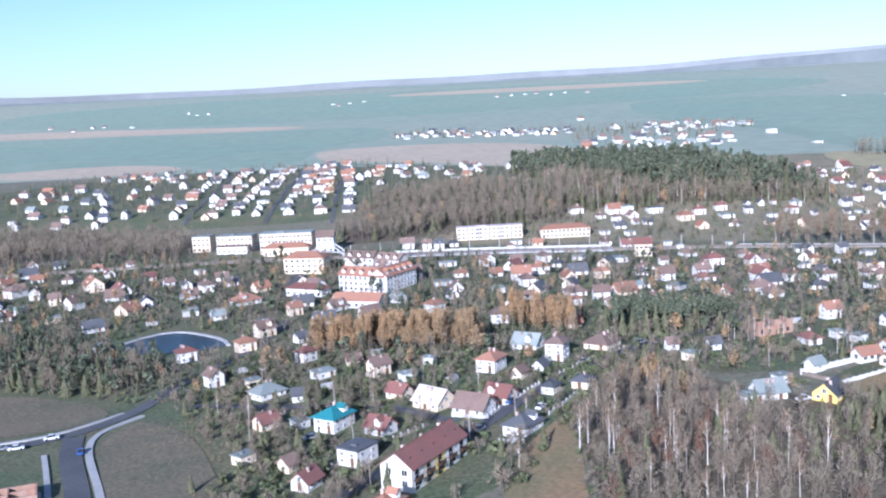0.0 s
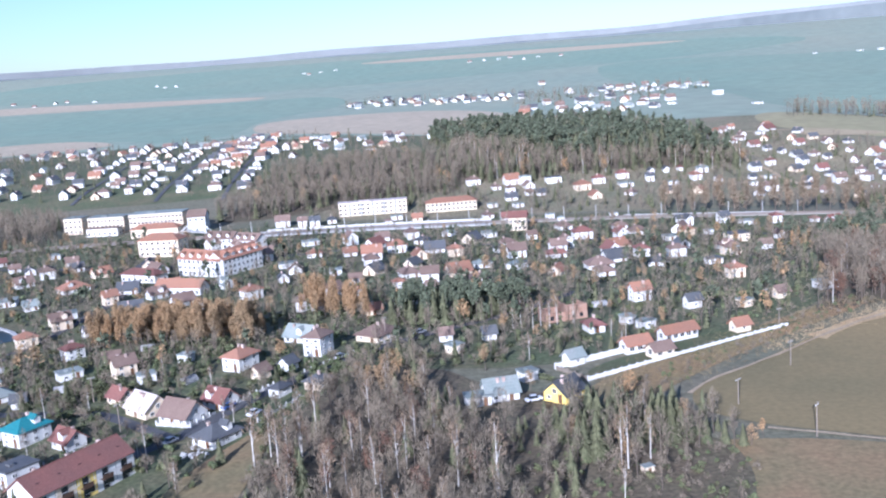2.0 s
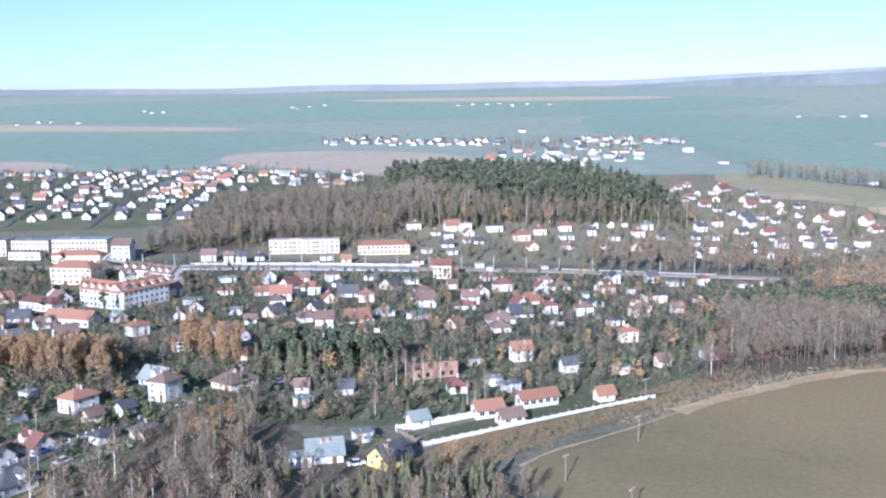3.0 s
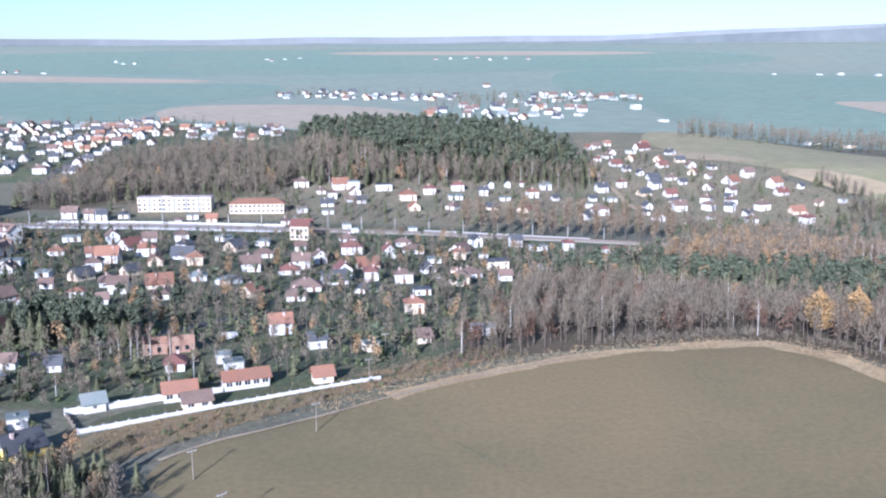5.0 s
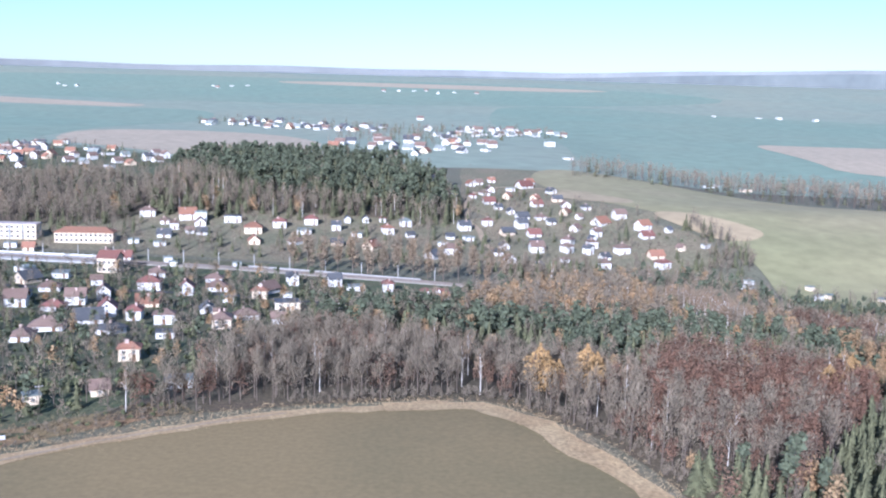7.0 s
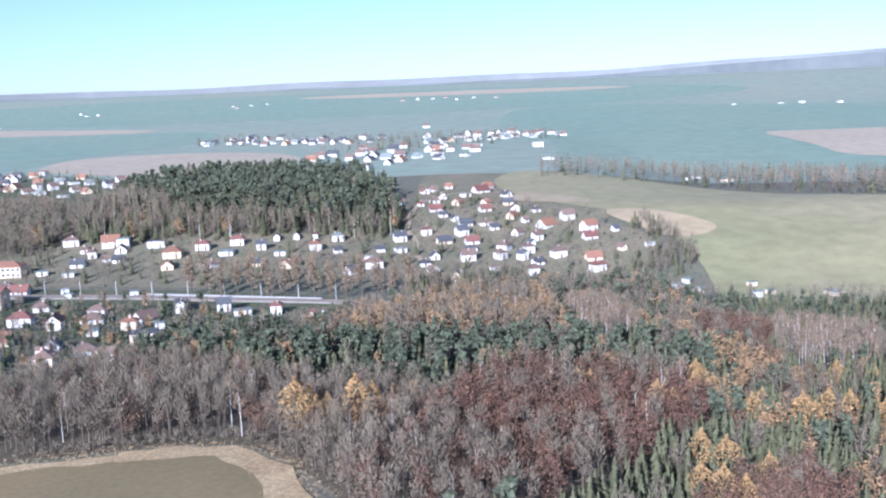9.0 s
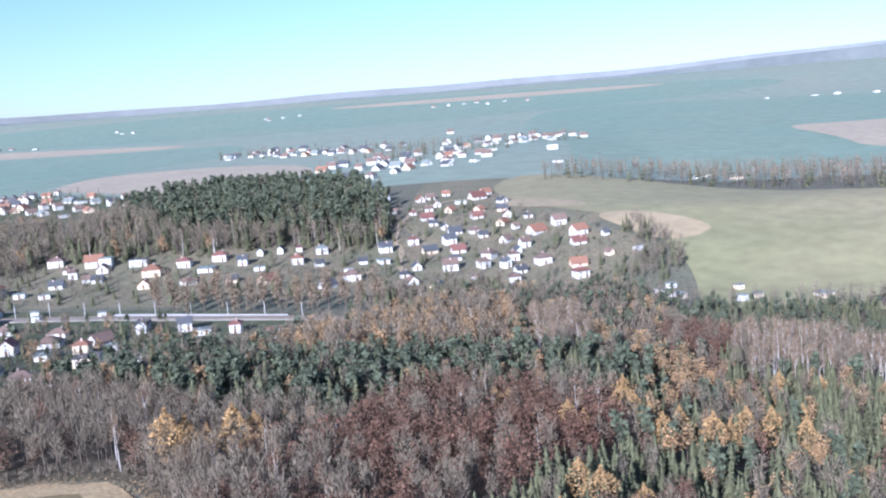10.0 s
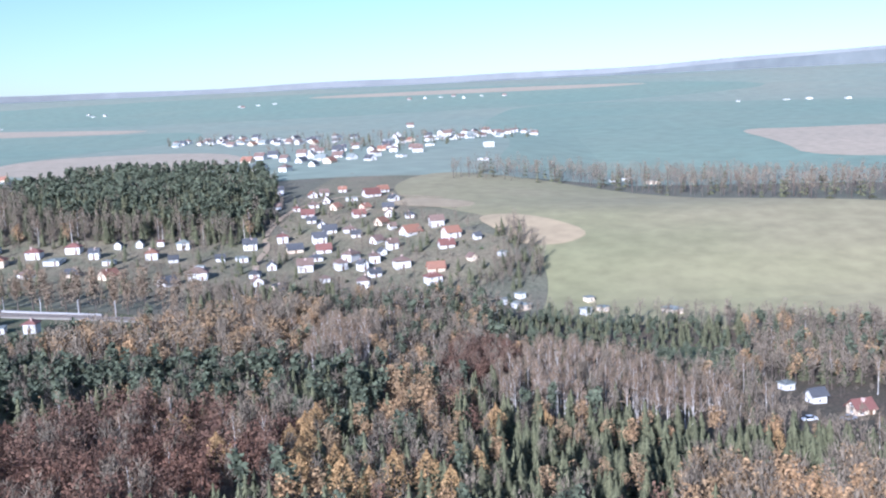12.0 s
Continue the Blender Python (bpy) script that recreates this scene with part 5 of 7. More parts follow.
def merge_houses(groups, name, label):
    """Far houses that cannot be told apart singly, joined into one mesh of kind stuff."""
    verts, faces, slots, mats, gone = [], [], [], [], []
    for ob in [o for o in scene.objects if o.type == "EMPTY" and o.name.split(".")[0] in ("house", "shed") and o.get("group") in groups]:
        for ch in ob.children:
            m = ob.matrix_basis @ ch.matrix_basis
            k = len(verts)
            verts += [m @ v.co for v in ch.data.vertices]
            mat = ch.data.materials[0]
            if mat not in mats:
                mats.append(mat)
            for p in ch.data.polygons:
                faces.append([k + i for i in p.vertices])
                slots.append(mats.index(mat))
            gone.append(ch)
        gone.append(ob)
    me = bpy.data.meshes.new(name)
    me.from_pydata([v[:] for v in verts], [], faces)
    for mat in mats:
        me.materials.append(mat)
    me.polygons.foreach_set("material_index", slots)
    for ob in gone:
        bpy.data.objects.remove(ob)
    return tagged(new(name, me), label, "houses", kind="stuff")


rows_of_houses([((-291.6, 1224.6), (-409.7, 1277.7)), ((-199.2, 854.9), (-218.8, 1254.3)), ((-126, 961.8), (-161, 1316.9)), ((-502.2, 975.5), (-540.9, 1081.9)), ((-291.4, 864.5), (-406.9, 876.8))], 33, 9, "suburb on the far slope", 15, (8, 11))
rows_of_houses([((-100, 1960), (180, 1830)), ((326, 1604.9), (520, 1740)), ((187.5, 1433.1), (395.2, 1418.5)), ((380, 1900), (560, 1850)), ((296.6, 1238.1), (385.3, 1345.8))], 36, 15, "far village on the slope", 16, (11, 15))
merge_houses(("suburb on the far slope", "houses on the hill"), "suburb_houses", "rows of small white houses on the far slope")
merge_houses(("far village by the stubble field", "far village on the slope", "buildings on the far slope", "far village"), "far_village_houses", "small white houses of far villages")

# ---- trees ----
def stalk(a, b, ra, rb, sides=4):
    """A tapered stem between two points: verts and triangles."""
    a, b = np.array(a, float), np.array(b, float)
    d = (b - a) / np.linalg.norm(b - a)
    u = np.cross(d, (1, 0, 0) if abs(d[0]) < 0.9 else (0, 1, 0))
    u /= np.linalg.norm(u)
    w = np.cross(d, u)
    ang = np.arange(sides) * math.tau / sides
    ring = np.cos(ang)[:, None] * u + np.sin(ang)[:, None] * w
    v = np.concatenate([a + ring * ra, b + ring * rb])
    k = np.arange(sides)
    n = (k + 1) % sides
    return v, np.concatenate([np.stack([k, n, n + sides], 1), np.stack([k, n + sides, k + sides], 1)])


def slivers(rng, centres, out, length, width, up=0.3):
    """Thin triangles (twigs, needle sprays) that start at the centres and point outwards."""
    n = len(centres)
    d = out + rng.normal(0, 0.55, (n, 3)) + np.array((0, 0, up))
    d /= np.linalg.norm(d, axis=1)[:, None]
    side = np.cross(d, rng.normal(0, 1, (n, 3)))
    side /= np.linalg.norm(side, axis=1)[:, None]
    ln, wd = length * rng.uniform(0.6, 1.3, n)[:, None], width * rng.uniform(0.6, 1.4, n)[:, None]
    v = np.stack([centres - side * wd / 2, centres + side * wd / 2, centres + d * ln], 1).reshape(-1, 3)
    return v, np.arange(3 * n).reshape(-1, 3)


def flakes(rng, centres, size, droop=0.0):
    """Small leaf clumps: bent quads turned every way, as two triangles each."""
    n = len(centres)
    a = rng.normal(0, 1, (n, 3))
    a[:, 2] = a[:, 2] * 0.6 - droop
    a /= np.linalg.norm(a, axis=1)[:, None]
    b = np.cross(a, rng.normal(0, 1, (n, 3)))
    b /= np.linalg.norm(b, axis=1)[:, None]
    s = size * rng.uniform(0.6, 1.4, n)[:, None]
    v = np.stack([centres - a * s, centres + b * s * 0.6, centres + a * s, centres - b * s * 0.6 + np.cross(a, b) * s * 0.4], 1).reshape(-1, 3)
    i = np.arange(n)[:, None] * 4
    return v, np.concatenate([i + [0, 1, 2], i + [0, 2, 3]])


def crown_points(rng, n, h, low, r, lobes=7, shape=1.0):
    """Points in a lobed, uneven crown between the heights low and h, with their directions from the stem."""
    ang, lz = rng.uniform(0, math.tau, lobes), rng.uniform(0.15, 0.85, lobes)
    lr = r * rng.uniform(0.25, 0.62, lobes) * np.sqrt(1 - (2 * lz - 1) ** 2 * shape * 0.7)
    c = np.stack([np.cos(ang) * lr, np.sin(ang) * lr, low + lz * (h - low)], 1)
    c = np.concatenate([c, [[0, 0, low + 0.82 * (h - low)], [0, 0, low + 0.5 * (h - low)]]])
    pick = rng.integers(0, len(c), n)
    d = rng.normal(0, 1, (n, 3))
    d /= np.linalg.norm(d, axis=1)[:, None]
    p = c[pick] + d * np.array((r * 0.48, r * 0.48, (h - low) * 0.24)) * rng.uniform(0.55, 1.0, n)[:, None]
    p[:, 2] = np.clip(p[:, 2], low * 0.9, h)
    out = p - np.array((0, 0, low + 0.2 * (h - low)))
    return p, out / (np.linalg.norm(out, axis=1)[:, None] + 1e-6), c


def join(parts):
    vs, fs, k = [], [], 0
    for v, f in parts:
        vs.append(v)
        fs.append(f + k)
        k += len(v)
    return np.concatenate(vs), np.concatenate(fs)


def grow(kind, seed, fine=1.0):
    """One tree: (stem verts, stem faces), (crown verts, crown faces)."""
    rng = np.random.default_rng(seed)
    stems = []
    if kind in ("bare", "birch", "shrub", "orchard"):
        h, r, low = {"bare": (12, 2.6, 3.2), "birch": (13, 1.9, 4.5), "shrub": (3.2, 1.6, 0.3), "orchard": (4.5, 2.0, 1.2)}[kind]
        lean = rng.uniform(-0.5, 0.5, 2)
        top = (lean[0], lean[1], h * 0.93)
        mid = (lean[0] * 0.3, lean[1] * 0.3, h * 0.45)
        w = {"bare": 0.17, "birch": 0.19, "shrub": 0.07, "orchard": 0.13}[kind]
        stems += [stalk((0, 0, -0.6), mid, w, w * 0.7), stalk(mid, top, w * 0.7, 0.02)]
        p, out, c = crown_points(rng, int({"bare": 260, "birch": 170, "shrub": 110, "orchard": 140}[kind] * fine), h, low, r)
        for q in c[: 7 if fine > 0.6 else 3]:
            base = np.array((0, 0, max(low * 0.8, q[2] - r * 1.1)))
            stems.append(stalk(base, q, w * 0.42, 0.03, 3))
        ln = {"bare": 1.25, "birch": 1.1, "shrub": 0.8, "orchard": 0.9}[kind]
        return join(stems), slivers(rng, p, out, ln, 0.16 / fine**0.5, 0.1 if kind == "birch" else 0.4)
    if kind in ("spruce", "pine_small"):
        h, r = 10.8, 2.85
        stems.append(stalk((0, 0, -0.6), (0, 0, h * 0.97), 0.17, 0.02, 4))
        v, f = [], []
        tiers = int(13 * fine**0.5)
        for k in range(tiers):
            z = h * (0.10 + 0.88 * k / tiers)
            rr = r * (1 - (z / h) ** 1.25) * rng.uniform(0.85, 1.12) + 0.12
            n = max(5, int((14 - 7 * k / tiers) * fine**0.5))
            off = rng.uniform(0, math.tau)
            for j in range(n):
                a = off + (j + rng.uniform(-0.3, 0.3)) * math.tau / n
                e = rr * rng.uniform(0.6, 1.18)
                da, dr = math.pi / n * 1.05, rng.uniform(-0.42, -0.12) * e - rng.uniform(0.0, 0.45)
                tip = (math.cos(a) * e, math.sin(a) * e, z + dr)
                l1 = (math.cos(a - da) * e * 0.62, math.sin(a - da) * e * 0.62, z + dr * 0.85)
                l2 = (math.cos(a + da) * e * 0.62, math.sin(a + da) * e * 0.62, z + dr * 0.85)
                i = len(v)
                v += [(0, 0, z + 0.75), l1, tip, l2]
                f += [(i, i + 1, i + 2), (i, i + 2, i + 3)]
        return join(stems), (np.array(v), np.array(f))
    if kind == "pine":
        h, r, low = 12.5, 2.0, 6.0
        stems.append(stalk((0, 0, -0.6), (0, 0, h * 0.95), 0.18, 0.04, 4))
        p, out, c = crown_points(rng, int(190 * fine), h, low, r)
        for q in c[:5]:
            stems.append(stalk((0, 0, q[2] - 0.5), q, 0.07, 0.03, 3))
        return join(stems), flakes(rng, p, 0.52 / fine**0.5)
    if kind == "larch":
        h, r = 11.5, 3.1
        stems.append(stalk((0, 0, -0.6), (0, 0, h * 0.97), 0.16, 0.02, 4))
        n = int(900 * fine)
        z = rng.uniform(0.0, 1, n) ** 0.8
        ang = rng.uniform(0, math.tau, n)
        lump = 1 + 0.35 * np.sin(ang * 2 + seed) * np.sin(z * 9 + seed * 2)
        rr = r * (np.sin(np.clip(z * 1.06, 0, 1) * math.pi * 0.9 + 0.28)) * lump * rng.uniform(0.5, 1, n)
        p = np.stack([np.cos(ang) * rr, np.sin(ang) * rr, 2.6 + z * (h - 2.6)], 1)
        return join(stems), flakes(rng, p, 0.24 / fine**0.5, 0.2)
    h, r, low = {"beech": (10.5, 3.1, 1.3), "leafy": (10.5, 2.9, 2.2), "bush": (2.2, 1.5, 0.2), "poplar": (12.0, 2.0, 0.9), "row_larch": (12.5, 2.5, 1.2)}[kind]
    stems += [stalk((0, 0, -0.6), (0, 0, h * 0.8), 0.18, 0.04, 4)]
    p, out, c = crown_points(rng, int({"beech": 330, "leafy": 480, "bush": 110, "poplar": 760, "row_larch": 760}[kind] * fine), h, low, r)
    for q in c[: 6 if fine > 0.6 else 2]:
        stems.append(stalk((0, 0, max(low * 0.6, q[2] - r)), q, 0.07, 0.03, 3))
    crown = flakes(rng, p, {"beech": 0.25, "leafy": 0.27, "bush": 0.3, "poplar": 0.25, "row_larch": 0.26}[kind] / fine**0.5)
    if kind in ("beech", "poplar", "row_larch"):
        p2, out2, _ = crown_points(np.random.default_rng(seed), int(90 * fine), h, low, r)
        crown = join([crown, slivers(rng, p2, out2, 1.2, 0.14, 0.4)])
    return join(stems), crown


LEAF = {"bare": TWIGS, "birch": BIRCH_TWIGS, "shrub": TWIGS, "orchard": TWIGS, "spruce": SPRUCE, "pine": PINE, "larch": LARCH, "beech": BEECH, "leafy": ORANGE_LEAF, "bush": GREEN_LEAF, "poplar": ORANGE_LEAF, "row_larch": BROWN_LEAF}
STEM = {"birch": BIRCH_BARK}
PROTO = {}


def proto(kind, seed, fine):
    if (kind, seed, fine) not in PROTO:
        PROTO[kind, seed, fine] = grow(kind, 100 + seed, fine)
    return PROTO[kind, seed, fine]


def mesh_of(name, v, f, mats, slots=None):
    me = bpy.data.meshes.new(name)
    me.vertices.add(len(v))
    me.vertices.foreach_set("co", np.asarray(v, np.float32).ravel())
    me.loops.add(f.size)
    me.loops.foreach_set("vertex_index", f.astype(np.int32).ravel())
    me.polygons.add(len(f))
    me.polygons.foreach_set("loop_start", np.arange(0, f.size, 3, dtype=np.int32))
    for m in mats:
        me.materials.append(m)
    if slots is not None:
        me.polygons.foreach_set("material_index", slots.astype(np.int32))
    me.update()
    me.validate()
    return me


def inside(x, y, poly):
    c = np.zeros(np.shape(x), bool)
    for (x0, y0), (x1, y1) in zip(poly, poly[1:] + poly[:1]):
        if y0 != y1:
            c ^= ((y0 > y) != (y1 > y)) & (x < (x1 - x0) * (y - y0) / (y1 - y0) + x0)
    return c


def scatter(poly, spacing, seed, clear=0.0):
    """Places in plan units on a shaken grid within an outline; clear keeps them off the houses."""
    rng = np.random.default_rng(seed)
    px, py = [p[0] for p in poly], [p[1] for p in poly]
    x, y = np.meshgrid(np.arange(min(px), max(px), spacing), np.arange(min(py), max(py), spacing))
    x = x.ravel() + rng.uniform(-0.5, 0.5, x.size) * spacing
    y = y.ravel() + rng.uniform(-0.5, 0.5, y.size) * spacing
    keep = inside(x, y, poly)
    if clear:
        for hx, hy, hs in PLACED:
            keep &= (x - hx) ** 2 + (y - hy) ** 2 > (hs * 0.62 + clear) ** 2
            # keep the sunny front of each house open to view
            keep &= ~((abs(x - hx) < hs * 0.5 + clear) & (y < hy) & (y > hy - hs * 0.6 - clear * 2.2))
    return np.stack([x[keep], y[keep]], 1)


def wood(name, kind, places, label, size=(0.8, 1.15), fine=1.0, seed=0, variants=4, category="trees"):
    """Many trees of one kind as one mesh of kind stuff."""
    if not len(places):
        return
    rng = np.random.default_rng(900 + seed)
    vs, fs, ms, k = [], [], [], 0
    z0 = height(places[:, 0] * PLAN, places[:, 1] * PLAN)
    for (x, y), z in zip(places, z0):
        stem, crown = proto(kind, int(rng.integers(variants)), fine)
        a, s, wide = rng.uniform(0, math.tau), rng.uniform(*size), rng.uniform(0.85, 1.15)
        m = np.array(((math.cos(a), -math.sin(a), 0), (math.sin(a), math.cos(a), 0), (0, 0, 1))) * s
        m[:2] *= wide
        for slot, (v, f) in enumerate((stem, crown)):
            vs.append(v @ m.T + (x * PLAN, y * PLAN, z))
            fs.append(f + k)
            ms.append(np.full(len(f), slot))
            k += len(v)
    me = mesh_of(name, np.concatenate(vs), np.concatenate(fs), [STEM.get(kind, BARK), LEAF[kind]], np.concatenate(ms))
    return tagged(new(name, me), label, category, kind="stuff")


TREE_NAMES = {"bare": "bare_tree", "birch": "birch_tree", "shrub": "bare_shrub", "orchard": "fruit_tree", "spruce": "spruce_tree", "pine": "pine_tree", "larch": "larch_tree", "beech": "beech_tree", "leafy": "autumn_tree", "bush": "garden_bush", "poplar": "poplar_tree", "row_larch": "tall_larch"}
TREE_LABELS = {"bare": "leafless grey-brown broadleaf tree", "birch": "leafless birch with a white trunk", "shrub": "low leafless brown garden shrub", "orchard": "leafless spreading fruit tree in a garden", "spruce": "dark green pointed spruce tree", "pine": "blue-green pine with a bare stem", "larch": "golden yellow larch in autumn colour", "beech": "russet-brown beech tree", "leafy": "broadleaf tree with dull orange leaves", "bush": "round dull green garden bush", "poplar": "tall narrow tree with dull orange leaves", "row_larch": "tall narrow brown larch in a row"}
TREE_MESH = {}


def tree(kind, x, y, size, seed, group):
    """A single tree: trunk with limbs, and crown."""
    v = seed % 4
    if (kind, v) not in TREE_MESH:
        (sv, sf), (cv, cf) = proto(kind, v, 1.0)
        TREE_MESH[kind, v] = (mesh_of("trunk", sv, sf, [STEM.get(kind, BARK)]), mesh_of("crown", cv, cf, [LEAF[kind]]))
    ob = empty(TREE_NAMES[kind], pose(x * PLAN, y * PLAN, ground_z(x * PLAN, y * PLAN), 0, 0, seed * 77 % 360) @ Matrix.Diagonal((size, size, size, 1)), TREE_LABELS[kind], "bush" if kind in ("bush", "shrub") else "tree", group)
    for n, me in zip(("trunk", "crown"), TREE_MESH[kind, v]):
        piece(n, me, ob)
    return ob


def mixed(name, places, shares, label, seed, fine=1.0, size=(0.8, 1.15)):
    """Deals places out to several kinds and makes one wood of each."""
    rng = np.random.default_rng(seed)
    pick = rng.choice(len(shares), len(places), p=np.array([s for _, s in shares]) / sum(s for _, s in shares))
    for k, (kind, _) in enumerate(shares):
        wood(name, kind, places[pick == k], f"{label}, {TREE_LABELS[kind]}s", size, fine, seed + k)

# the forest behind the field: bare belt, russet beeches, spruces, birches
LARCHES = [
    (450, 443, 1.0), (451, 425, 0.95), (453, 408, 1.0), (466, 391, 1.1), (476, 400, 1.05), (483, 403, 1.0), (432, 413, 0.95), (436, 411, 0.8), (412, 438, 0.8), (416, 438, 0.75),
    (431, 357, 0.95), (435, 350, 1.0), (426, 336, 0.9), (430, 333, 0.95), (434, 331, 0.85), (449, 434, 1.0), (446, 429, 0.85), (461, 410, 0.9), (455, 399, 0.95), (489, 394, 0.95), (471, 396, 0.85), (443, 345, 0.85),
]
DULL_TREES = [
    (475, 490, 1.15), (478, 467, 1.1), (469, 479, 1.1), (488, 381, 0.95), (456, 535, 1.1), (471, 452, 1.0), (466, 485, 1.15), (469, 498, 1.1), (474, 473, 1.0), (487, 431, 0.95), (449, 458, 0.85), (534, 445, 0.9),
    (453, 548, 1.15), (470, 464, 0.9), (477, 481, 1.0), (481, 444, 0.9), (463, 440, 0.9), (459, 456, 0.85), (349, 397, 0.9), (357, 408, 0.85), (362, 415, 0.8), (300, 470, 0.8), (286, 515, 0.8), (330, 545, 0.95), (341, 549, 1.0), (318, 534, 0.9),
]
CORNER_LARCHES = [(333, 383, 1.2), (336, 388, 1.0), (340, 392, 0.8), (348, 389, 1.15), (352, 394, 0.95)]
FOREST = [(208, 362), (235, 369), (261, 378), (288, 385), (317, 391), (331, 375), (348, 350), (359, 320), (364, 300), (420, 295), (480, 302), (563, 326), (653, 359), (690, 458), (720, 540), (720, 610), (660, 645), (600, 662), (545, 664), (505, 668), (479, 711), (419, 707), (360, 649), (336, 608), (300, 566), (249, 463), (228, 397)]
BEECHES = [(352, 320), (347, 349), (358, 369), (370, 399), (379, 440), (398, 456), (424, 453), (445, 440), (451, 425), (446, 401), (426, 373), (412, 350), (402, 329)]
RUSSET_PATCHES = [[(434, 338), (447, 347), (456, 341), (458, 325), (417, 322)], [(476, 515), (480, 572), (500, 576), (506, 535), (492, 512)]]
PLANTATION = [(388, 296), (390, 322), (400, 336), (420, 361), (440, 386), (454, 383), (462, 345), (456, 299)]
BARE_BELT = [(200, 340), (262, 360), (322, 375), (340, 340), (354, 318), (362, 372), (374, 415), (338, 428), (320, 440), (300, 455), (270, 470), (249, 466), (225, 397)]
PINE_BELT = [(245, 470), (270, 472), (300, 457), (338, 430), (363, 422), (380, 450), (400, 460), (432, 455), (452, 450), (470, 488), (440, 512), (404, 522), (385, 505), (345, 492), (300, 520), (262, 500)]
ORANGE_WOOD = [(318, 560), (345, 592), (372, 640), (400, 655), (420, 640), (421, 552), (392, 530), (376, 518), (345, 520)]
TALL_BIRCHES = [(425, 605), (450, 608), (448, 522), (427, 521)]
BIRCH_STANDS = [(494, 533), (519, 573), (546, 545), (572, 492), (566, 459), (541, 465), (500, 478)]
SPRUCE_WOOD = [(493, 475), (541, 462), (566, 456), (600, 450), (592, 428), (545, 415), (530, 388), (495, 386), (487, 425)]
BROWN_CORNER = [(532, 386), (546, 414), (592, 427), (625, 430), (620, 380), (560, 360)]
YOUNG_TREES = [(490, 612), (520, 580), (548, 552), (576, 556), (602, 584), (606, 640), (590, 664), (545, 666), (500, 668)]
CLEARING = [(574, 588), (594, 580), (598, 600), (582, 620), (570, 612)]
FARM_YARD = [(582, 480), (590, 462), (612, 456), (640, 474), (640, 545), (594, 552), (586, 530)]
spots = scatter(FOREST, 4.7, 11, 4.0)
sx, sy = spots[:, 0], spots[:, 1]
left = ~inside(sx, sy, CLEARING) & ~inside(sx, sy, FARM_YARD)
for x, y, _ in LARCHES + CORNER_LARCHES + DULL_TREES:
    left &= (sx - x) ** 2 + (sy - y) ** 2 > 2.8**2
    left &= ~((abs(sx - x) < 3.0) & (sy < y) & (sy > y - 8))


def claim(*outlines):
    """The forest places still free within the outlines, which are then taken."""
    global left
    mine = np.zeros(len(spots), bool)
    for poly in outlines:
        mine |= inside(sx, sy, poly)
    mine &= left
    left = left & ~mine
    return mine


russet = claim(*RUSSET_PATCHES)
claim(PLANTATION)
beech = claim(BEECHES)
front = beech & (sy < 385) & (sx < 415)
mixed("beech_wood", spots[russet], [("beech", 0.9), ("bare", 0.1)], "russet beech group", 16, size=(0.8, 1.1))
mixed("beech_wood", spots[beech & ~front], [("beech", 0.80), ("bare", 0.14), ("birch", 0.06)], "beech wood", 20, 0.8, size=(0.8, 1.1))
mixed("beech_wood", spots[front], [("beech", 0.42), ("bare", 0.48), ("birch", 0.10)], "front of the beech wood", 24, 0.8, size=(0.7, 1.0))
places = scatter(PLANTATION, 3.7, 37)
places = places[~inside(places[:, 0], places[:, 1], RUSSET_PATCHES[0])]
mixed("spruce_plantation", places, [("spruce", 0.92), ("bare", 0.08)], "dense spruce plantation", 300, 0.7, size=(0.6, 0.85))
mixed("bare_wood", spots[claim(BARE_BELT)], [("bare", 0.84), ("birch", 0.06), ("beech", 0.10)], "woodland edge", 30, 0.85, size=(0.7, 1.0))
mixed("orange_wood", spots[claim(ORANGE_WOOD)], [("leafy", 0.44), ("bare", 0.42), ("spruce", 0.08), ("birch", 0.06)], "rusty wood in the valley", 33, 0.5, size=(0.8, 1.2))
mixed("tall_birches", spots[claim(TALL_BIRCHES)], [("birch", 0.7), ("bare", 0.2), ("spruce", 0.1)], "tall birches", 36, size=(0.85, 1.15))
mixed("pine_belt", spots[claim(PINE_BELT)], [("spruce", 0.46), ("pine", 0.36), ("bare", 0.14), ("leafy", 0.04)], "dark conifer belt", 40, 0.65, size=(0.75, 1.08))
mixed("birch_stand", spots[claim(BIRCH_STANDS)], [("birch", 0.74), ("bare", 0.18), ("spruce", 0.08)], "birch stand", 45, size=(0.75, 1.05))
mixed("brown_wood", spots[claim(BROWN_CORNER)], [("leafy", 0.5), ("bare", 0.35), ("spruce", 0.15)], "brown wood", 48, 0.6, size=(0.8, 1.1))
mixed("spruce_wood", spots[claim(SPRUCE_WOOD)], [("spruce", 0.86), ("leafy", 0.05), ("larch", 0.02), ("bare", 0.07)], "spruce wood", 50, size=(0.62, 1.0))
mixed("young_wood", spots[claim(YOUNG_TREES)], [("spruce", 0.55), ("pine", 0.25), ("bush", 0.2)], "young conifers", 55, 0.7, size=(0.4, 0.62))
deep = left & (sy < 520)
mixed("mixed_forest", spots[deep & (sx < 560)], [("spruce", 0.52), ("pine", 0.12), ("bare", 0.18), ("leafy", 0.12), ("beech", 0.06)], "mixed forest", 60, 0.65, size=(0.65, 1.02))
mixed("mixed_forest", spots[deep & (sx >= 560)], [("bare", 0.6), ("spruce", 0.26), ("birch", 0.14)], "thin wood beside the farm", 65, 0.6, size=(0.6, 0.95))
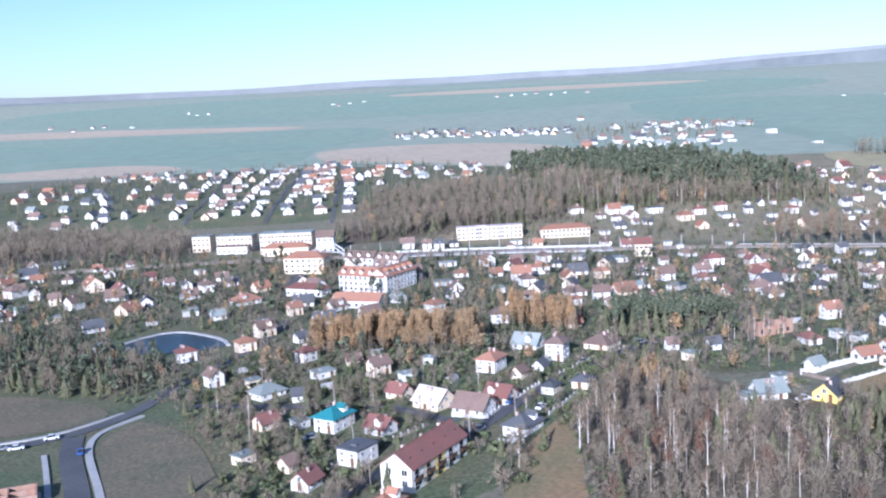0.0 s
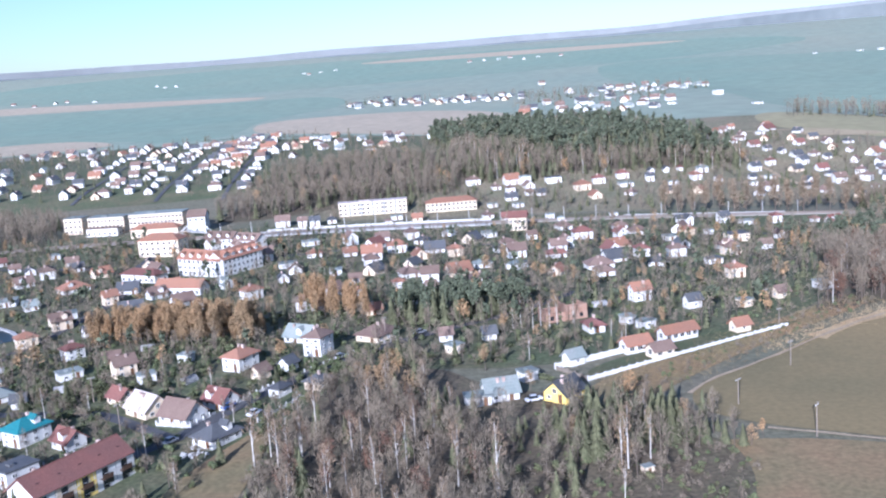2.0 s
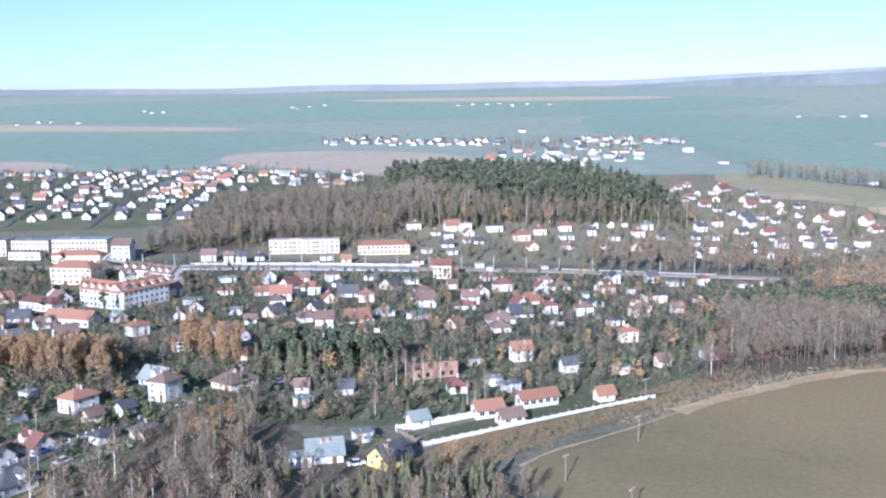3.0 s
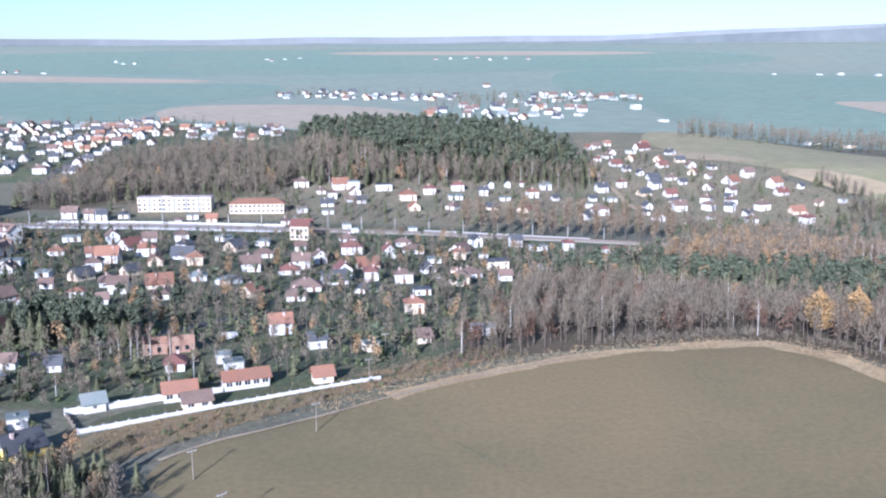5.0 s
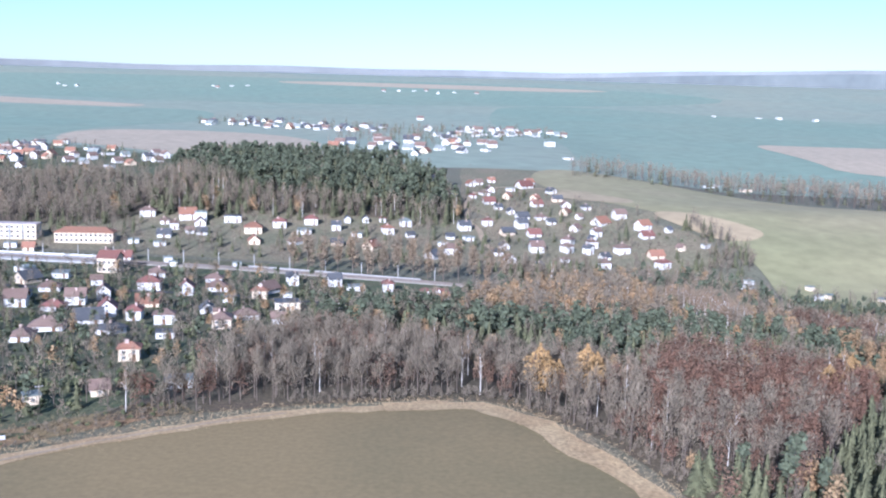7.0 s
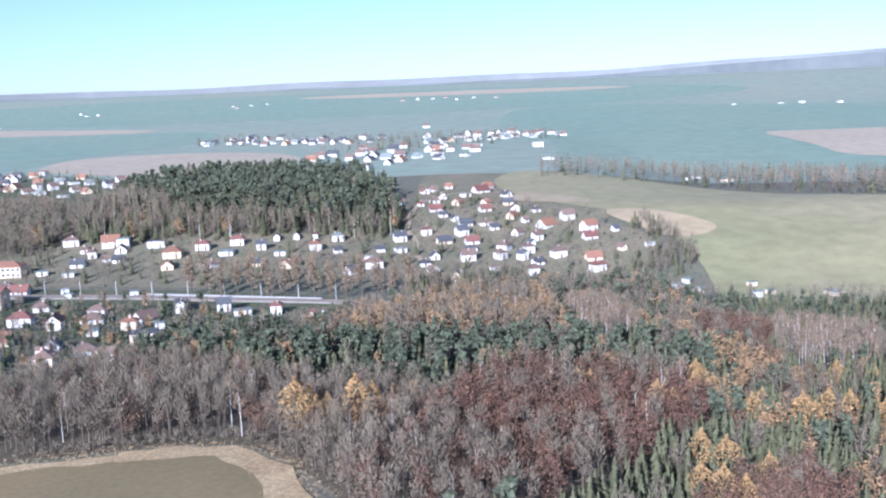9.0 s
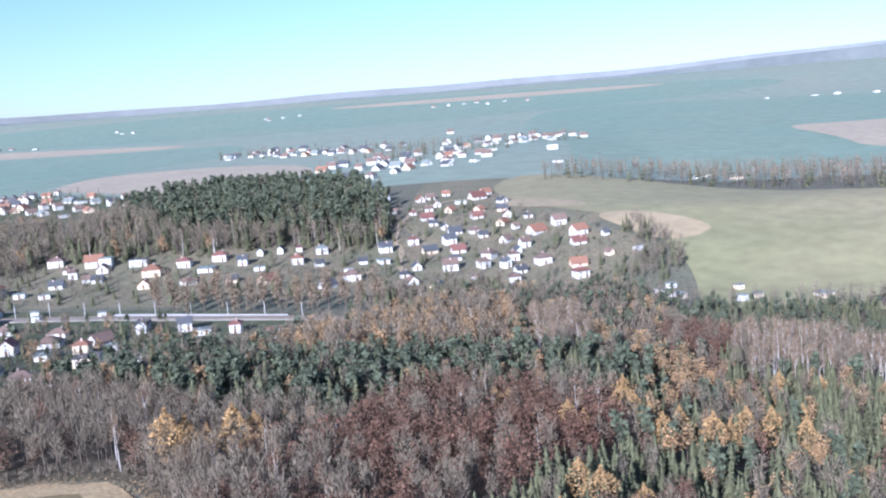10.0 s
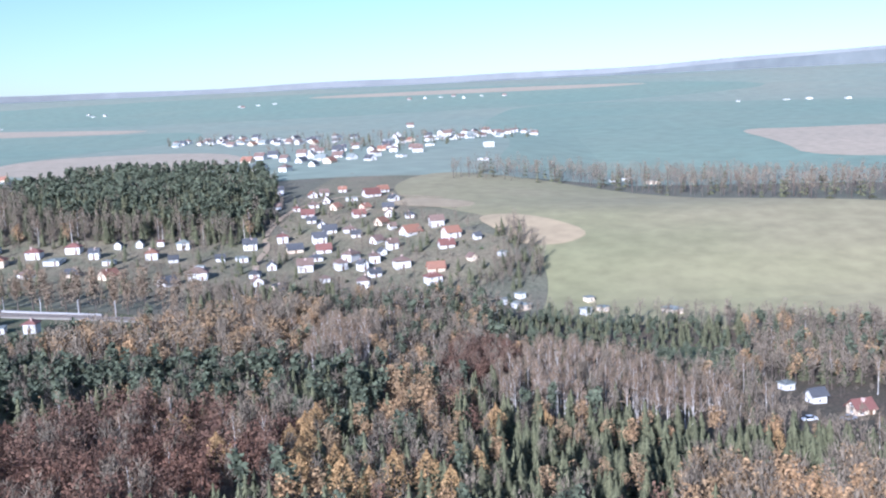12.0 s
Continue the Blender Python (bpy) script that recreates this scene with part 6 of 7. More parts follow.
mixed("valley_wood", spots[left & (sy >= 520)], [("bare", 0.50), ("leafy", 0.10), ("spruce", 0.22), ("pine", 0.12), ("birch", 0.06)], "valley wood", 66, 0.36, (0.6, 0.95))

# golden larches and orange crowns that stand out of the forest
for k, (x, y, s) in enumerate(LARCHES):
    tree("larch", x, y, s * 0.98, k, "golden larches in the forest")
for k, (x, y, s) in enumerate(CORNER_LARCHES):
    tree("larch", x, y, s * 1.1, k, "golden trees at the field corner")
for k, (x, y, s) in enumerate(DULL_TREES):
    tree("leafy", x, y, s, k, "dull orange trees in the forest")

# the birch wood beside the near street
BIRCH_WOOD = [(36, 203.7), (35.9, 278.9), (47.8, 311.2), (59.8, 323.1), (73.9, 319.3), (80, 290.4), (88.1, 273.7), (95.9, 248.9), (98, 221.5), (92, 203.1)]
SPARSE_EDGE = [(86, 271.9), (98, 267.9), (121.9, 269.3), (149.5, 262.1), (151.5, 245.9), (100, 239.7), (90, 255.4)]
spots = np.concatenate([scatter(BIRCH_WOOD, 5.3, 12, 3.0), scatter(SPARSE_EDGE, 8.0, 31, 2.0)])
mixed("birch_wood", spots, [("bare", 0.60), ("birch", 0.14), ("shrub", 0.14), ("spruce", 0.07), ("beech", 0.09)], "birch wood", 70, size=(0.5, 0.9))
for k, (x, y, s) in enumerate([(32.9, 260.6, 1.0), (40, 254.6, 0.95), (36, 266.9, 0.9), (41.9, 258.2, 1.0), (45.9, 280.2, 1.0), (83.1, 240.1, 1.0), (92, 237.1, 1.1), (121.9, 242.2, 1.05), (120.9, 244.9, 0.9), (127.9, 246.7, 0.8), (54, 236.3, 0.9), (71, 252.3, 0.95), (64, 245.2, 0.85), (57.9, 256.5, 0.9)]):
    tree("birch", x, y, s, k, "tall birches at the wood's edge")
for k, (x, y, s) in enumerate([(112.9, 248.6, 0.85), (116, 249.5, 0.95), (118.9, 254, 0.7), (112, 253.1, 0.75), (79.1, 274, 0.9), (77, 276.8, 0.85), (81, 280.3, 0.8), (84.1, 275.7, 0.7), (72, 306.8, 0.8), (65.9, 335.7, 0.7), (69.9, 331.1, 0.75), (88.1, 282.9, 0.6), (127.8, 273.8, 0.6), (131.9, 264.8, 0.65)]):
    tree("spruce", x, y, s, k, "spruces in the birch wood")
for k, (x, y, s) in enumerate([(126.9, 254.8, 0.6), (130.9, 256.6, 0.55), (134.9, 254.9, 0.6), (138.9, 254.9, 0.55), (142.8, 254, 0.55), (146.7, 252.2, 0.5), (150.5, 250.4, 0.45), (128.8, 262, 0.6), (133.8, 263.9, 0.55), (138.9, 262.1, 0.5)]):
    tree("spruce", x, y, s, k, "row of dark spruces beside the field")
for k, (x, y, s) in enumerate([(69.9, 298.8, 0.8), (73.9, 297.8, 0.75), (65.9, 301.7, 0.85), (61.9, 305.4, 0.8), (57.9, 310.8, 0.7), (93, 320.9, 0.75), (54.9, 314.5, 0.7), (121.9, 245.8, 0.75), (152.5, 250.4, 0.5), (156.3, 254.1, 0.45), (104.9, 300.6, 0.5), (61.9, 317.8, 0.75), (65.9, 321.2, 0.8)]):
    tree("leafy", x, y, s * 0.9, k + 2, "rusty trees in the birch wood")

# orange tree groups and the dark pine clump in the village
for k, p in enumerate(scatter([(-63.3, 406.4), (-57.2, 422.9), (-20.1, 417.9), (13.9, 397), (11.9, 382), (-23.9, 394.1)], 3.5, 13)):
    tree("poplar", float(p[0]), float(p[1]), 0.85 + 0.25 * math.sin(k * 2.1), k, "dense group of orange trees")
for k, p in enumerate(scatter([(19.9, 421), (22, 440.2), (49.9, 422.2), (51.8, 403)], 4.8, 14)):
    tree("poplar", float(p[0]), float(p[1]), 0.95 + 0.2 * math.sin(k * 1.7), k + 1, "orange trees beside the pines")
mixed("pine_clump", scatter([(59.9, 387.9), (61.9, 417.6), (83.9, 419.2), (107.8, 406.3), (111.8, 384), (83.9, 380.3)], 4.4, 15, 3.0), [("spruce", 0.45), ("pine", 0.55)], "dark pine clump", 80, size=(0.75, 1.0))

# tall narrow row behind the railway, and woods round it
for k in range(15):
    x = 226 + k * 8.7
    tree("row_larch", x, 670.2 - (x - 226) * 0.105 + 2.0 * math.sin(k * 2.3), 1.5 + 0.14 * math.sin(k * 1.9), k, "row of brown larches above the railway")
mixed("valley_conifers", scatter([(346.6, 637.6), (351.8, 672.8), (395.1, 701.4), (419, 707), (385, 660.6), (359.8, 637.4)], 4.6, 16, 3.0), [("spruce", 0.65), ("bare", 0.35)], "conifers in the valley", 90)
HILL_WOOD = [(100, 815), (92, 900), (83, 983), (68, 1050), (80, 1163), (173, 1164), (273, 1105), (316, 985), (330, 900), (336, 850), (322, 826), (250, 822), (177, 812)]
HILL_FRONT = [(60, 815), (85, 960), (130, 930), (164, 868), (200, 846), (260, 845), (330, 850), (340, 815), (250, 800), (100, 795)]
spots = scatter(HILL_WOOD, 6.4, 17, 4.5)
front = inside(spots[:, 0], spots[:, 1], HILL_FRONT)
mixed("hill_wood", spots[front], [("bare", 0.54), ("spruce", 0.34), ("birch", 0.10), ("leafy", 0.02)], "hill wood", 100, 0.55, (0.95, 1.3))
mixed("hill_conifers", spots[~front], [("spruce", 0.60), ("pine", 0.36), ("bare", 0.04)], "conifer wood on the rise", 110, 0.32, (0.95, 1.35))
spots = scatter([(-91.3, 745.1), (-38.4, 744.8), (0, 775.2), (94.7, 776.6), (127.6, 826.7), (111.1, 887.1), (4.8, 956.4), (-67.1, 901)], 6.6, 18, 5.0)
mixed("grey_wood", spots, [("bare", 0.78), ("leafy", 0.02), ("spruce", 0.20)], "grey leafless wood", 120, 0.36, (0.9, 1.25))
spots = scatter([(-402.1, 708.5), (-191.4, 684.2), (-188.2, 739.4), (-207.9, 773.5), (-291, 805.2), (-448, 827.8)], 6.6, 19, 5.0)
mixed("grey_wood", spots, [("bare", 0.92), ("spruce", 0.08)], "grey leafless wood by the school", 130, 0.36, (0.9, 1.25))
spots = scatter([(486, 658.5), (499.5, 669.9), (606.3, 665.4), (742.1, 639.3), (1043, 592.8), (1033.9, 550.4), (760.1, 486.2), (619.6, 653.2), (545.9, 655.1)], 6.5, 20, 3.0)
mixed("field_hedge", spots, [("bare", 0.7), ("shrub", 0.3)], "leafless wood along the pasture", 140, 0.3, (0.6, 0.95))
spots = scatter([(479, 721.5), (499.8, 718.6), (524.5, 733.7), (521.4, 779.5), (505.9, 842.9), (490.5, 827.1), (500.1, 764.2)], 6.0, 21, 4.0)
mixed("field_hedge", spots, [("bare", 0.75), ("spruce", 0.25)], "trees along the pasture", 150, 0.55, (0.6, 0.9))
spots = scatter([(441.8, 1076.2), (480.8, 1146.1), (613.3, 1197.4), (783.6, 1085.4), (1288.5, 762.4), (1565.3, 732.2), (1645.1, 704.4), (1312.3, 728), (712, 878.4), (562.1, 1056)], 11, 22, 3.0)
mixed("far_hedge", spots, [("bare", 0.85), ("spruce", 0.15)], "dark belt of trees on the slope", 160, 0.12, (0.9, 1.3))

# gardens
QUARTERS = [[(-320.1, 320.1), (-103.3, 341.1), (-60.3, 216.1), (14, 237.9), (33.9, 285.4), (59.8, 331.2), (119.8, 321.5), (200.2, 359), (224.5, 392), (244.3, 453.7), (300.3, 565.8), (240.1, 644.5), (-58, 666.4), (-316, 708.5), (-341.3, 517.2)]]
spots = scatter(QUARTERS[0], 6.4, 23, 2.6)
keep = ~inside(spots[:, 0], spots[:, 1], [(-63.2, 402.9), (-61.4, 427.9), (13.9, 402.1), (51.9, 424.2), (111.8, 417.1), (111.8, 377.5), (51.8, 398.1), (13.8, 376.8)])
keep &= ~inside(spots[:, 0], spots[:, 1], [(-186.1, 382.8), (-211.5, 317.3), (-103, 308.9), (-60.4, 231.5), (-58.5, 264.3), (-85.8, 306.3), (-103.3, 341.1), (-142.2, 363.3)])
keep &= ~inside(spots[:, 0], spots[:, 1], [(-167.2, 459.9), (-137, 484.3), (-99.2, 454.6), (-99.8, 410.5), (-136.7, 405)])
keep &= ~inside(spots[:, 0], spots[:, 1], [(115.8, 305.9), (142.7, 333.5), (200.2, 356.2), (207.8, 346.9), (125.7, 300.3)])
spots = spots[keep]
rng = np.random.default_rng(77)
roll = rng.random(len(spots))
near = (spots[:, 1] < 345) & (spots[:, 0] > -100)
count = 0
for p, r in zip(spots[near], roll[near]):
    kind = "orchard" if r < 0.22 else "bush" if r < 0.50 else "bare" if r < 0.72 else "spruce" if r < 0.82 else "shrub" if r < 0.93 else "birch"
    tree(kind, float(p[0]), float(p[1]), {"bare": 0.55, "spruce": 0.5, "birch": 0.6}.get(kind, 1.0) * (0.75 + 0.5 * ((r * 1000) % 1)), count, "garden trees and bushes")
    count += 1
far = spots[~near]
mixed("garden_trees", far, [("orchard", 0.18), ("bare", 0.44), ("bush", 0.12), ("spruce", 0.09), ("pine", 0.10), ("leafy", 0.07)], "village garden trees", 170, 0.25, (0.42, 0.8))
spots = scatter(QUARTERS[0], 6.4, 24, 2.4)
spots = spots[~inside(spots[:, 0], spots[:, 1], [(-186.1, 382.8), (-211.5, 317.3), (-103, 308.9), (-60.4, 231.5), (-58.5, 264.3), (-85.8, 306.3), (-103.3, 341.1), (-142.2, 363.3)])]
spots = spots[~inside(spots[:, 0], spots[:, 1], [(-167.2, 459.9), (-137, 484.3), (-99.2, 454.6), (-99.8, 410.5), (-136.7, 405)])]
spots = spots[~inside(spots[:, 0], spots[:, 1], [(115.8, 305.9), (142.7, 333.5), (200.2, 356.2), (207.8, 346.9), (125.7, 300.3)])]
mixed("garden_shrubs", spots, [("bush", 0.7), ("shrub", 0.3)], "low garden growth", 180, 0.2, (0.4, 0.95))
spots = scatter([(-19.2, 719.8), (129.8, 701.4), (350, 691.4), (419.3, 713.2), (489.7, 731.3), (505, 764.3), (480.8, 837.7), (347.9, 987.8), (329.2, 886), (329.6, 843), (109.6, 816.8), (-9.6, 770.2)], 9.0, 25, 4.0)
mixed("slope_garden_trees", spots, [("orchard", 0.3), ("bare", 0.35), ("bush", 0.15), ("spruce", 0.2)], "garden trees on the slope", 190, 0.5, (0.5, 0.85))
spots = scatter([(-175.2, 373.8), (-123.4, 357.6), (-117.1, 397.4), (-128, 411.3), (-157.9, 431.6), (-186.2, 462.5), (-211.5, 433.7)], 5.6, 26, 3.0)
mixed("pond_wood", spots, [("bare", 0.36), ("spruce", 0.28), ("pine", 0.28), ("orchard", 0.08)], "trees below the pond", 200, 0.8, (0.55, 0.9))
spots = scatter([(139.9, 289.4), (158.9, 305.8), (196.4, 335.9), (205.9, 346.9), (237.5, 369.2), (227.6, 382.4), (204, 359.9), (158.9, 322.2), (127.8, 296.7)], 3.6, 27, 2.0)
mixed("roadside_shrubs", spots, [("shrub", 0.7), ("bush", 0.3)], "brown shrubs between wall and field", 210, 0.5, (0.25, 0.6))
spots = scatter([(-329.6, 668.9), (-333.6, 566.1), (-248.9, 497.9), (-199.1, 461.1), (-257, 364.1), (-448.1, 320.1), (-478.5, 598.1)], 9, 28, 4.0)
mixed("outer_garden_trees", spots, [("orchard", 0.3), ("bare", 0.4), ("spruce", 0.2), ("bush", 0.1)], "garden trees at the village edge", 220, 0.4, (0.5, 0.9))
spots = scatter([(-455.8, 872.7), (-97.1, 844.6), (-57.5, 987.2), (99, 1005.8), (-77.4, 1287.5), (-273.1, 1287.5), (-447.8, 1246), (-540.6, 1023.2)], 17, 29, 5.0)
mixed("suburb_trees", spots, [("orchard", 0.2), ("bare", 0.45), ("spruce", 0.35)], "garden trees in the suburb", 230, 0.25, (0.6, 1.0))
spots = scatter([(-100, 1880), (240, 1740), (168.4, 1365.6), (325.2, 1320), (570, 1780), (240, 1900), (-60, 2060)], 26, 30, 6.0)
mixed("village_trees", spots, [("bare", 0.7), ("spruce", 0.3)], "trees in the far village", 240, 0.2, (0.8, 1.2))
spots = scatter([(573.2, 537.9), (668.5, 518.8), (801.9, 457.5), (1033.9, 550.4), (766.4, 639.3), (619.6, 653.2), (612.5, 621.2), (591.3, 595.1)], 6.5, 32, 3.0)
mixed("scrub", spots, [("bare", 0.55), ("shrub", 0.35), ("spruce", 0.10)], "grey scrub beyond the farm", 250, 0.22, (0.5, 0.85))
spots = scatter([(563.8, 477.1), (586.1, 467.4), (627.9, 464.5), (632.1, 486.2), (587.3, 490.2)], 4.0, 33, 2.0)
mixed("farm_shrubs", spots, [("shrub", 0.6), ("bush", 0.4)], "low shrubs in the farm garden", 260, 0.5, (0.3, 0.6))
for k, (x, y, s) in enumerate([(111.8, 367, 0.7), (114.8, 369.1, 0.75), (117.7, 366.9, 0.7), (120.7, 369.9, 0.75), (107.8, 371.2, 0.7), (104.9, 369.2, 0.65), (126.7, 370.8, 0.6), (583, 532.1, 0.9), (587, 536.1, 0.85), (628.2, 530.6, 0.9)]):
    tree("birch", x, y, s, k, "birches beside the roofless house" if y < 400 else "birches behind the farm")


# ---- dry grass standing along the field ----
def tufts(name, line, width, gap, seed, mat, label, tall=0.38):
    """Upright blades in uneven clumps along a line of the plan."""
    rng = np.random.default_rng(seed)
    pts = resample([(PLAN * x, PLAN * y) for x, y in line], 1.0)
    c = []
    for a, b in zip(pts, pts[1:]):
        d = (b - a).normalized()
        for _ in range(int(width / gap)):
            q = a.lerp(b, float(rng.random())) + Vector((-d.y, d.x)) * float(rng.normal(0.5, 0.5)) * width
            c.append((q.x, q.y, ground_z(q.x, q.y) + 0.2))
    c = np.repeat(np.array(c), 4, axis=0) + rng.normal(0, 0.25, (len(c) * 4, 3)) * np.array((1, 1, 0))
    v, f = slivers(rng, c, np.tile((0.0, 0.0, 1.6), (len(c), 1)), tall, 0.09, 0.6)
    return tagged(new(name, mesh_of(name, v, f, [mat])), label, "grass", kind="stuff")


tufts("tall_grass", FIELD_EDGE[7:13], 5.0, 0.5, 1, DRY_GRASS, "tall dry straw grass along the field")
tufts("tall_grass", FIELD_EDGE[12:17], 6.0, 0.5, 2, DRY_GRASS, "tall dry straw grass below the wood")
tufts("rough_weeds", [(131.8, 289.4), (158.9, 309.5), (190.7, 334.1), (214.6, 354.2), (235.4, 369.1)], 10.0, 0.55, 3, BROWN_EARTH, "rough brown weeds between wall and field", 0.6)
tufts("rough_weeds", [(-158.1, 335.3), (-180.6, 355.9), (-202.4, 351.5)], 22.0, 1.2, 4, BROWN_EARTH, "dry weeds on the building plot", 0.45)
tufts("rough_weeds", [(-98.7, 316.8), (-85.7, 290.8), (-75.1, 265.8), (-70.7, 242.5)], 22.0, 1.2, 5, BROWN_EARTH, "dry weeds on the grass plot", 0.45)
spots = scatter([(261.3, 376.9), (317.3, 388.7), (332.3, 374.3), (349.3, 348.5), (360.5, 313.6), (366.2, 315.5), (355, 350.6), (336.2, 381), (319.2, 396.5), (261.3, 383.7)], 2.6, 34, 0.5)
mixed("edge_shrubs", spots, [("shrub", 1.0)], "brown shrubs at the forest edge", 270, 0.5, (0.35, 0.8))
spots = scatter([(92.1, 262.6), (103.9, 280.6), (123.8, 282.1), (149.5, 271.2), (155.4, 255), (119.8, 249.4), (98, 251.6)], 4.0, 35, 2.0)
mixed("spruce_thicket", spots, [("spruce", 0.35), ("bush", 0.45), ("shrub", 0.20)], "dark thicket beside the field", 280, 0.7, (0.3, 0.55))
spots = scatter([(-70.7, 242.5), (-40.1, 228.5), (-21.9, 261.2), (-11.8, 296.1), (-29.6, 318.2), (-103.4, 343.2), (-99.6, 394.3), (-30, 395.7), (59.8, 378.5), (69.9, 345.1), (35.8, 315.2), (-3.9, 341.4), (-60.5, 302.4)], 4.4, 36, 1.6)
mixed("garden_bushes", spots, [("bush", 0.86), ("shrub", 0.14)], "dense low bushes between the houses", 290, 0.6, (0.45, 1.0))

# the thin wood and brush beside the yellow house
spots = scatter([(103.9, 260.5), (111.9, 282.2), (125.9, 283.9), (139.9, 274.8), (141.8, 260.3), (117.9, 254.9)], 4.2, 41, 2.0)
mixed("dark_thicket", spots, [("spruce", 0.62), ("bare", 0.28), ("leafy", 0.10)], "dark trees below the white wall", 310, 0.9, (0.5, 0.8))
spots = scatter([(95.9, 244.3), (112, 255), (147.6, 254.9), (149.7, 235), (141.9, 215), (96, 203.1)], 3.1, 42, 1.0)
mixed("brush", spots, [("shrub", 0.6), ("bush", 0.4)], "low brown brush under the thin trees", 320, 0.6, (0.3, 0.8))
spots = scatter([(102, 244.2), (116, 251.3), (147.6, 251.3), (145.8, 233.2), (104, 222.3)], 8.5, 43, 2.0)
mixed("thin_wood", spots, [("bare", 0.55), ("birch", 0.3), ("spruce", 0.15)], "thin trees in the brush", 330, 0.8, (0.45, 0.75))
spots = scatter([(28, 203.8), (31, 237.2), (32.9, 289.1), (38.9, 292.3), (38, 203.7)], 2.6, 44, 0.5)
mixed("wood_edge_brush", spots, [("shrub", 0.75), ("bush", 0.25)], "brown brush at the edge of the birch wood", 340, 0.6, (0.3, 0.75))


# ---- small things in the gardens ----
hut = empty("field_hut", pose(125.9 * PLAN, 240.4 * PLAN, ground_z(125.9 * PLAN, 240.4 * PLAN), 0, 0, 20), "tiny cream hut standing in the dry meadow", "hut")
part("wall", box(-1.0, -0.8, -0.4, 1.0, 0.8, 1.3), WALLS["C"], hut)
part("roof", box(-1.15, -0.95, 1.303, 1.15, 0.95, 1.42), ROOFS["g"], hut)
part("door", box(-0.3, -0.85, 0.05, 0.3, -0.803, 1.1), DOOR_PAINT, hut)
SHEDS = [(-29.8, 303.7, 20), (-50.2, 300.9, 40), (-11.7, 324.5, 60), (1.9, 314.2, 60), (21.8, 332.6, 55), (-17.6, 341.7, 30), (-55.1, 330.4, 10), (-76.3, 357.9, 35), (-39.8, 374.2, 20), (-9.7, 362.2, 70), (29.8, 338.5, 60), (-62.6, 272.8, 50), (-48.2, 263.3, 55), (104.9, 309.7, 25), (163.7, 381.6, 15), (188.8, 375.6, 30), (204.9, 384.7, 20), (149.4, 356.3, 20), (95.9, 356.9, 10), (83.9, 343.2, 40)]
for k, (x, y, t) in enumerate(SHEDS):
    if all((x - a) ** 2 + (y - b) ** 2 > (5 + s * 0.5) ** 2 for a, b, s in PLACED):
        house(x, y, 5.2 + (k % 3) * 0.5, t, ("GnC1", "FgW1", "GdW1", "FgC1")[k % 4], "garden sheds", 1, k)


def greenhouse(x, y, turn):
    x, y = PLAN * x, PLAN * y
    ob = empty("greenhouse", pose(x, y, ground_z(x, y) + 0.1, 0, 0, turn), "small pale garden greenhouse with a rounded roof", "greenhouse", "greenhouses")
    bm, n = bmesh.new(), 8
    rings = [[bm.verts.new((u, 1.3 * math.cos(math.pi * k / n), 1.7 * math.sin(math.pi * k / n))) for k in range(n + 1)] for u in (-2.2, 2.2)]
    for k in range(n):
        bm.faces.new((rings[0][k], rings[0][k + 1], rings[1][k + 1], rings[1][k]))
    for r in rings:
        bm.faces.new(r)
    part("cover", bm, PAVING, ob)
    for u in (-2.2, -0.73, 0.73, 2.2):
        bm = bmesh.new()
        pts = [(u, 1.33 * math.cos(math.pi * k / n), 1.73 * math.sin(math.pi * k / n)) for k in range(n + 1)]
        for a, b in zip(pts, pts[1:]):
            rod(bm, a, b, 0.04, 0.04, 4)
        part("hoop", bm, GUTTER, ob)


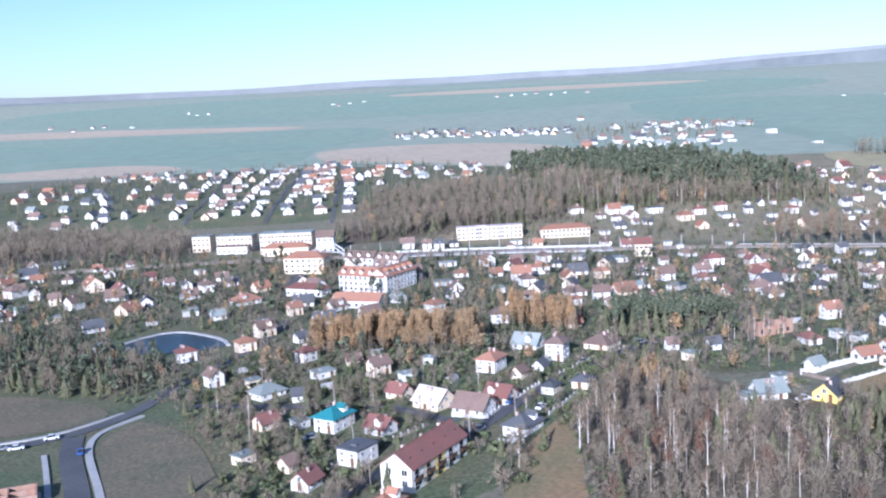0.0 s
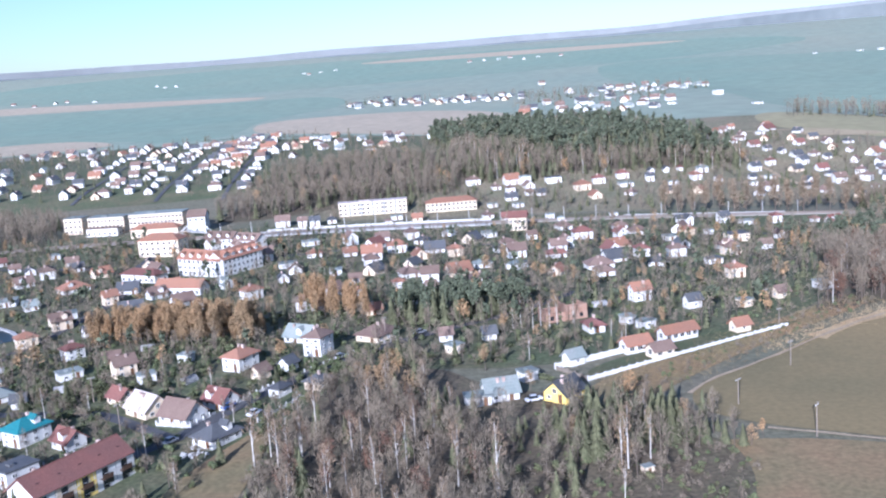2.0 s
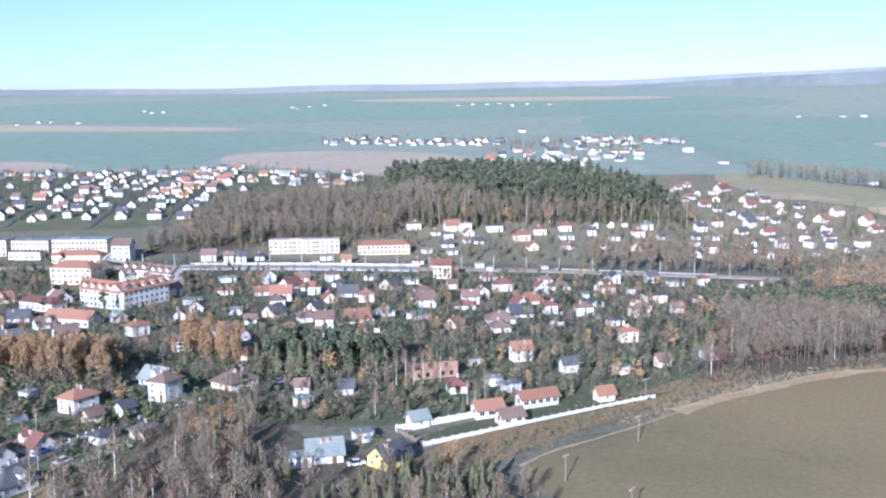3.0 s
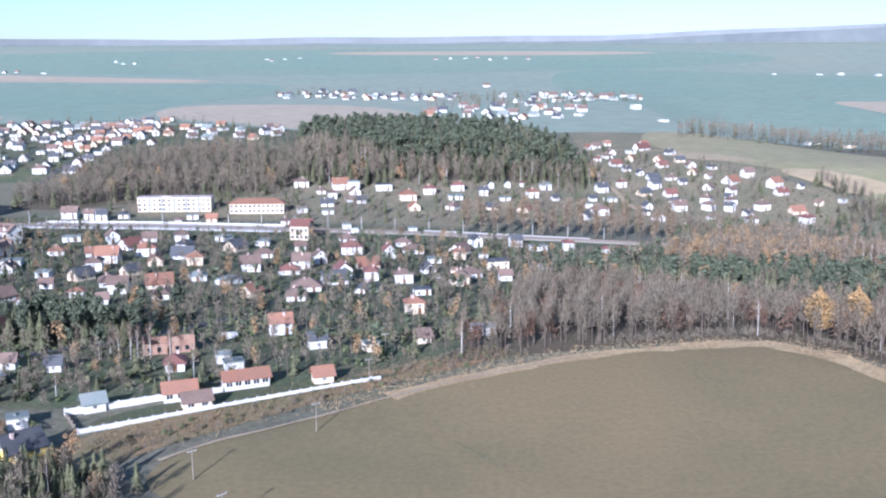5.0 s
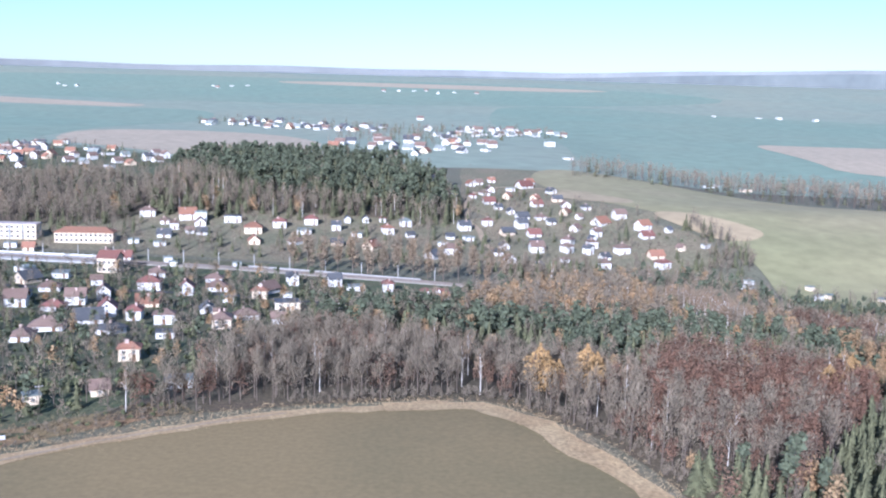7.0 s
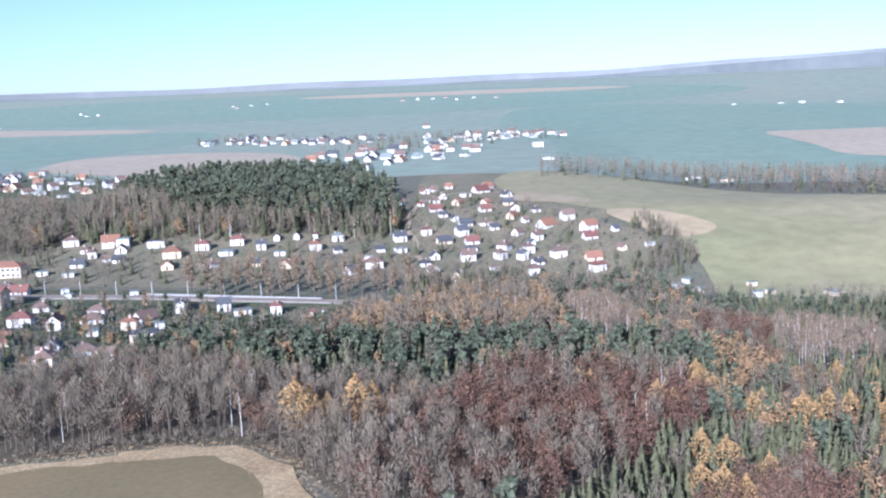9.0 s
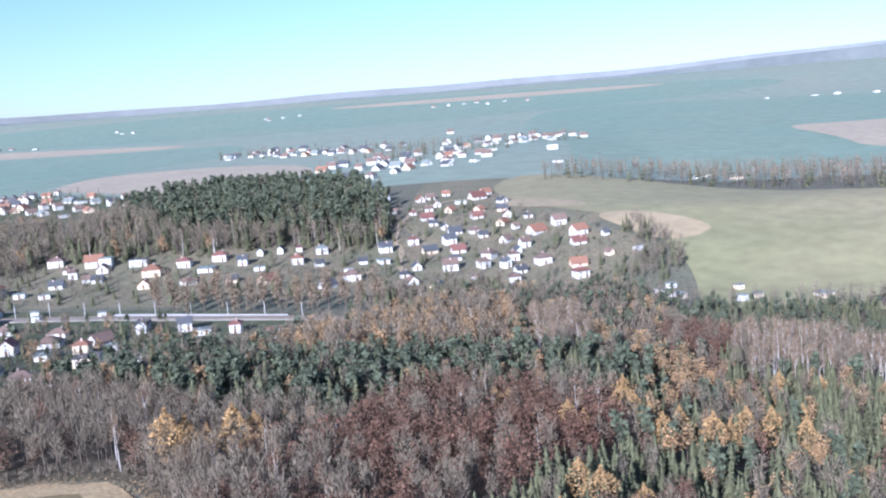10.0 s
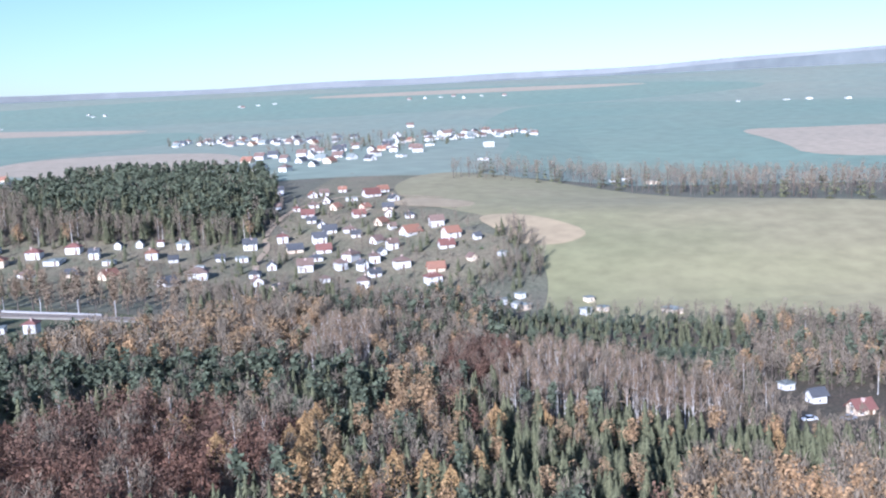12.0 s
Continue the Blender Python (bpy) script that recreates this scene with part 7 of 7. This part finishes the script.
for x, y, t in ((-45.7, 341.9, 20), (-86.4, 382.6, 40), (-1.9, 334.8, 60), (-31.9, 391.2, 10), (139.7, 395.6, 15), (-154.3, 493.7, 30), (69.9, 433.3, 10)):
    greenhouse(x, y, t)

# heap of pale stones at the bend of the street
rnd = random.Random(9)
for k in range(26):
    x, y = PLAN * (14 + rnd.gauss(0, 1.8)), PLAN * (272.9 + rnd.gauss(0, 1.5))
    bm = bmesh.new()
    bmesh.ops.create_icosphere(bm, subdivisions=1, radius=rnd.uniform(0.25, 0.6))
    for v in bm.verts:
        v.co *= rnd.uniform(0.75, 1.2)
    ob = part("stone", bm, CONCRETE, None, "pale rough stone lying on a heap", pose(x, y, ground_z(x, y) + 0.3, rnd.uniform(0, 360), 0, rnd.uniform(0, 360)))
    tagged(ob, category="stone", group="heap of stones")

# clipped hedges along plots
HEDGES = [[(-35.7, 313.7), (-11.8, 319.2), (-3.9, 321.7)], [(1.9, 324.6), (11.9, 330.7), (21.8, 342.6)], [(-58.2, 351), (-39.6, 338.6), (-25.5, 333.9)], [(-52.2, 297.4), (-39.8, 310.6)], [(39.8, 325.5), (49.7, 337.8)], [(-95.4, 406.5), (-76, 407), (-58.9, 398.4)], [(-50.3, 257.5), (-60.6, 284.7)], [(103.9, 313.4), (111.8, 305.9)], [(149.4, 386.6), (170.4, 393.4), (196.4, 394.8)], [(-30.3, 424.3), (-10, 429.6), (10, 422.3)]]
for k, line in enumerate(HEDGES):
    rng = np.random.default_rng(40 + k)
    pts = np.array([tuple(p) for p in resample([(PLAN * x, PLAN * y) for x, y in line], 0.5)])
    c = np.repeat(pts, 14, axis=0)
    z = height(c[:, 0], c[:, 1])
    c = np.stack([c[:, 0] + rng.normal(0, 0.35, len(c)), c[:, 1] + rng.normal(0, 0.35, len(c)), z + rng.uniform(0.1, 1.4, len(c))], 1)
    v, f = flakes(rng, c, 0.28)
    tagged(new("hedge", mesh_of("hedge", v, f, [GREEN_LEAF])), "dull green garden hedge along a plot", "hedge", "garden hedges")
